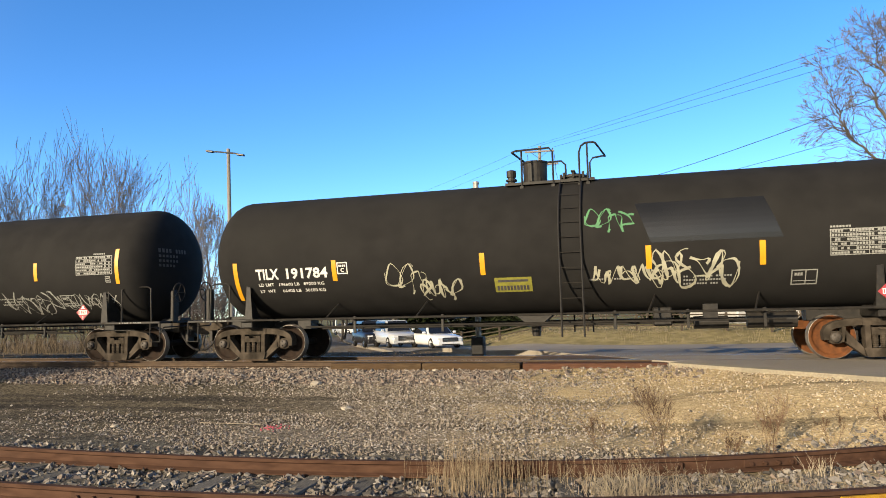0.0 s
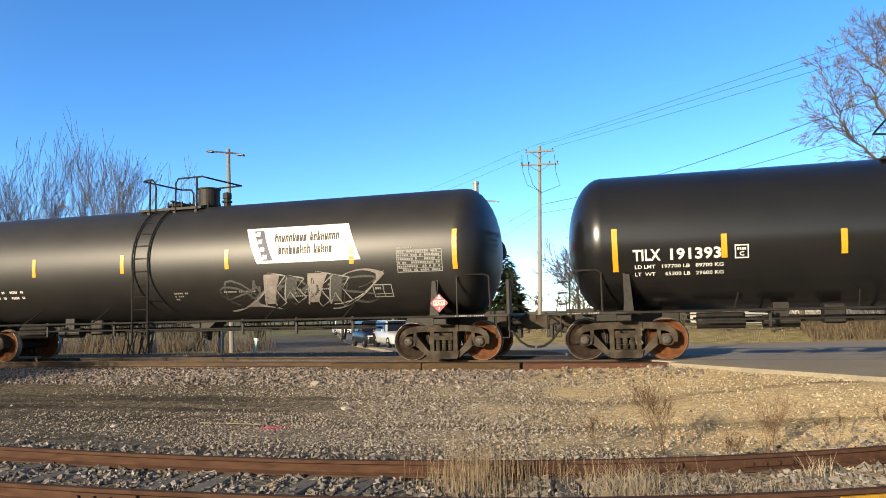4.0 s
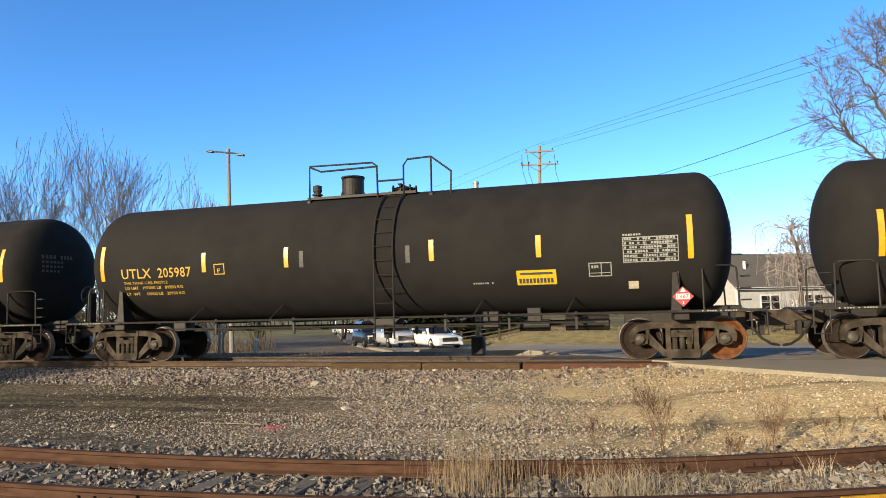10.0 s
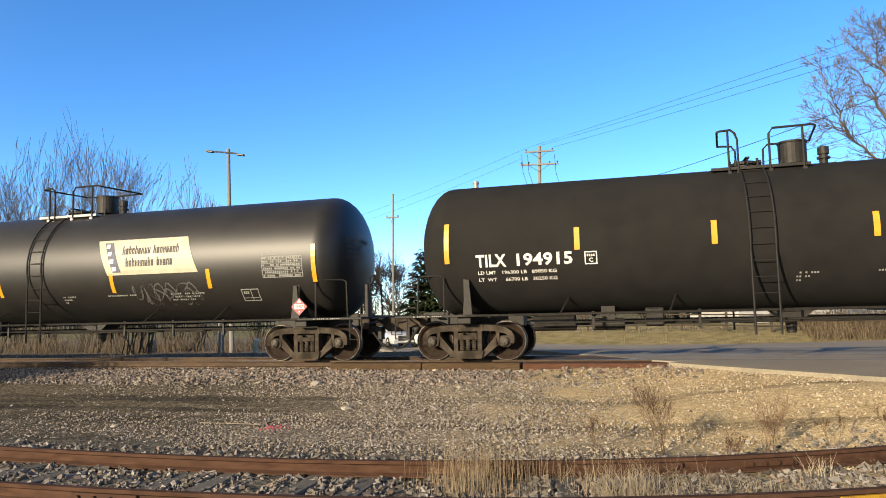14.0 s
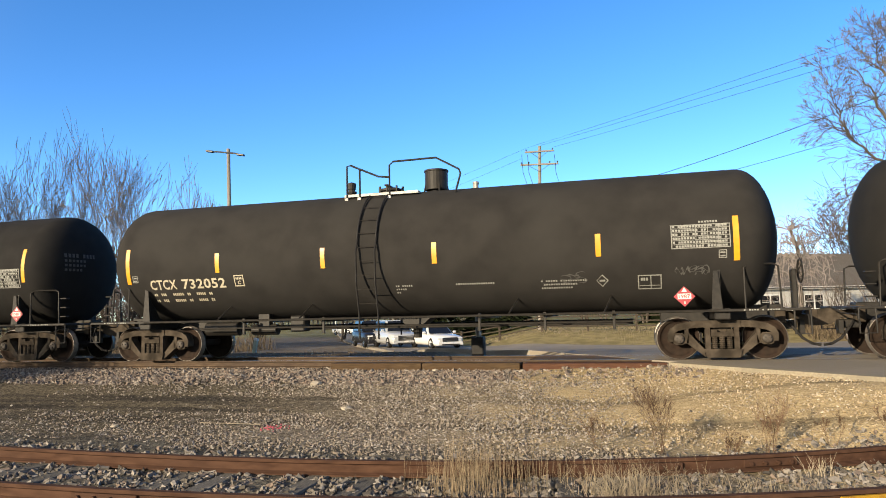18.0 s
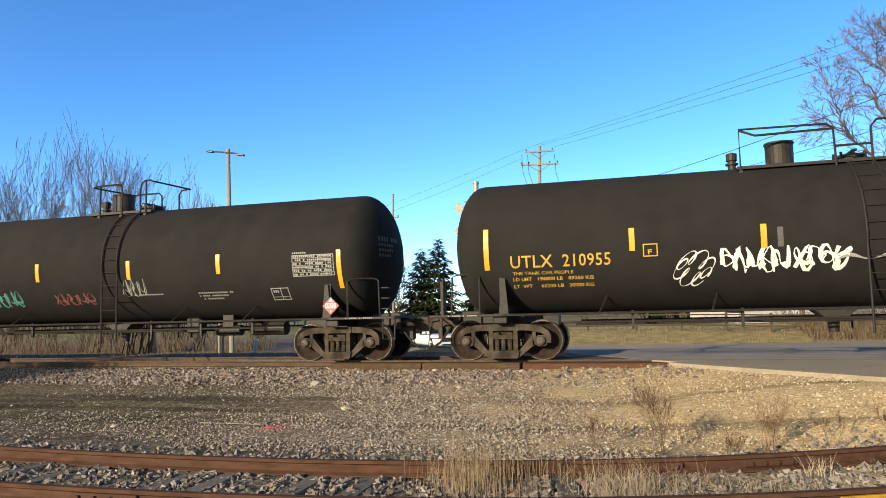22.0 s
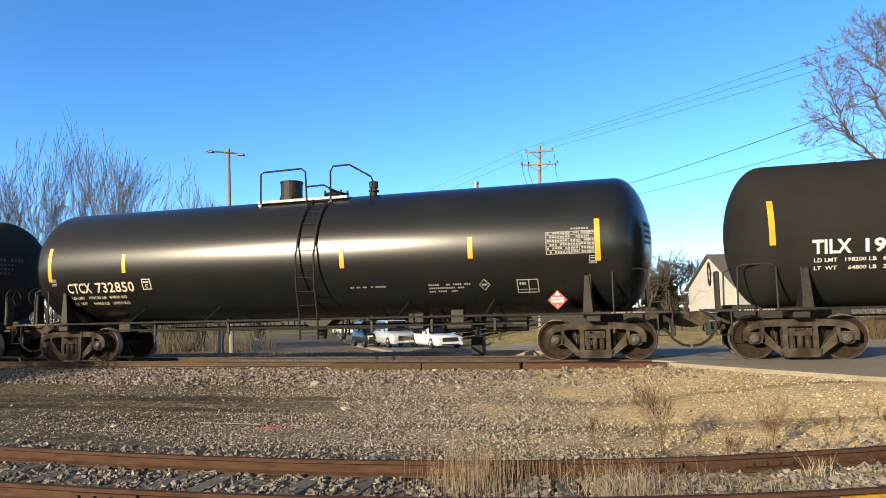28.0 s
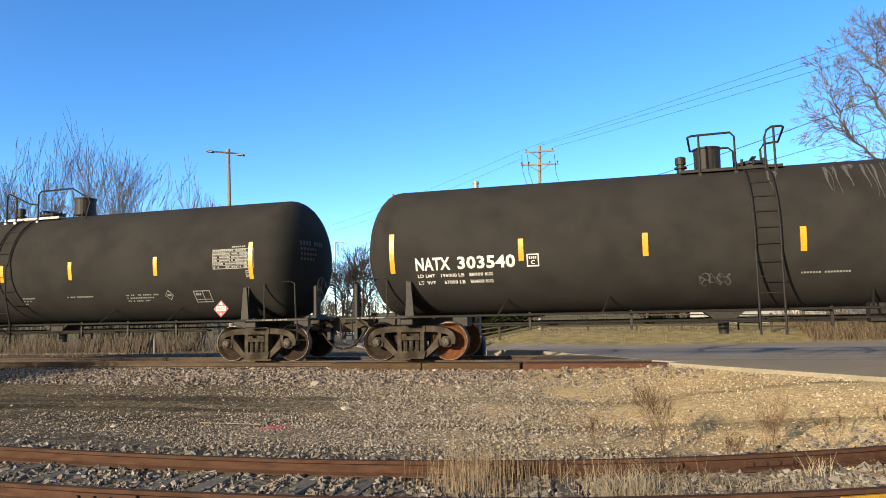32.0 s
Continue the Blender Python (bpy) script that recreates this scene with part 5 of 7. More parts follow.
def wheelset_mesh():
    out = {}
    for side in (-1, 1):
        bm = B()
        prof = [(0.80, 0.0), (0.80, 0.10), (0.775, 0.13), (0.755, 0.20), (0.745, 0.33), (0.775, 0.375), (0.802, 0.385), (0.802, 0.444)]
        lathe(bm, [(side * a, r) for a, r in prof], 30)
        lathe(bm, [(side * a, r) for a, r in [(0.660, 0.0), (0.660, 0.10), (0.70, 0.33), (0.67, 0.39), (0.662, 0.44)]], 30)
        out[side] = bm
    return out


def side_frame(bm, s):
    """One cast truck side: arched ends over the bearings, two three-cornered windows and the middle opening."""
    y0, y1 = s * 0.82, s * 1.07
    for d in (-1, 1):
        for shape in (((0.34, 0.84), (0.64, 0.825), (0.62, 0.685), (0.34, 0.70)), ((0.64, 0.825), (0.90, 0.77), (0.88, 0.63), (0.62, 0.685)), ((0.90, 0.77), (1.04, 0.68), (0.96, 0.58), (0.88, 0.63)),
                      ((1.04, 0.68), (1.10, 0.56), (1.09, 0.40), (0.99, 0.40), (0.96, 0.58)), ((0.67, 0.68), (0.75, 0.65), (0.745, 0.36), (0.68, 0.36)), ((0.72, 0.37), (0.67, 0.59), (0.37, 0.24), (0.35, 0.07))):
            prism(bm, [(d * x, z) for x, z in shape], y0, y1)
        prism(bm, [(d * 0.235, 0.71), (d * 0.335, 0.71), (d * 0.335, 0.23), (d * 0.235, 0.23)], y0, s * 1.085)
    prism(bm, [(-0.37, 0.84), (0.37, 0.84), (0.37, 0.69), (-0.37, 0.69)], y0, s * 1.09)
    prism(bm, [(-0.38, 0.24), (0.38, 0.24), (0.33, 0.06), (-0.33, 0.06)], y0, s * 1.12)
    return bm


def spring_nest(bm, s):
    """Three coil springs side by side."""
    for x in (-0.15, 0.0, 0.15):
        prof = [(0.25, 0.0)]
        for k in range(6):
            prof += [(0.25 + k * 0.042, 0.060), (0.25 + k * 0.042 + 0.026, 0.060), (0.25 + k * 0.042 + 0.034, 0.044)]
        lathe(bm, prof + [(0.51, 0.0)], 8, "z", (x, s * 1.02, 0), False)
    return bm


def marks_point(dx, z, v=0.0, lift=0.006, side=-1):
    t = math.asin(max(-1, min(1, (z - Z_TANK) / R_TANK))) + v / R_TANK
    r = R_TANK + lift
    return (dx, side * r * math.cos(t), Z_TANK + r * math.sin(t))


def patch(bm, x0, x1, z0, z1, skew=0.0, lift=0.006, n=6):
    """A painted patch that follows the tank between two heights; skew shifts its lower edge along."""
    rows = []
    for k in range(n + 1):
        z = z0 + (z1 - z0) * k / n
        sh = skew * (1 - k / n)
        rows.append([bm.verts.new(marks_point(x + sh, z, 0, lift)) for x in (x0, x1)])
    for a, b in zip(rows, rows[1:]):
        bm.faces.new((a[0], a[1], b[1], b[0]))
    return bm


def ring(bm, x0, x1, z0, z1, w, skew=0.0, lift=0.006):
    patch(bm, x0, x1, z0, z0 + w, 0, lift, 1), patch(bm, x0, x1, z1 - w, z1, 0, lift, 1)
    patch(bm, x0, x0 + w, z0 + w, z1 - w, 0, lift, 3), patch(bm, x1 - w, x1, z0 + w, z1 - w, 0, lift, 3)
    return bm


def lettering(bm, text, x0, x1, z0, z1, bold=0.02, lift=0.01, spacing=1.0):
    """Letters of the built-in font, fitted into a box on the tank."""
    cu = bpy.data.curves.new("letters", "FONT")
    cu.body, cu.size, cu.offset, cu.resolution_u, cu.space_character = text, 1.0, bold, 2, spacing
    ob = new("letters", cu)
    me = ob.to_mesh()
    co = np.array([v.co[:2] for v in me.vertices])
    lo, hi = co.min(0), co.max(0)
    vs = []
    for c in (co - lo) / (hi - lo):
        vs.append(bm.verts.new(marks_point(x0 + c[0] * (x1 - x0), z0 + c[1] * (z1 - z0), 0, lift)))
    for p in me.polygons:
        bm.faces.new([vs[i] for i in p.vertices])
    ob.to_mesh_clear()
    bpy.data.objects.remove(ob)
    bpy.data.curves.remove(cu)
    return bm


def flat_letters(text, x0, x1, z0, z1, y):
    """Letters of the built-in font on an upright plane."""
    cu = bpy.data.curves.new("letters", "FONT")
    cu.body, cu.size, cu.offset, cu.resolution_u = text, 1.0, 0.02, 2
    ob = new("letters", cu)
    me = ob.to_mesh()
    co = np.array([v.co[:2] for v in me.vertices])
    lo, hi = co.min(0), co.max(0)
    bm = B()
    vs = [bm.verts.new((x0 + c[0] * (x1 - x0), y, z0 + c[1] * (z1 - z0))) for c in (co - lo) / (hi - lo)]
    for p in me.polygons:
        bm.faces.new([vs[i] for i in p.vertices])
    ob.to_mesh_clear()
    bpy.data.objects.remove(ob)
    bpy.data.curves.remove(cu)
    return bm


def ribbon(bm, pts, w, lift=0.007):
    """A sprayed stroke along points (dx, z) of the tank."""
    pts = [Vector(q) for q in pts]
    prev = None
    for i, q in enumerate(pts):
        d = (pts[min(i + 1, len(pts) - 1)] - pts[max(i - 1, 0)])
        d = d.normalized() if d.length > 1e-6 else Vector((1, 0))
        nrm = Vector((-d.y, d.x)) * w * (0.6 + 0.4 * math.sin(i * 0.7 + 1))
        cur = [bm.verts.new(marks_point(*(q + nrm), 0, lift)), bm.verts.new(marks_point(*(q - nrm), 0, lift))]
        if prev:
            bm.faces.new((prev[0], prev[1], cur[1], cur[0]))
        prev = cur
    return bm


def build_car(name, label, kind, flip, paint, pale=False):
    """One tank car without its lettering. kind: 't' plain, 'c' with pale platform, 'u' with round-ended rails."""
    car = thing(name, label, "tank car", group="tank cars of the train")
    bm = B()
    n = 10
    half, deep = SHELL[kind]
    prof = [(-half - deep * math.cos(k * math.pi / 2 / n), R_TANK * math.sin(k * math.pi / 2 / n)) for k in range(n + 1)]
    prof += [(x, R_TANK) for x in (-7.5, -5.0, -2.5, 0.0, 2.5, 5.0, 7.5)]
    prof += [(-a, r) for a, r in prof[:n + 1][::-1]]
    lathe(bm, prof, 72, "x", (0, 0, Z_TANK))
    part("tank", bm, paint, car)
    S = M["steel_black"]
    f = -1 if flip else 1
    for e in (-1, 1):
        # stub sill, bolster, end platform
        bm = B()
        box(bm, min(e * 5.9, e * 8.45), max(e * 5.9, e * 8.45), -0.22, 0.22, 0.78, 1.16, 0.015)
        part("stub_sill", bm, S, car)
        bm = B()
        box(bm, e * L_TRUCK - 0.16, e * L_TRUCK + 0.16, -1.38, 1.38, 0.86, 1.10, 0.02)
        part("body_bolster", bm, S, car)
        for s in (-1, 1):
            bm = B()
            prism(bm, [(s * 1.44, 1.08), (s * 1.41, 1.92), (s * 1.36, 1.96), (s * 1.15, 1.62), (s * 0.9, 1.2), (s * 0.7, 1.08)], e * 7.05, e * 7.09, "x")
            prism(bm, [(e * 7.0 - 0.11, 1.05), (e * 7.0 + 0.11, 1.05), (e * 7.0 + 0.045, 1.88), (e * 7.0 - 0.045, 1.88)], s * 1.45 - 0.012, s * 1.45 + 0.012)
            part("saddle_plate", bm, S, car)
            bm = B()
            box(bm, min(e * 6.85, e * 8.75), max(e * 6.85, e * 8.75), min(s * 0.95, s * 1.48), max(s * 0.95, s * 1.48), 1.02, 1.08, 0.01)
            part("end_platform", bm, S, car)
            # grab irons at the corner
            bm = B()
            tube(bm, [(e * 7.55, s * 1.45, 1.08), (e * 7.55, s * 1.45, 1.93), (e * 7.65, s * 1.42, 2.0), (e * 8.15, s * 1.2, 2.0), (e * 8.25, s * 1.2, 1.95), (e * 8.28, s * 1.2, 1.08)], 0.022)
            tube(bm, [(e * 8.45, s * 1.46, 1.05), (e * 8.45, s * 1.46, 0.55), (e * 8.75, s * 1.46, 0.55), (e * 8.75, s * 1.46, 1.05)], 0.018)
            part("grab_iron", bm, S, car)
        bm = B()
        prism(bm, [(e * 8.4, 0.80), (e * 8.72, 0.84), (e * 8.94, 0.70), (e * 9.18, 0.68), (e * 9.17, 1.03), (e * 8.94, 1.05), (e * 8.72, 1.0), (e * 8.4, 1.0)], -0.13, 0.13)
        box(bm, min(e * 8.3, e * 8.5), max(e * 8.3, e * 8.5), -0.34, 0.34, 0.74, 1.1, 0.02)
        part("coupler", bm, M["truck"], car)
        bm = B()
        box(bm, min(e * 8.42, e * 8.72), max(e * 8.42, e * 8.72), -0.26, 0.26, 0.62, 0.80, 0.02)
        box(bm, e * 8.80 - 0.05, e * 8.80 + 0.05, -0.40, -0.16, 0.50, 0.80, 0.01)
        part("coupler_carrier", bm, S, car)
        part("crossover_board", box(B(), min(e * 8.52, e * 8.76), max(e * 8.52, e * 8.76), -0.95, 0.95, 1.02, 1.07, 0.008), S, car)
        part("cut_lever", tube(B(), [(e * 8.72, -1.42, 0.72), (e * 8.74, -1.30, 0.92), (e * 8.80, -0.45, 0.94), (e * 8.95, -0.15, 1.08)], 0.018, 5), S, car)
        bm = B()
        tube(bm, [(e * 8.55, -0.3, 0.78), (e * 8.65, -0.34, 0.62), (e * 8.80, -0.34, 0.42), (e * 8.98, -0.34, 0.30), (e * 9.15, -0.34, 0.27)], 0.030)
        part("air_hose", bm, M["hose"], car)
    # handbrake stand at one end
    e = -f
    bm = B()
    box(bm, e * 8.62 - 0.05, e * 8.62 + 0.05, -0.82, -0.58, 1.05, 1.9, 0.02)
    stand = part("handbrake", bm, S, car)
    bm = tube(B(), [(e * 8.76, -0.7 + 0.25 * math.cos(k * math.tau / 18), 1.85 + 0.25 * math.sin(k * math.tau / 18)) for k in range(19)], 0.018, 5)
    for k in range(5):
        tube(bm, [(e * 8.72, -0.7, 1.85), (e * 8.76, -0.7 + 0.25 * math.cos(k * math.tau / 5), 1.85 + 0.25 * math.sin(k * math.tau / 5))], 0.012, 4)
    part("brake_wheel", bm, S, stand)
    for k, z in enumerate((1.25, 1.5, 1.75)):
        bm = B()
        box(bm, f * 8.42 - 0.10, f * 8.42 + 0.10, -1.22, -1.08, z, z + 0.035, 0.01)
        part("step", bm, S, car)
    # running pipes along both sides with slanted brackets
    for s in (-1, 1):
        bm = B()
        tube(bm, [(-7.05, s * 1.46, 1.05), (7.05, s * 1.46, 1.05)], 0.028)
        part("side_pipe", bm, S, car)
        for x in (-4.9, -2.6, 2.6, 4.7):
            a = Vector(marks_point(x + 0.16, 1.42, 0, 0.0, s))
            bm = tube(B(), [(x - 0.02, s * 1.46, 1.03), (x, s * 1.46, 1.06), a], 0.021, 5)
            part("pipe_bracket", bm, S, car)
    # lower rail, hangers, brake gear and outlet under the tank
    for y, z, r in ((-1.30, 0.86, 0.022), (-0.35, 0.80, 0.03), (1.30, 0.86, 0.022)):
        part("brake_pipe", tube(B(), [(-5.5, y, z), (5.3, y, z)], r), S, car)
    for x in (-4.2, -2.0, 1.9, 3.4, 4.9):
        bm = B()
        box(bm, x - 0.03, x + 0.03, -1.33, -1.27, 0.70, 1.10, 0.005)
        box(bm, x - 0.02, x + 0.02, -1.3, 1.3, 0.98, 1.03)
        part("hanger", bm, S, car)
    bm = B()
    lathe(bm, [(-0.35, 0), (-0.35, 0.14), (0.35, 0.14), (0.35, 0)], 14, "x", (f * 3.9, -0.75, 0.80), False)
    box(bm, f * 3.9 - 0.15, f * 3.9 + 0.15, -0.85, -0.65, 0.9, 1.2)
    part("brake_cylinder", bm, S, car)
    bm = B()
    lathe(bm, [(-0.5, 0), (-0.48, 0.18), (0.48, 0.18), (0.5, 0)], 14, "x", (f * 5.1, -0.8, 0.84), False)
    part("air_reservoir", bm, S, car)
    bm = B()
    box(bm, f * 2.9 - 0.2, f * 2.9 + 0.2, -0.95, -0.6, 0.74, 1.15, 0.03)
    part("control_valve", bm, S, car)
    bm = B()
    prism(bm, [(-0.55, 1.12), (0.55, 1.12), (0.18, 0.82), (-0.18, 0.82)], -0.3, 0.3)
    lathe(bm, [(0.52, 0), (0.52, 0.10), (0.82, 0.13), (0.84, 0.13)], 12, "z", (0, 0, 0), False)
    part("bottom_outlet", bm, S, car)
    # ladder over each flank
    lx = LAYOUT[(kind, flip)][0]
    for s in (-1, 1):
        lad = B()
        for dx in (-0.24, 0.24):
            pts = [(lx + dx, s * 1.50, 0.55), (lx + dx, s * 1.52, 1.1)]
            if kind == "c":
                pts += [(lx + dx, s * 1.70, 1.9), (lx + dx, s * 1.72, 2.62)]
            t0 = 0.12 if kind == "c" else -0.75
            for k in range(13):
                t = t0 + (1.32 - t0) * k / 12
                pts.append((lx + dx, s * (R_TANK + 0.05) * math.cos(t), Z_TANK + (R_TANK + 0.05) * math.sin(t)))
            if kind != "c":
                pts = [(lx + dx, s * 1.60, 0.55), (lx + dx, s * 1.62, 2.0)] + pts[5:]
                tube(lad, [(lx + dx, s * 1.5, 1.05), (lx + dx, s * 1.62, 1.05)], 0.02)
            tube(lad, pts, 0.024)
        ladder = part("ladder", lad, M["hose"], car)
        for k in range(11):
            z = 0.72 + k * 0.335
            yy = 1.61 if (z < 2.0 and kind != "c") else (1.52 + 0.19 * min(1, max(0, (z - 1.1) / 0.8)) if z < 2.65 else None)
            if yy is None or (kind != "c" and z >= 2.0):
                q = (z - Z_TANK) / (R_TANK + 0.05)
                if abs(q) > 0.97:
                    continue
                yy = max((R_TANK + 0.05) * math.sqrt(1 - q * q), 0) if z > Z_TANK - 0.4 else 1.62
            bm = B()
            tube(bm, [(lx - 0.24, s * yy, z), (lx + 0.24, s * yy, z)], 0.009, 5)
            part("rung", bm, S, ladder)
    top_fittings(car, kind, flip, pale)
    # trucks
    ws = wheelset_mesh()
    wheel_me = {}
    for side, bm in ws.items():
        bmesh.ops.recalc_face_normals(bm, faces=bm.faces)
        me = bpy.data.meshes.new("wheel")
        bm.to_mesh(me)
        bm.free()
        me.materials.append(M["wheel"])
        wheel_me[side] = me
    bm = B()
    lathe(bm, [(-1.02, 0.0), (-1.02, 0.075), (-0.66, 0.085), (0.66, 0.085), (1.02, 0.075), (1.02, 0)], 12)
    bm_me = bpy.data.meshes.new("axle")
    bm.to_mesh(bm_me)
    bm.free()
    bm_me.materials.append(M["wheel"])
    tread_me = {}
    for side in (-1, 1):
        bm = B()
        lathe(bm, [(side * a, r) for a, r in [(0.802, 0.444), (0.803, 0.450), (0.797, 0.4565), (0.70, 0.4575), (0.69, 0.48), (0.665, 0.482), (0.662, 0.44)]], 30)
        me = bpy.data.meshes.new("tread")
        bmesh.ops.recalc_face_normals(bm, faces=bm.faces)
        bm.to_mesh(me)
        bm.free()
        me.materials.append(M["tread"])
        tread_me[side] = me
    cap_me = {}
    for side in (-1, 1):
        bm = B()
        lathe(bm, [(side * 1.0, 0.105), (side * 1.10, 0.105), (side * 1.12, 0.08), (side * 1.125, 0.0)], 14)
        for k in range(3):
            a = k * math.tau / 3
            lathe(bm, [(side * 1.12, 0.018), (side * 1.145, 0.018), (side * 1.145, 0)], 6, "y", (0.055 * math.cos(a), 0, 0.055 * math.sin(a)), False)
        me = bpy.data.meshes.new("bearing_cap")
        bmesh.ops.recalc_face_normals(bm, faces=bm.faces)
        bm.to_mesh(me)
        bm.free()
        me.materials.append(M["cap"])
        cap_me[side] = me
    for e in (-1, 1):
        for s in (-1, 1):
            bm = side_frame(B(), s)
            fr = part("side_frame", bm, M["truck"], car, at=pose(e * L_TRUCK, 0, 0))
            part("spring_nest", spring_nest(B(), s), M["truck"], fr)
            bm = B()
            prism(bm, [(-0.22, 0.65), (-0.10, 0.65), (-0.10, 0.60), (0.10, 0.60), (0.10, 0.65), (0.22, 0.65), (0.225, 0.50), (-0.225, 0.50)], min(s * 0.9, s * 1.10), max(s * 0.9, s * 1.10))
            part("bolster_end", bm, M["truck"], fr)
            for d in (-1, 1):
                bm = B()
                prism(bm, [(d * AXLE - 0.115, 0.36), (d * AXLE - 0.13, 0.53), (d * AXLE - 0.08, 0.58), (d * AXLE + 0.08, 0.58), (d * AXLE + 0.13, 0.53), (d * AXLE + 0.13, 0.36), (d * AXLE + 0.07, 0.33), (d * AXLE - 0.07, 0.33)], min(s * 0.95, s * 1.06), max(s * 0.95, s * 1.06))
                part("bearing_box", bm, M["truck"], fr)
        bm = B()
        box(bm, e * L_TRUCK - 0.2, e * L_TRUCK + 0.2, -0.95, 0.95, 0.44, 0.72, 0.03)
        part("truck_bolster", bm, M["truck"], car)
        for d in (-1, 1):
            x = e * L_TRUCK + d * AXLE
            axle = part("wheelset", bm_me, None, car, at=pose(x, 0, R_WHEEL))
            for side in (-1, 1):
                part("wheel", wheel_me[side], None, axle)
                part("tread", tread_me[side], None, axle)
                part("bearing_cap", cap_me[side], None, axle)
            bm = B()
            for s in (-0.72, 0.72):
                box(bm, x - d * 0.475 - 0.022, x - d * 0.475 + 0.022, s - 0.05, s + 0.05, 0.36, 0.58, 0.008)
            box(bm, x - d * 0.50 - 0.025, x - d * 0.50 + 0.025, -0.70, 0.70, 0.40, 0.46)
            part("brake_beam", bm, M["hose"], car)
    return car


T_TOP = Z_TANK + R_TANK
# ladder, vent, drum, manway, platform ends, then rail lines of (x, height over the crown) on the near edge, with y where they cross over
LAYOUT = {
    ("t", 0): (0.60, -0.90, -0.31, 0.63, -0.95, 1.15,
               [[(0.20, -0.1), (0.20, 0.62), (0.12, 0.72), (-0.68, 0.71), (-0.77, 0.68), (-0.61, 0.68, 0.74), (-0.50, 0.69, 0.74), (0.26, 0.70, 0.74), (0.36, 0.60, 0.74), (0.38, -0.1, 0.74)], [(-0.54, -0.1), (-0.54, 0.71)],
                [(0.81, -0.1), (0.81, 0.55), (0.86, 0.70), (0.96, 0.77), (1.15, 0.77), (1.20, 0.74), (1.36, 0.74, 0.74), (1.30, 0.75, 0.74), (1.05, 0.72, 0.74), (0.97, 0.60, 0.74), (0.97, -0.1, 0.74)], [(1.0, -0.1), (1.0, 0.77)]]),
    ("t", 1): (-0.64, 0.95, 0.34, -0.65, -1.45, 0.55,
               [[(-0.25, -0.1), (-0.25, 0.62), (-0.17, 0.74), (0.60, 0.75), (0.68, 0.72), (0.88, 0.72, 0.74), (0.78, 0.72, 0.74), (-0.02, 0.70, 0.74), (-0.12, 0.60, 0.74), (-0.14, -0.1, 0.74)], [(0.42, -0.1), (0.42, 0.75)],
                [(-0.89, -0.1), (-0.89, 0.55), (-0.94, 0.70), (-1.02, 0.77), (-1.23, 0.76), (-1.30, 0.74), (-1.13, 0.74, 0.74), (-1.05, 0.74, 0.74), (-0.82, 0.72, 0.74), (-0.74, 0.60, 0.74), (-0.72, -0.1, 0.74)], [(-1.08, -0.1), (-1.08, 0.77)]]),
    ("u", 0): (0.50, -1.92, -0.91, 0.51, -1.90, 1.05,
               [[(-1.83, -0.1), (-1.83, 0.76), (-0.10, 0.73), (0.03, 0.64), (0.05, -0.1)], [(-1.83, 0.74), (-1.5, 0.60), (0.04, 0.62)],
                [(0.74, -0.1), (0.74, 0.60), (0.85, 0.74), (1.46, 0.76), (1.97, 0.36), (1.95, -0.1)], [(1.46, -0.1), (1.46, 0.76)], [(0.05, 0.24), (0.74, 0.24)]]),
    ("c", 1): (-0.59, -1.60, 0.73, -0.52, -1.52, 0.45,
               [[(-1.45, -0.1), (-1.45, 0.68), (-1.35, 0.70), (-1.0, 0.54), (-0.6, 0.36), (-0.3, 0.32)], [(-1.10, -0.1), (-1.10, 0.58)],
                [(-0.30, -0.1), (-0.30, 0.62), (-0.20, 0.71), (0.92, 0.72), (1.50, 0.39), (1.54, 0.28), (1.40, -0.1)]]),
    ("c", 0): (0.34, 1.53, -0.88, 0.42, -1.52, 1.05,
               [[(-1.42, -0.1), (-1.42, 0.66), (-1.34, 0.71), (-0.24, 0.73), (-0.12, 0.64), (-0.08, -0.1)],
                [(0.59, -0.1), (0.59, 0.60), (0.66, 0.72), (1.11, 0.73), (1.70, 0.38), (1.75, 0.28), (1.66, -0.1)], [(-0.08, 0.24), (0.40, 0.25), (0.59, 0.14)]]),
}
LAYOUT[("w", 1)] = LAYOUT[("t", 1)]


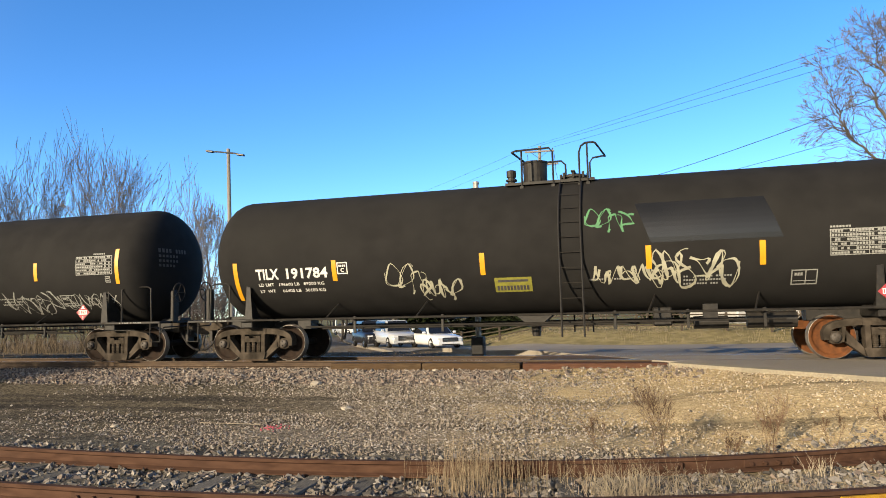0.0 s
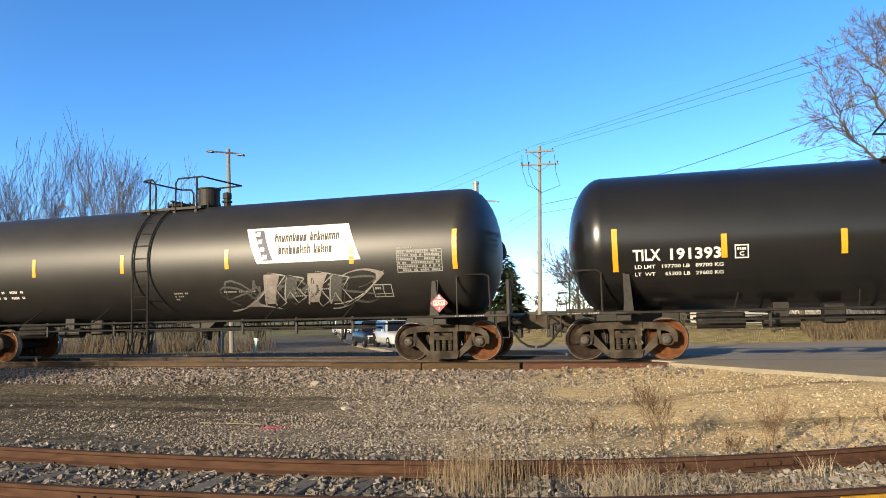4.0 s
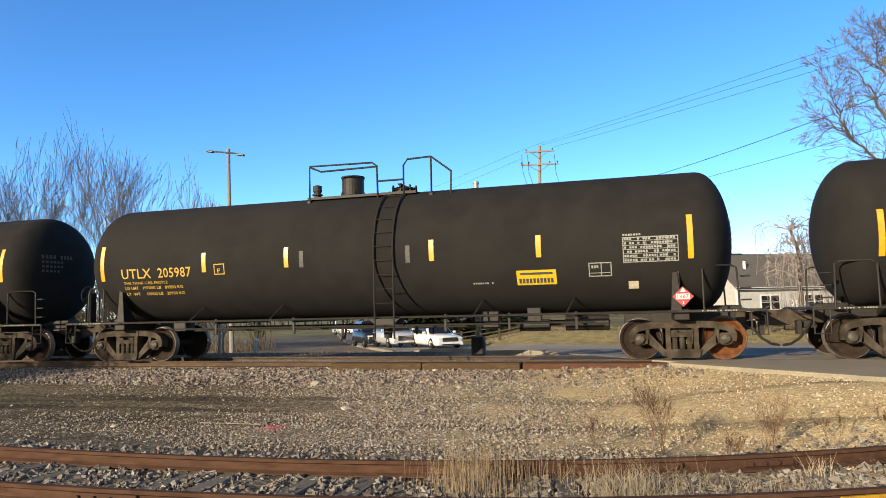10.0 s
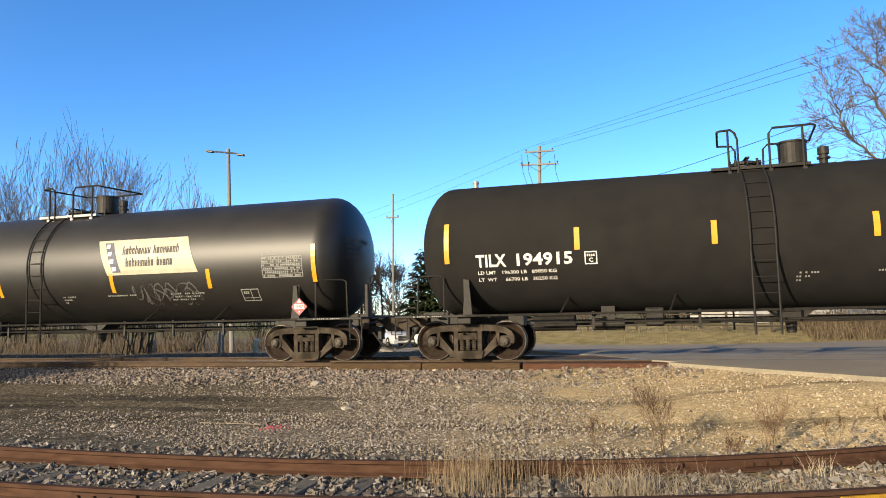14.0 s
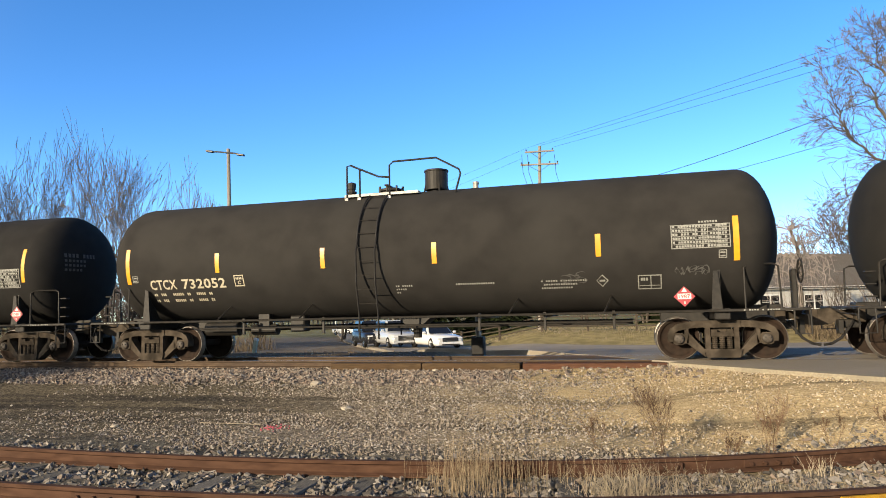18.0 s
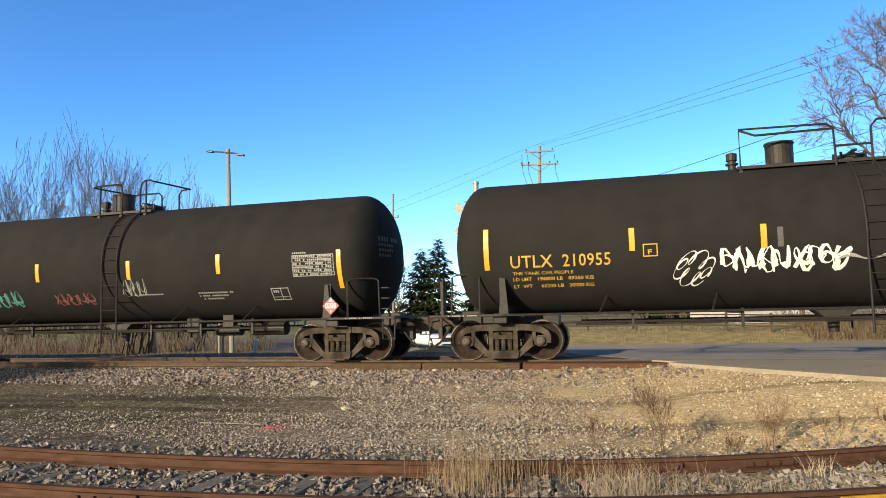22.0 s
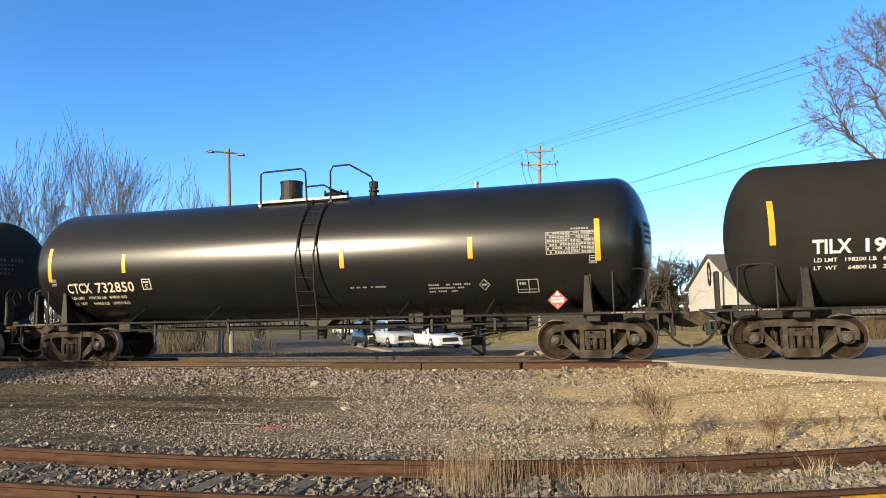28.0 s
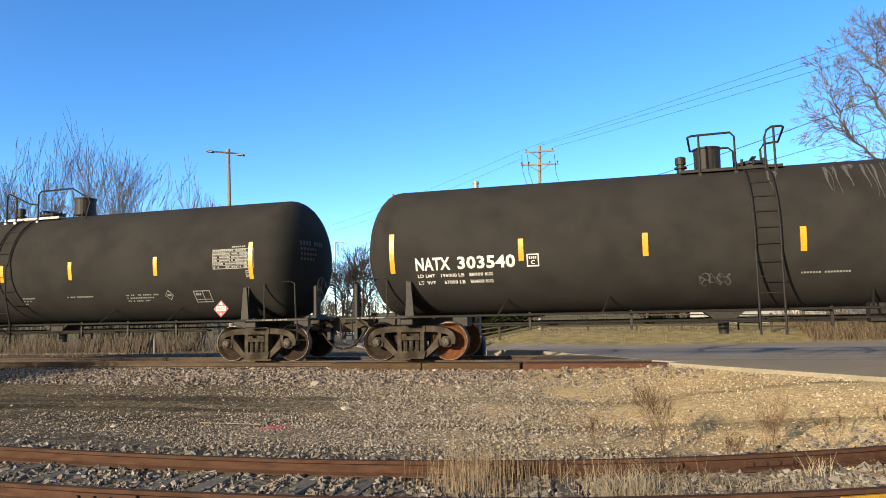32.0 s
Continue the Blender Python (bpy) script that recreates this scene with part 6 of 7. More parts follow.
def top_fittings(car, kind, flip, pale):
    """Railed platform with manway, valve drum and vents on the crown."""
    S = M["steel_black"]
    _, vent, drum, man, x0, x1, rails = LAYOUT[(kind, flip)]
    T = T_TOP
    pl = M["platform_white"] if pale else S
    bm = B()
    box(bm, x0, x1, -0.72, -0.20, T - 0.11, T - 0.06, 0.006)
    box(bm, x0, x1, 0.20, 0.72, T - 0.11, T - 0.06, 0.006)
    box(bm, x0, x0 + 0.3, -0.72, 0.72, T - 0.11, T - 0.065, 0.006)
    box(bm, x0, x1, -0.74, -0.71, T - 0.12, T - 0.055)
    part("top_platform", bm, pl, car)
    lift = 0.03
    bm = B()
    lathe(bm, [(T - 0.15, 0.16), (T + lift, 0.17), (T + lift, 0.29), (T + 0.46 + lift, 0.295), (T + 0.47 + lift, 0.315), (T + 0.51 + lift, 0.31), (T + 0.53 + lift, 0)], 24, "z", (drum, -0.05, 0), False)
    dr = part("valve_drum", bm, S, car)
    for k in range(4):
        a = k * math.tau / 4 + 0.5
        part("drum_leg", tube(B(), [(drum + 0.34 * math.cos(a), -0.05 + 0.34 * math.sin(a), T - 0.12), (drum + 0.28 * math.cos(a), -0.05 + 0.28 * math.sin(a), T + lift + 0.12)], 0.022, 5), S, dr)
    bm = B()
    lathe(bm, [(T - 0.15, 0.09), (T + 0.20, 0.09), (T + 0.20, 0.12), (T + 0.36, 0.12), (T + 0.40, 0)], 12, "z", (vent, -0.1, 0), False)
    lathe(bm, [(T + 0.1, 0.14), (T + 0.14, 0.14)], 12, "z", (vent, -0.1, 0), False)
    part("safety_vent", bm, S, car)
    bm = B()
    lathe(bm, [(T - 0.12, 0.27), (T + 0.08, 0.27), (T + 0.08, 0.33), (T + 0.13, 0.33), (T + 0.17, 0.2), (T + 0.19, 0)], 20, "z", (man, 0, 0), False)
    for k in range(8):
        a = k * math.tau / 8
        lathe(bm, [(T + 0.05, 0.03), (T + 0.20, 0.03), (T + 0.20, 0)], 6, "z", (man + 0.32 * math.cos(a), 0.32 * math.sin(a), 0), False)
    box(bm, man - 0.05, man + 0.05, -0.40, 0.40, T + 0.18, T + 0.22, 0.01)
    part("manway", bm, S, car)
    for lp in rails:
        part("guard_rail", tube(B(), [(q[0], q[2] if len(q) > 2 else -0.74, T + (q[1] if q[1] > 0 else -0.20)) for q in lp], 0.025, 6), M["hose"], car)
    for x in sorted({lp[0][0] for lp in rails if lp[0][1] < 0}):
        part("rail_foot", box(B(), x - 0.045, x + 0.045, -0.80, -0.755, T - 0.26, T - 0.15, 0.008), pl, car)


# how far the ladder and crown fittings of each car stand along from the common place
TOP_SHIFT = {0: 0.42, 3: -0.31, 5: 0.30, 6: 0.45, 8: -0.02, 10: 0.04, 11: 0.10, 12: -0.09, 13: -0.20, 15: -0.14, 16: -0.14, 17: -0.07, 18: -0.28, 19: 0.05, 20: 0.20, 21: 0.34, 22: -0.03, 26: -0.48, 27: 0.03, 28: 0.16}
ON_TOP = ("ladder", "top_platform", "valve_drum", "safety_vent", "manway", "guard_rail", "rail_foot")


# number lettering, orientation, style, paint and extras of each car in running order
CARS = [
    ("TILX 191784", 0, "t", "tank_dull", "graffiti", "yel0"), ("CTCX 732096", 1, "c2", "tank_dull", "graffiti", ""),
    ("TILX 193872", 0, "t", "tank_dull", "brand", "graffiti"), ("TILX 191393", 1, "t", "tank_gloss", "yel", ""),
    ("", 1, "t", "tank_semi", "sign", "graffiti"), ("TILX 193962", 0, "t", "tank_dull", "brand", ""),
    ("TILX 194807", 0, "t", "tank_dull", "yel", ""), ("TILX 198488", 1, "t", "tank_dull", "sign", "tags"),
    ("TILX 197285", 1, "t", "tank_dull", "sign", ""), ("UTLX 205987", 0, "u", "tank_dull", "yel", ""),
    ("TILX 194061", 0, "t", "tank_dull", "brand", "tags"), ("TILX 194033", 0, "t", "tank_dull", "brand", ""),
    ("TILX 194915", 1, "t", "tank_dull", "yel", ""), ("TILX 190563", 1, "w", "tank_semi", "sign", "tags"),
    ("TILX 197049", 0, "t", "tank_dull", "", "tags"), ("TILX 314674", 1, "t", "tank_dull", "yel", "tags"),
    ("CTCX 732052", 1, "c2", "tank_grey", "", ""), ("TILX 194059", 0, "t", "tank_dull", "brand", ""),
    ("CTCX 732813", 1, "c", "tank_gloss", "yel", ""), ("UTLX 210955", 0, "u", "tank_dull", "", "tags"),
    ("TILX 193066", 0, "t", "tank_dull", "", "tags"), ("TILX 193069", 0, "t", "tank_dull", "", ""),
    ("TAEX 2163", 1, "t", "tank_dull", "redlabel", ""), ("", 0, "t", "tank_dull", "sign", ""),
    ("TILX 196509", 0, "t", "tank_dull", "", "tags"), ("CTCX 732850", 0, "c", "tank_gloss", "", ""),
    ("NATX 303534", 1, "t", "tank_grey", "", "tags"), ("TCBX 197080", 0, "t", "tank_dull", "sign", "tags"),
    ("NATX 303540", 0, "t", "tank_grey", "streaks", "tags"), ("", 1, "c2", "tank_grey", "", ""),
]
WORDS = {"graffiti": "with sprayed graffiti", "brand": "with big white company lettering", "yel": "with a yellow emergency label", "yel0": "", "sign": "with a white slanted sign", "tags": "with small sprayed tags", "": "", "streaks": "with pale streaks down its side", "redlabel": "with a small red label"}
PAINT = {"tank_dull": "dull black tank car", "tank_gloss": "glossy black tank car", "tank_semi": "worn black tank car", "tank_grey": "faded black tank car"}
templates, TRAIN = {}, []
for i, (number, flip, kind, paint, a, b) in enumerate(CARS):
    extra = " ".join(w for w in (WORDS[a], ("and tags" if b == "tags" else "and graffiti") if WORDS[a] and b else WORDS[b]) if w)
    ends = {"t": "", "w": "pale top platform", "c": "pale top platform", "c2": "angular marks", "u": "yellow stencils"}[kind]
    text = PAINT[paint] + (" " + extra if extra else (" with " + ends if ends else " with a plain flank and white stencils"))
    key = (kind, flip)
    style = kind[0]
    if key not in templates:
        templates[key] = build_car("tank_car", text, style, flip, M[paint], kind in ("c", "c2", "w"))
        car = templates[key]
    else:
        car = copy_thing(templates[key], pose(0, 0, 0))
        tagged(car, text)
    tank = [o for o in car.children if o.name.startswith("tank")][0]
    tank.material_slots[0].link = "OBJECT"
    tank.material_slots[0].material = M[paint]
    for ob in car.children:
        if ob.name.split(".")[0] in ON_TOP and i in TOP_SHIFT:
            ob.matrix_basis = pose(TOP_SHIFT[i], 0, 0)
    TRAIN.append(car)


# ---- lettering and marks on the tanks ----
# how far each car's own marks sit off the common layout
SLIDE = [0.09, 0.03, -0.1, -0.0, 0.15, 0.25, 0.28, 0.2, 0.03, -0.22, -0.28, -0.32, -0.19, -0.13, 0.0, 0.06, -0.12, -0.0, 0.09, 0.19, 0.27, 0.29, 0.24, 0.17, -0.1, -0.25, -0.21, -0.2, -0.04, -0.04]
def scrawl(rng, x0, x1, z0, z1, n, w):
    """Looping spray strokes inside a box: n loose glyphs."""
    out = []
    step = (x1 - x0) / n
    for k in range(n):
        cx, cz = x0 + step * (k + 0.5), (z0 + z1) / 2
        ph, a, b = rng.random() * 6, rng.choice((1, 2, 2)), rng.choice((2, 3, 3, 1))
        pts = []
        for j in range(26):
            t = j / 25 * math.tau * rng.choice((0.8,)) + ph
            pts.append((cx + step * 0.62 * math.sin(a * t + ph) + 0.1 * step * math.sin(5 * t), cz + (z1 - z0) * 0.46 * math.sin(b * t) * (0.7 + 0.3 * math.cos(t * 2 + ph))))
        out.append(ribbon(B(), pts, w))
    return out


def mark_car(i, car, number, flip, kind, paint, a, b):
    rng = random.Random(100 + i)
    c = kind.startswith("c")
    ink = M["cream"] if c else M["yellow_ink"] if kind == "u" else M["white"]
    # reporting mark
    if number:
        n0, n1, m0, m1 = NUMBERS.get(i, (-6.74, -4.64, 2.10, 2.37))
        n0, n1 = n0 + SLIDE[i], n1 + SLIDE[i]
        word, digits = number.split(" ")
        e0, s1 = {"TILX": (0.32, 0.43), "UTLX": (0.43, 0.53), "TAEX": (0.50, 0.60)}.get(word, (0.355, 0.43))
        part("reporting_mark", lettering(B(), word, n0, n0 + (n1 - n0) * e0, m0, m1, 0.008 if kind == "u" else 0.02 if c else 0.03, spacing=1.05), ink, car)
        part("car_number", lettering(B(), digits, n0 + (n1 - n0) * s1, n1, m0, m1, 0.008 if kind == "u" else 0.02 if c else 0.03, spacing=1.05), ink, car)
    w0, wz = (n0 + 0.03, m0) if number else (-6.7, 2.1)
    if kind == "u":
        part("slogan_stencil", lettering(B(), "THE TANK CAR PEOPLE", w0, w0 + 1.35, wz - 0.15, wz - 0.08, 0.0), ink, car)
        wz -= 0.12
    if i in WEIGHTS:
        for row, (k, text) in enumerate(zip(("LD LMT", "LT  WT"), WEIGHTS[i])):
            z = wz - 0.16 - 0.155 * row
            bm = lettering(B(), k, w0, w0 + 0.42, z, z + 0.075, 0.012)
            lettering(bm, text, w0 + (0.56 if row == 0 else 0.62), w0 + 1.78, z, z + 0.075, 0.012)
            part("weight_stencil", bm, ink, car)
    else:
        bm = B()
        for row in (0, 1):
            x = w0
            z = wz - 0.16 - 0.155 * row
            for k, wd in enumerate((0.14, 0.2, 0.36, 0.12, 0.3, 0.14)):
                for d in range(max(2, int(wd / 0.055))):
                    patch(bm, x + d * 0.055, x + d * 0.055 + 0.036, z, z + 0.065, n=1)
                x += wd + (0.07 if k not in (1, 3) else 0.16)
        part("weight_stencil", bm, ink, car, "rows of small stencilled figures")
    if number and kind != "u":
        x = n1 + 0.26
        z = 2.12 if not c else 1.92
        bm = ring(B(), x, x + 0.27, z, z + 0.28, 0.025)
        lettering(bm, "C", x + 0.09, x + 0.18, z + 0.05, z + 0.14, 0.03)
        for k in range(4):
            patch(bm, x + 0.05 + 0.045 * k, x + 0.08 + 0.045 * k, z + 0.17, z + 0.22, n=1)
        part("plate_mark", bm, ink, car, "small boxed letter stencil")
    if kind == "u":
        x = n1 + 0.68
        bm = ring(B(), x, x + 0.30, 2.23, 2.50, 0.022)
        lettering(bm, "F", x + 0.10, x + 0.18, 2.28, 2.38, 0.02)
        part("plate_mark", bm, ink, car, "small boxed letter stencil")
        part("small_decal", patch(B(), 6.05, 6.26, 1.57, 1.73, n=2), M["cream"], car, "small cream decal")
        for x in (-1.43, 1.31):
            part("faded_stripe", patch(B(), x - 0.055 + SLIDE[i], x + 0.055 + SLIDE[i], 2.32, 2.72), M["grey_ink"], car, "faded grey stripe")
    # consolidated table near the leading end
    z0, z1, x0, x1 = (2.10, 2.62, 6.14, 7.25) if not c else (2.36, 2.86, 6.15, 7.32)
    tabm = M["yellow_ink"] if i == 19 else M["white_dim"]
    if kind == "u":
        z0, z1, x0, x1 = 2.12, 2.66, 6.18 + (-0.22 if i == 9 else -0.41), 7.32 + (-0.22 if i == 9 else -0.41)
    bm = ring(B(), x0, x1, z0, z1, 0.018)
    for k in range(1, 6):
        z = z0 + (z1 - z0) * k / 6
        patch(bm, x0 + 0.02, x1 - 0.02, z, z + 0.012, n=1)
    for k in (0.42, 0.62, 0.8):
        patch(bm, x0 + (x1 - x0) * k, x0 + (x1 - x0) * k + 0.012, z0 + 0.02, z1 - 0.02, n=2)
    for r in range(6):
        for k in range(19):
            if rng.random() < 0.78:
                xx = x0 + 0.03 + k * (x1 - x0 - 0.08) / 19
                z = z0 + (z1 - z0) * r / 6 + 0.025
                patch(bm, xx, xx + (x1 - x0) / 26, z, z + 0.045, n=1)
    for k in range(7):
        patch(bm, x0 + 0.01 + 0.055 * k + (0.55 if c else 0), x0 + 0.05 + 0.055 * k + (0.55 if c else 0), z1 + 0.03, z1 + 0.07, n=1)
    part("data_table", bm, tabm, car, "white stencilled table of test dates")
    tx, tz = (-0.22 if i == 9 else -0.41, 0.30) if kind == "u" else (0.0, 0.0)
    bm = ring(B(), 5.44 + tx, 5.93 + tx, 1.55 + tz, 1.85 + tz, 0.022)
    patch(bm, 5.70 + tx, 5.72 + tx, 1.57 + tz, 1.83 + tz, n=2)
    patch(bm, 5.47 + tx, 5.90 + tx, 1.62 + tz, 1.635 + tz, n=1)
    for k in range(3):
        patch(bm, 5.50 + tx + k * 0.055, 5.54 + tx + k * 0.055, 1.73 + tz, 1.79 + tz, n=1)
    part("test_box", bm, tabm, car, "boxed stencil")
    # small text lines
    bm = B()
    for x0, n, rows in ((2.6, 9, 1), (-9, 0, 0)) if kind == "u" else ((1.38, 17, 1), (3.35, 19, 3), (-0.1 if flip else -0.4, 8, 3 if flip else 0)):
        for r in range(rows):
            for k in range(n - 3 * r):
                if rng.random() < 0.85:
                    xx = x0 + k * 0.054
                    patch(bm, xx, xx + 0.036, 1.77 - r * 0.075, 1.806 - r * 0.075, n=1)
    part("fine_stencil", bm, M["white_dim"], car, "lines of small stencilled text")
    bm = B()
    for e in (-1, 1):
        for k in range(14):
            if k not in (1, 6, 8):
                box(bm, e * 7.9 - 0.40 + k * 0.05, e * 7.9 - 0.368 + k * 0.05, -1.485, -1.482, 1.038, 1.066)
    part("sill_stencil", bm, M["white_dim"], car)
    if c:
        bm = B()
        ribbon(bm, [(4.69 + dx, 1.76 + dz) for dx, dz in ((0, 0.12), (0.12, 0), (0, -0.12), (-0.12, 0), (0, 0.12))], 0.014)
        patch(bm, 4.63, 4.75, 1.74, 1.78, n=1)
        part("diamond_decal", bm, M["white_dim"], car, "small outlined diamond stencil")
        for x, z in ((-7.3, 2.10), (7.16, 2.14)):
            bm = ring(B(), x - 0.08, x + 0.08, z, z + 0.17, 0.016)
            patch(bm, x - 0.05, x + 0.05, z + 0.03, z + 0.06, n=1)
            patch(bm, x - 0.05, x + 0.05, z + 0.10, z + 0.13, n=1)
            part("small_decal", bm, M["white_dim"], car, "small boxed stencil")
    # hazard placard on its bracket
    px = 7.14 if not c else 6.36
    bm = B()
    z, q, y = 1.36, 0.215, -1.52
    for s, yy in ((q, y), ):
        bm.faces.new([bm.verts.new((px + dx, yy, z + dz)) for dx, dz in ((0, s), (s, 0), (0, -s), (-s, 0))])
        bm.faces.new([bm.verts.new((px + dx, yy + 0.02, z + dz)) for dx, dz in ((0, s), (s, 0), (0, -s), (-s, 0))])
    pl = part("placard", bm, M["placard_red"], car, "red diamond hazard placard")
    bm = B()
    box(bm, px - 0.135, px + 0.135, y - 0.004, y - 0.002, z - 0.055, z + 0.06)
    bm.faces.new([bm.verts.new((px + dx, y - 0.003, z + dz)) for dx, dz in ((0, 0.19), (0.055, 0.10), (-0.055, 0.10))])
    part("placard_panel", bm, M["white"], pl)
    part("placard_number", flat_letters("1987", px - 0.115, px + 0.115, z - 0.04, z + 0.045, y - 0.007), M["placard_red"], pl, "four-figure hazard number")
    part("placard_digit", flat_letters("3", px - 0.018, px + 0.018, z - 0.155, z - 0.10, y - 0.004), M["white"], pl, "hazard class figure")
    # end lettering on the leading head
    bm = B()
    for r, n in ((0, 9), (1, 6), (2, 6), (3, 5)):
        for k in range(n):
            if k == 4 and r == 0:
                continue
            y0 = -0.95 + k * 0.11
            zz = 2.95 - r * 0.13
            quad = []
            for dy, dz in ((0, 0), (0.07, 0), (0.07, 0.11 if r == 0 else 0.07), (0, 0.11 if r == 0 else 0.07)):
                rr = math.hypot(y0 + dy, zz + dz - Z_TANK) / R_TANK
                quad.append(bm.verts.new((SHELL[kind[0]][0] + SHELL[kind[0]][1] * math.sqrt(max(0, 1 - rr * rr)) + 0.012, y0 + dy, zz + dz)))
            bm.faces.new(quad)
    part("end_stencil", bm, M["grey_ink"], car)
    if "streaks" in (a, b):
        bm = B()
        for k in range(46):
            x0 = 0.9 + rng.random() * 5.6
            z1 = 4.0 + rng.random() * 0.05
            ln = rng.random() ** 2.5 * 0.9 + 0.12
            w = 0.008 + rng.random() ** 2 * 0.05
            ribbon(bm, [(x0 + 0.02 * math.sin(j + k), z1 - ln * j / 6) for j in range(7)], w, lift=0.005)
        part("pale_streak", bm, M["grey_ink"], car, "pale dried streaks")
    return rng


def company_letters(car):
    """Two rows of slanted framed blocks in place of the company's name."""
    lean = 0.10
    for x0, x1, z0, z1, widths in ((1.62, 4.32, 2.99, 3.38, (8, 8, 7, 8, 8, 9, 8)), (1.60, 4.83, 2.50, 2.94, (8, 3, 9, 7, 8, 7, 8, 8, 7))):
        unit = (x1 - x0) / sum(widths)
        x = x0

        def bar(bm, u0, u1, za, zb):
            o = lean * (za - z0) / (z1 - z0)
            patch(bm, u0 + o + lean * (zb - za) / (z1 - z0), u1 + o + lean * (zb - za) / (z1 - z0), za, zb, -lean * (zb - za) / (z1 - z0), n=3)
        for k, wd in enumerate(widths):
            bm = B()
            a, b, w, t = x + 0.02, x + wd * unit - 0.05, 0.075, 0.062
            if wd < 4:
                bar(bm, a, a + w, z0, z1)
            else:
                mid = (z0 + z1) / 2 - t / 2
                bar(bm, a, a + w, z0, z1)
                bar(bm, b - w, b, z0, z1)
                for za in ((z0, mid, z1 - t) if k % 2 else (z0, z1 - t)):
                    bar(bm, a + w, b - w, za, za + t)
            part("company_lettering", bm, M["white"], car, "white slanted framed block")
            x += wd * unit


def company_sign(car, x0, z0, z1, material, seed):
    """A slanted vinyl sign with bars in place of its words."""
    x0 += SLIDE[seed]
    rng = random.Random(seed)
    h = (z1 - z0) / 0.88
    sg = part("company_sign", patch(B(), x0, x0 + 2.78, z0, z1, 0.36, lift=0.008, n=8), M[material], car, "white slanted vinyl sign")
    part("sign_band", patch(B(), x0 + 0.24, x0 + 0.50, z0 + 0.07, z1 - 0.07, 0.30, lift=0.012, n=8), M["sign_blue"], sg)
    bm = B()
    for k in range(4):
        zc = z1 - (0.15 + 0.19 * k) * h
        xx = x0 + 0.27 + 0.075 * k
        patch(bm, xx + 0.03, xx + 0.15, zc - 0.06, zc + 0.05, lift=0.016, n=1)
    part("sign_initials", bm, M["sign"], sg)
    bm = B()
    for r, (zr, n0) in enumerate(((0.50, (9, 8)), (0.20, (9, 5)))):
        xx = x0 + 0.84 + 0.12 * r
        for wd in n0:
            for k in range(wd):
                tall = k == 0 or rng.random() < 0.25
                patch(bm, xx, xx + 0.034, z0 + zr * h, z0 + zr * h + (0.23 if tall else 0.165), lift=0.012, n=2)
                patch(bm, xx + 0.052, xx + 0.078, z0 + zr * h, z0 + zr * h + 0.165, lift=0.012, n=2)
                patch(bm, xx + 0.034, xx + 0.052, z0 + zr * h + (0.12 if rng.random() < 0.6 else 0.0), z0 + zr * h + 0.165 - (0.0 if rng.random() < 0.6 else 0.07), lift=0.0125, n=1)
                xx += 0.098
            xx += 0.08
    part("sign_print", bm, M["sign_ink"], sg)


def loops(i, colour, cx, cz, rx, rz, turns=5, tail=0.0, w=0.016):
    """A tag of overlapping round loops in one stroke, with a tail that runs out along the tank."""
    cx += SLIDE[i]
    ph = (i * 1.7 + cx) % 6.0
    pts = []
    for k in range(turns * 15):
        t = k / 15 * math.tau
        pts.append((cx + rx * (0.66 * math.cos(t / turns + ph) + 0.34 * math.cos(t + ph)), cz + rz * (0.60 * math.sin(t / turns + ph) + 0.40 * math.sin(t))))
    if tail:
        a = pts[-1]
        pts += [(a[0] + tail * u / 10, a[1] + 0.25 * rz * math.sin(u / 10 * 3.6) - 0.3 * rz * (u / 10) ** 3) for u in range(1, 11)]
    part("graffiti", ribbon(B(), pts, w), M[colour], TRAIN[i], "looping graffiti tag in one stroke")


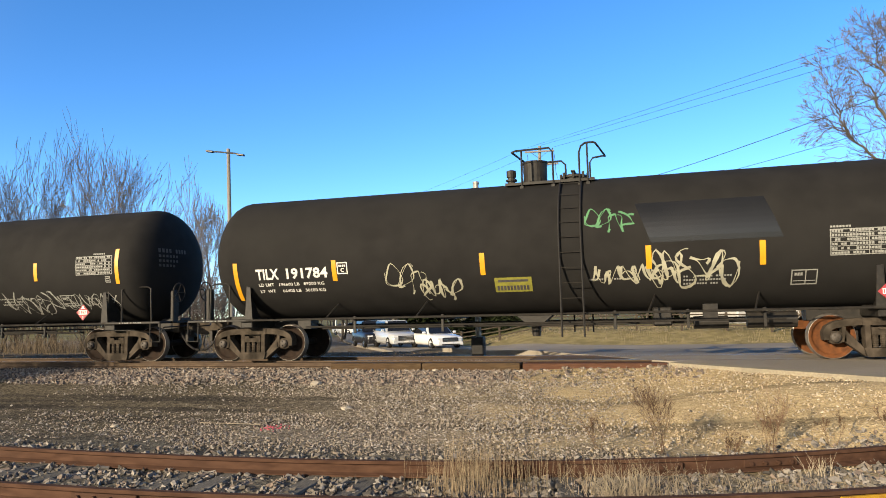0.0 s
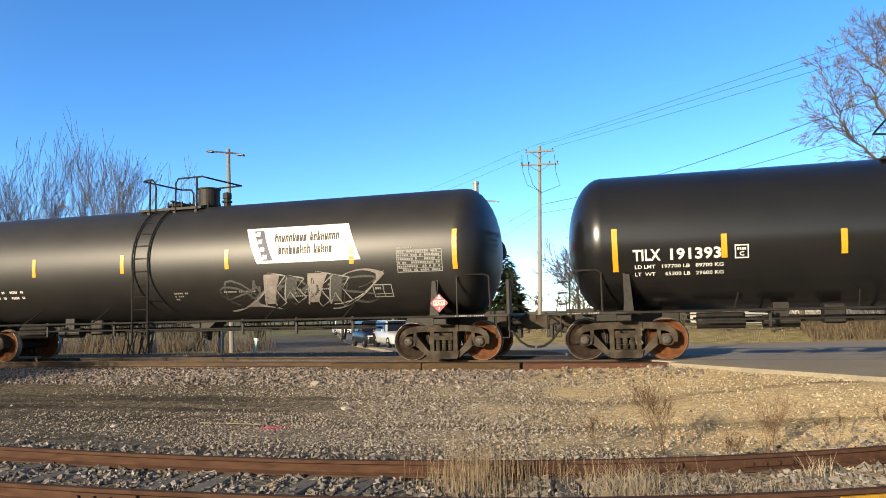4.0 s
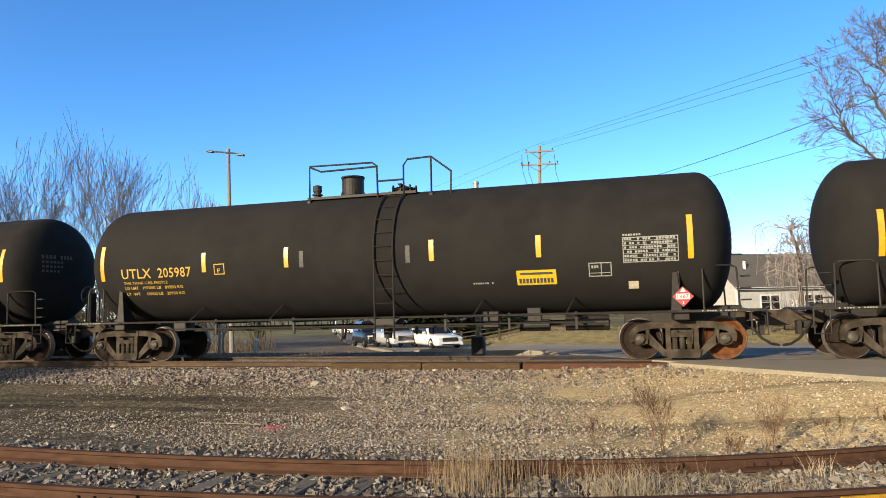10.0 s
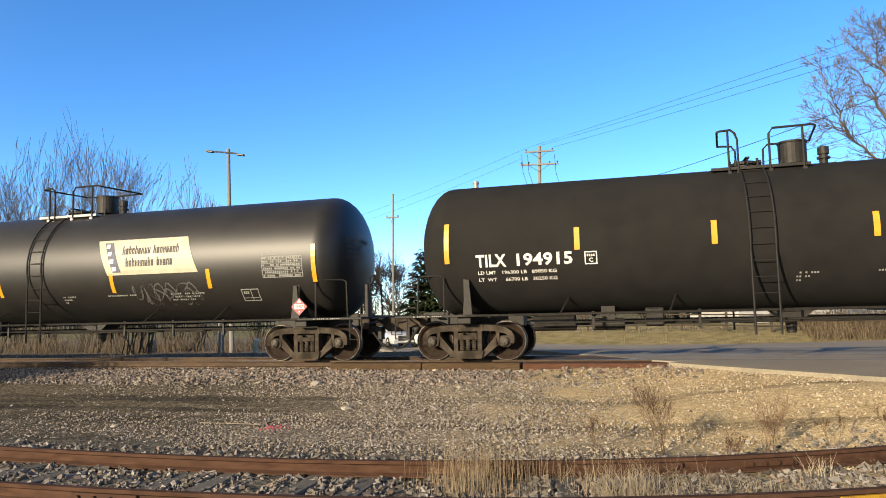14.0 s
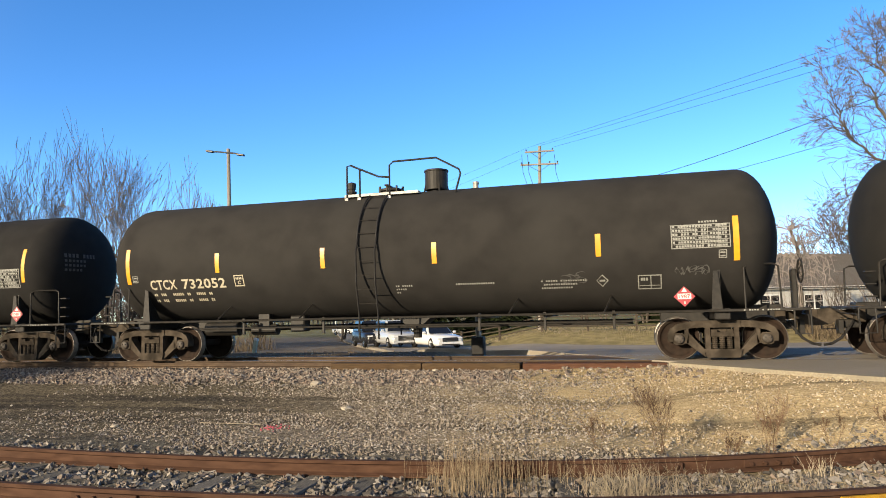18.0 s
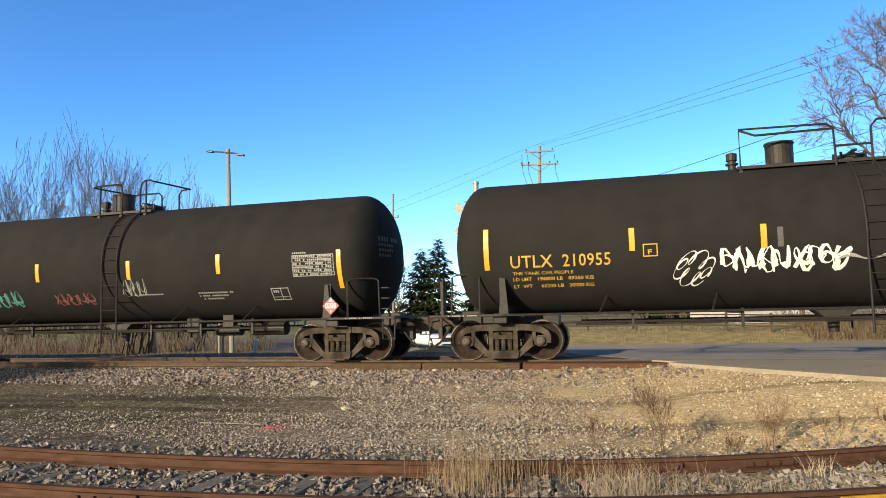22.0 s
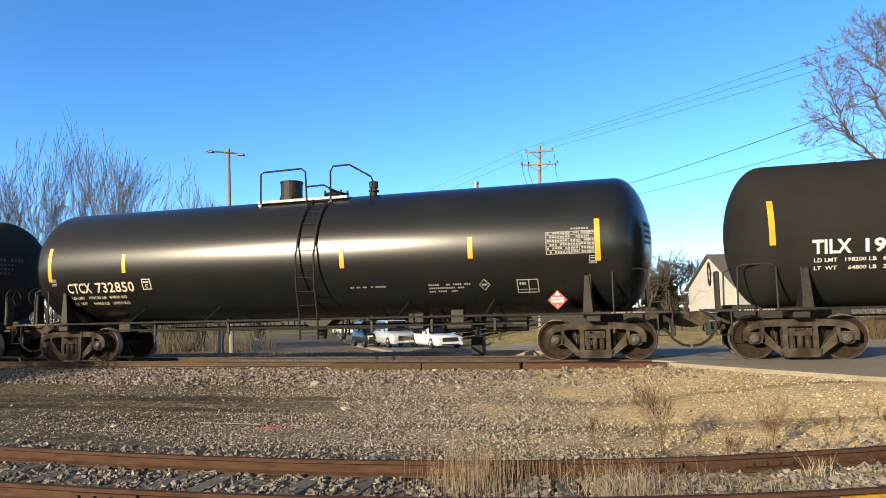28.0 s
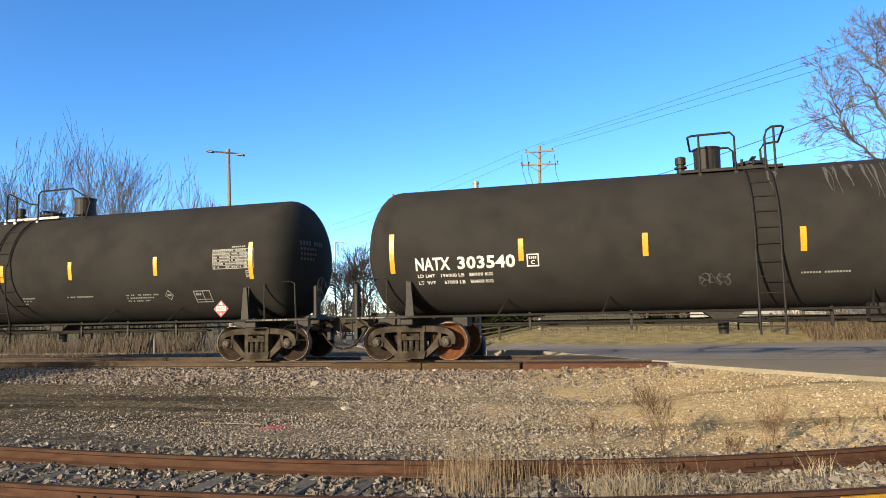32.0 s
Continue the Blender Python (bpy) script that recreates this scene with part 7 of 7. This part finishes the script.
def block_piece(i, colour, x0, x1, z0, z1):
    """A broad sprayed piece: a pointed swoosh at each end, outlined slanted shapes between, pale rims."""
    rng = random.Random(i * 13)
    x0, x1 = x0 + SLIDE[i], x1 + SLIDE[i]
    w, h = x1 - x0, z1 - z0

    def band(bm, low, high, n=16, lift=0.0062):
        prev = None
        for k in range(n + 1):
            a, b = low(k / n), high(k / n)
            cur = [bm.verts.new(marks_point(a[0], a[1], 0, lift)), bm.verts.new(marks_point(b[0], b[1], 0, lift))]
            if prev:
                bm.faces.new((prev[0], prev[1], cur[1], cur[0]))
            prev = cur
        return bm
    left = band(B(), lambda u: (x0 + 0.34 * w * u, z0 + 0.02 * h + 0.10 * h * math.sin(u * 3.1)), lambda u: (x0 + 0.34 * w * u - 0.02 * w * math.sin(u * 3.1), z0 + 0.03 * h + 0.80 * h * u ** 2.2))
    gp = part("graffiti", left, M[colour], TRAIN[i], "large silver graffiti piece with pointed ends")
    right = band(B(), lambda u: (x0 + (0.66 + 0.34 * u) * w, z0 + 0.12 * h + 0.72 * h * u ** 2), lambda u: (x0 + (0.66 + 0.33 * u) * w, z0 + h * (0.62 + 0.36 * math.sin(u * 2.3))), lift=0.0064)
    part("graffiti_swoosh", right, M[colour], gp)
    for k in range(4):
        a = x0 + w * (0.24 + 0.135 * k)
        top, bot, sh = z0 + h * rng.uniform(0.82, 0.98), z0 + h * rng.uniform(0.12, 0.26), rng.uniform(0.0, 0.14) * w
        wd = 0.125 * w
        shape = [(a, bot), (a + sh * 0.5 + 0.2 * wd, top), (a + sh * 0.5 + wd, top - 0.1 * h), (a + wd * 0.8, (top + bot) / 2), (a + wd * 1.1, bot + 0.08 * h), (a + wd * 0.6, bot - 0.06 * h), (a + wd * 0.4, (top + bot) / 2 - 0.1 * h), (a, bot)]
        line = []
        for p, q in zip(shape, shape[1:]):
            line += [tuple(Vector(p).lerp(Vector(q), u / 5)) for u in range(5)]
        part("graffiti_outline", ribbon(B(), line + [shape[-1]], 0.020, lift=0.0095), M["white_dim"], gp)
        fill = band(B(), lambda u: (a + wd * (0.1 + 0.25 * u), bot + 0.05 * h + (top - bot - 0.1 * h) * u), lambda u: (a + sh * 0.5 * u + wd * (0.55 + 0.2 * u), bot + 0.05 * h + (top - bot - 0.1 * h) * u), 6, 0.0066)
        part("graffiti_fill", fill, M["grey_ink"] if k % 2 else M[colour], gp)
    for lo, hi, bow in ((0.0, 0.36, 0.85), (0.64, 1.0, 0.9)):
        part("graffiti_outline", ribbon(B(), [(x0 + w * (lo + (hi - lo) * u / 14), z0 + h * (0.02 + bow * (u / 14) ** 2)) for u in range(15)], 0.018, lift=0.010), M["white_dim"], gp)


def label_plate(car, x0, x1, z0, z1, material="yellow"):
    slide = SLIDE[TRAIN.index(car)]
    x0, x1 = x0 + slide, x1 + slide
    pl = part("label_plate", patch(B(), x0, x1, z0, z1, lift=0.008, n=4), M[material], car, "yellow emergency label with dark bars")
    bm = B()
    for k in range(10):
        patch(bm, x0 + 0.05 + k * (x1 - x0 - 0.1) / 10, x0 + 0.05 + (k + 0.7) * (x1 - x0 - 0.1) / 10, z0 + 0.04, z0 + 0.14, lift=0.011, n=1)
    patch(bm, x0 + 0.08, x1 - 0.08, z1 - 0.1, z1 - 0.05, lift=0.011, n=1)
    part("label_print", bm, M["sign_ink"], pl)


WEIGHTS = {}
WEIGHTS[0] = ("196600 LB   89200 KG", "66400 LB   30100 KG")
WEIGHTS[2] = ("195400 LB   88650 KG", "67600 LB   30750 KG")
WEIGHTS[3] = ("197700 LB   89700 KG", "65300 LB   29600 KG")
WEIGHTS[5] = ("195300 LB   88600 KG", "67700 LB   30700 KG")
WEIGHTS[6] = ("196600 LB   89250 KG", "66200 LB   30050 KG")
WEIGHTS[7] = ("197600 LB   89650 KG", "65400 LB   29650 KG")
WEIGHTS[9] = ("197000 LB   89350 KG", "66000 LB   29950 KG")
WEIGHTS[10] = ("195700 LB   88750 KG", "67300 LB   30550 KG")
WEIGHTS[11] = ("195400 LB   88650 KG", "67600 LB   30650 KG")
WEIGHTS[12] = ("196300 LB   89050 KG", "66700 LB   30250 KG")
WEIGHTS[15] = ("195900 LB   88850 KG", "67100 LB   30450 KG")
WEIGHTS[17] = ("195800 LB   88800 KG", "67200 LB   30500 KG")
WEIGHTS[18] = ("198500 LB   90050 KG", "64500 LB   29250 KG")
WEIGHTS[19] = ("196800 LB   89250 KG", "66200 LB   30000 KG")
WEIGHTS[20] = ("196300 LB   89050 KG", "66700 LB   30250 KG")
WEIGHTS[21] = ("196600 LB   89200 KG", "66400 LB   30100 KG")
WEIGHTS[22] = ("198400 LB   90000 KG", "64600 LB   29300 KG")
WEIGHTS[24] = ("198200 LB   89900 KG", "64800 LB   29400 KG")
WEIGHTS[25] = ("198100 LB   89850 KG", "64900 LB   29450 KG")
WEIGHTS[26] = ("196200 LB   89000 KG", "66800 LB   30300 KG")
WEIGHTS[27] = ("197900 LB   89800 KG", "65100 LB   29500 KG")
WEIGHTS[28] = ("196000 LB   88900 KG", "67000 LB   30400 KG")
NUMBERS = {}
NUMBERS[0] = (-6.84, -4.9, 2.05, 2.31)
NUMBERS[1] = (-6.85, -4.52, 1.88, 2.12)
NUMBERS[2] = (-6.84, -4.84, 2.12, 2.37)
NUMBERS[3] = (-6.86, -5.09, 2.14, 2.38)
NUMBERS[5] = (-6.93, -4.67, 2.15, 2.44)
NUMBERS[6] = (-6.96, -4.73, 2.1, 2.38)
NUMBERS[7] = (-7.1, -5.04, 2.11, 2.36)
NUMBERS[8] = (-6.8, -4.71, 2.11, 2.38)
NUMBERS[9] = (-6.68, -4.56, 2.21, 2.46)
NUMBERS[10] = (-6.37, -4.51, 2.16, 2.42)
NUMBERS[11] = (-6.6, -4.4, 2.1, 2.38)
NUMBERS[12] = (-6.56, -4.39, 2.14, 2.42)
NUMBERS[13] = (-6.71, -4.94, 2.09, 2.35)
NUMBERS[15] = (-6.74, -4.67, 2.13, 2.4)
NUMBERS[16] = (-6.75, -4.51, 1.9, 2.15)
NUMBERS[17] = (-6.85, -4.9, 2.15, 2.41)
NUMBERS[18] = (-6.55, -4.6, 1.94, 2.18)
NUMBERS[19] = (-6.99, -4.8, 2.09, 2.36)
NUMBERS[20] = (-6.94, -4.71, 2.14, 2.42)
NUMBERS[21] = (-6.98, -4.81, 2.1, 2.39)
NUMBERS[22] = (-7.31, -5.54, 2.06, 2.33)
NUMBERS[24] = (-6.77, -4.57, 2.14, 2.42)
NUMBERS[25] = (-6.64, -4.5, 1.88, 2.15)
NUMBERS[26] = (-6.68, -4.3, 2.13, 2.39)
NUMBERS[27] = (-6.68, -4.37, 2.14, 2.44)
NUMBERS[28] = (-6.76, -4.41, 2.12, 2.41)
for i, (row, car) in enumerate(zip(CARS, TRAIN)):
    mark_car(i, car, *row)


def spray(i, colour, x0, x1, z0, z1, n, w=0.022, seed=0):
    strokes = scrawl(random.Random(1000 + i * 7 + seed), x0 + SLIDE[i], x1 + SLIDE[i], z0, z1, n, w)
    tag = part("graffiti", strokes[0], M[colour], TRAIN[i], "sprayed graffiti tag")
    for bm in strokes[1:]:
        part("stroke", bm, M[colour], tag)



# ---- stripes, numbers, labels and graffiti of each car ----
def stripes(i, *rows):
    for k, (x, z) in enumerate(rows):
        h = 0.46 if abs(x) > 6.6 else 0.245
        x += SLIDE[i]
        part("reflective_stripe", patch(B(), x - 0.058, x + 0.058, z - h, z + h, lift=0.008), M["stripe"], TRAIN[i], "amber reflective stripe")


stripes(0, (-7.41, 2.02), (-4.72, 2.21), (-1.06, 2.22), (2.57, 2.22), (4.81, 2.22), (7.4, 2.18))
stripes(1, (-7.49, 2.53), (-4.76, 2.54), (-1.61, 2.5), (1.2, 2.51), (4.76, 2.5), (7.44, 2.56))
stripes(2, (-7.39, 2.67), (-4.76, 2.69), (-1.76, 2.69), (1.44, 2.68), (5.12, 2.73), (7.47, 2.67))
stripes(3, (-7.23, 2.39), (-5.03, 2.39), (-2.8, 2.38), (0.56, 2.35), (3.93, 2.39), (7.18, 2.4))
stripes(4, (-7.4, 2.6), (-4.6, 2.6), (-1.7, 2.6), (1.45, 2.6), (4.85, 2.6), (7.4, 2.6))
stripes(5, (-7.62, 2.75), (-4.58, 2.72), (-1.41, 2.68), (1.27, 2.65), (4.85, 2.7), (7.4, 2.7))
stripes(6, (-7.64, 2.69), (-4.64, 2.7), (-1.54, 2.66), (1.57, 2.65), (3.95, 2.65), (7.4, 2.67))
stripes(7, (-7.62, 2.49), (-4.92, 2.5), (-1.66, 2.48), (1.85, 2.48), (5.21, 2.47), (7.4, 2.48))
stripes(8, (-7.5, 2.51), (-4.6, 2.52), (-1.71, 2.5), (1.58, 2.51), (4.84, 2.49), (7.38, 2.49))
stripes(9, (-7.28, 2.63), (-4.17, 2.55), (-1.84, 2.58), (1.89, 2.58), (4.37, 2.56), (7.56, 2.62))
stripes(10, (-6.96, 2.68), (-4.46, 2.7), (-1.77, 2.71), (1.61, 2.73), (5.28, 2.72), (7.7, 2.73))
stripes(11, (-7.4, 2.73), (-4.18, 2.7), (-1.7, 2.73), (1.58, 2.73), (5.23, 2.76), (7.64, 2.75))
stripes(12, (-7.24, 2.71), (-4.28, 2.69), (-1.46, 2.68), (1.53, 2.69), (4.28, 2.7), (7.52, 2.72))
stripes(13, (-7.22, 2.4), (-4.85, 2.12), (-2.04, 2.08), (1.76, 2.11), (4.72, 2.14), (7.68, 2.42))
stripes(14, (-7.4, 2.6), (-4.6, 2.6), (-1.7, 2.6), (1.45, 2.6), (4.85, 2.6), (7.4, 2.6))
stripes(15, (-7.43, 2.58), (-4.49, 2.57), (-1.49, 2.56), (1.72, 2.55), (4.58, 2.56), (7.32, 2.54))
stripes(16, (-7.38, 2.52), (-4.69, 2.52), (-1.77, 2.52), (1.05, 2.52), (4.76, 2.52), (7.55, 2.54))
stripes(17, (-7.43, 2.7), (-4.8, 2.71), (-1.75, 2.7), (1.34, 2.7), (4.97, 2.71), (7.38, 2.7))
stripes(18, (-7.08, 2.63), (-4.86, 2.65), (-2.2, 2.67), (1.09, 2.65), (4.37, 2.64), (7.18, 2.66))
stripes(19, (-7.53, 2.53), (-4.34, 2.61), (-1.74, 2.55), (1.1, 2.6), (3.81, 2.61), (7.1, 2.51))
stripes(20, (-7.7, 2.27), (-4.67, 2.49), (-1.9, 2.47), (1.08, 2.44), (3.79, 2.49), (7.11, 2.25))
stripes(21, (-7.73, 2.22), (-4.72, 2.43), (-1.76, 2.43), (1.08, 2.43), (3.68, 2.42), (7.4, 2.39))
stripes(22, (-7.74, 2.46), (-5.03, 2.46), (-1.66, 2.48), (1.47, 2.46), (4.67, 2.44), (7.4, 2.46))
stripes(23, (-7.4, 2.57), (-4.49, 2.57), (-1.65, 2.58), (1.49, 2.6), (4.98, 2.57), (7.25, 2.54))
stripes(24, (-7.5, 2.81), (-4.51, 2.79), (-1.19, 2.75), (1.47, 2.74), (4.85, 2.77), (7.4, 2.77))
stripes(25, (-7.15, 2.67), (-4.74, 2.62), (1.5, 2.5), (4.68, 2.6), (7.52, 2.65))
stripes(26, (-7.28, 2.55), (-4.31, 2.53), (-1.97, 2.55), (1.41, 2.55), (4.3, 2.55), (7.49, 2.57))
stripes(27, (-7.26, 2.79), (-4.3, 2.79), (-1.26, 2.75), (1.52, 2.78), (4.77, 2.81), (7.4, 2.78))
stripes(28, (-7.33, 2.54), (-4.27, 2.5), (-1.6, 2.49), (1.46, 2.46), (4.85, 2.5), (7.4, 2.5))
stripes(29, (-7.4, 2.51), (-4.6, 2.51), (-0.58, 2.5), (1.75, 2.49), (4.47, 2.51), (7.27, 2.55))

# yellow emergency labels
label_plate(TRAIN[0], -0.82, 0.03, 1.58, 1.90, "label_green")
label_plate(TRAIN[2], 3.13, 3.95, 2.11, 2.44)
label_plate(TRAIN[3], 1.10, 1.93, 2.07, 2.41)
label_plate(TRAIN[5], 3.10, 3.95, 2.11, 2.44)
label_plate(TRAIN[6], 3.05, 3.85, 2.09, 2.40)
label_plate(TRAIN[9], 3.84, 4.73, 1.72, 2.04)
label_plate(TRAIN[10], 3.25, 4.08, 2.14, 2.47)
label_plate(TRAIN[11], 3.25, 4.08, 2.14, 2.47)
label_plate(TRAIN[12], 3.35, 4.18, 2.13, 2.46)
label_plate(TRAIN[15], 2.79, 3.59, 2.48, 2.82)
label_plate(TRAIN[17], 3.10, 3.96, 2.12, 2.46)
label_plate(TRAIN[18], 1.29, 2.07, 1.90, 2.29)
part("label_plate", patch(B(), 4.34, 4.76, 1.72, 1.97, lift=0.008, n=3), M["graf_pink"], TRAIN[22], "small faded red label")
for i, x0, z0, z1, m in ((4, 1.95, 2.45, 3.35, "sign"), (7, 2.15, 2.49, 3.40, "sign"), (8, 1.66, 2.48, 3.36, "sign"), (13, 1.30, 2.32, 3.26, "sign_cream"), (23, 1.80, 2.52, 3.46, "sign"), (27, 1.62, 2.71, 3.60, "sign")):
    company_sign(TRAIN[i], x0, z0, z1, m, i)
for i in (2, 5, 10, 11, 17):
    company_letters(TRAIN[i])

# sprayed strokes
spray(0, "graf_green", 1.30, 2.28, 2.75, 3.36, 4, 0.024)
spray(0, "graf_cream", -3.39, -2.45, 1.55, 2.35, 3, 0.020)
spray(0, "graf_cream", -2.55, -1.62, 1.42, 1.95, 4, 0.028, 3)
spray(0, "graf_cream", 1.44, 3.1, 1.62, 2.1, 6, 0.03, 1)
spray(0, "graf_cream", 2.6, 4.32, 1.52, 2.4, 6, 0.03, 2)
part("repaint_patch", patch(B(), 2.42, 5.0, 2.52, 3.40, 0.30, lift=0.004, n=8), M["tank_gloss"], TRAIN[0], "smoother repainted patch")
spray(1, "white_dim", -4.52, -2.82, 1.37, 1.74, 6, 0.014)
spray(1, "white_dim", -1.89, -0.85, 1.30, 1.74, 4, 0.018, 1)
spray(1, "white_dim", -0.12, 2.51, 1.30, 1.79, 9, 0.018, 2)
spray(1, "white_dim", 3.53, 5.32, 1.30, 2.02, 6, 0.020, 3)
spray(1, "white_dim", 5.38, 7.21, 1.42, 1.90, 6, 0.018, 4)
block_piece(2, "graf_silver", -4.78, -0.11, 1.35, 2.45)
spray(2, "white_dim", -0.59, 0.0, 1.62, 2.08, 3, 0.012)
block_piece(4, "graf_rose", 1.2, 5.65, 1.29, 2.25)
spray(4, "grey_ink", 1.3, 5.3, 1.4, 2.1, 5, 0.03)
loops(7, "white_dim", -2.08, 1.89, 0.44, 0.34, 6)
spray(7, "grey_ink", -5.0, -4.2, 1.5, 1.85, 3, 0.012)
spray(10, "white_dim", 3.04, 6.9, 1.27, 1.80, 13, 0.018)
spray(11, "grey_ink", -4.4, -3.76, 1.62, 1.93, 3, 0.010)
spray(13, "grey_ink", 2.42, 4.33, 1.46, 2.1, 6, 0.022)
spray(14, "grey_ink", -5.2, -1.5, 1.45, 2.0, 9, 0.022)
loops(15, "white_dim", -3.4, 1.86, 0.46, 0.36, 9, 0.95, 0.015)
loops(15, "white_dim", 1.0, 1.80, 0.42, 0.38, 8, 0.0, 0.014)
loops(15, "white_dim", 3.0, 1.84, 0.40, 0.44, 8, 0.0, 0.014)
loops(19, "white", -3.1, 1.95, 0.42, 0.38, 7, 0.0, 0.018)
spray(19, "white", -2.53, -1.30, 1.79, 2.37, 5, 0.042)
spray(19, "white", -1.15, -0.17, 1.79, 2.37, 4, 0.042, 1)
part("graffiti", ribbon(B(), [(-0.2 + 0.11 * k, 2.06 + 0.05 * math.sin(k * 0.9)) for k in range(21)], 0.045), M["white_dim"], TRAIN[19], "long sprayed streak")
spray(20, "graf_teal", -3.82, -2.69, 1.54, 2.04, 5, 0.028)
spray(20, "graf_pink", -1.45, -0.24, 1.56, 1.92, 5, 0.020)
spray(20, "white_dim", 0.82, 1.5, 1.72, 2.24, 4, 0.014)
spray(16, "grey_ink", 3.95, 4.45, 1.72, 1.98, 3, 0.012)
spray(16, "grey_ink", 6.35, 7.0, 1.80, 2.02, 5, 0.014, 1)
part("repaint_patch", patch(B(), -4.1, -2.5, 1.9, 2.3, 0.0, lift=0.004, n=4), M["tank_grey"], TRAIN[24], "paler repainted patch")
spray(24, "white_dim", -4.06, -2.58, 1.55, 2.2, 6, 0.026)
spray(24, "white", 1.23, 2.57, 1.80, 2.30, 6, 0.024, 1)
spray(26, "white", -4.08, -3.2, 1.56, 2.02, 4, 0.020)
spray(26, "white_dim", -3.1, -2.69, 1.6, 1.95, 2, 0.016, 1)
spray(27, "white", -3.58, -1.67, 1.55, 2.15, 6, 0.028)
spray(27, "white_dim", 1.3, 2.57, 1.85, 2.24, 5, 0.020, 1)
spray(27, "white_dim", 2.58, 3.64, 1.46, 2.08, 5, 0.026, 2)
spray(27, "grey_ink", -1.1, 0.1, 1.6, 2.0, 4, 0.018, 3)
spray(28, "grey_ink", -0.51, 0.05, 1.55, 1.86, 3, 0.014)
part("repaint_patch", patch(B(), -4.57, -0.3, 1.3, 2.30, 0.0, lift=0.004, n=8), M["tank_grey"], TRAIN[23], "paler repainted patch")

# rust-coloured wheels
for i, e, d in ((0, 1, -1), (3, -1, 1), (4, 1, 1), (4, -1, 1), (7, 1, 1), (9, 1, 1), (10, -1, 1), (11, -1, 1), (11, 1, -1), (28, -1, 1)):
    for axle in TRAIN[i].children:
        if axle.name.startswith("wheelset") and abs(axle.location.x - (e * L_TRUCK + d * AXLE)) < 0.1:
            for w in axle.children:
                if w.name.startswith("wheel"):
                    w.material_slots[0].link = "OBJECT"
                    w.material_slots[0].material = M["wheel_rust"]


def motions():
    for i, car in enumerate(TRAIN):
        walk(car, [(t, pose(along(t) - i * PITCH, TRACK_Y, 0)) for t in [0.5 * k for k in range(65)]])
        # wheels roll while their car passes
        t0 = max(0.0, (i * PITCH - 32.0 + 2.253) / 16.12)
        t1 = min(32.0, (i * PITCH + 20.0 + 2.253) / 16.12)
        f0, f1 = int(t0 * FPS), int(t1 * FPS)
        for axle in car.children:
            if axle.name.startswith("wheelset"):
                x = axle.location.x
                rows = [(k / FPS, pose(x, 0, R_WHEEL, 0, math.degrees((along(k / FPS) - along(f0 / FPS)) / R_WHEEL) % 360.0, 0)) for k in range(f0, f1 + 1)]
                if rows[0][0] > 0.04:
                    rows.insert(0, (0.0, rows[0][1]))
                if rows[-1][0] < 31.96:
                    rows.append((32.0, rows[-1][1]))
                walk(axle, rows)


motions()
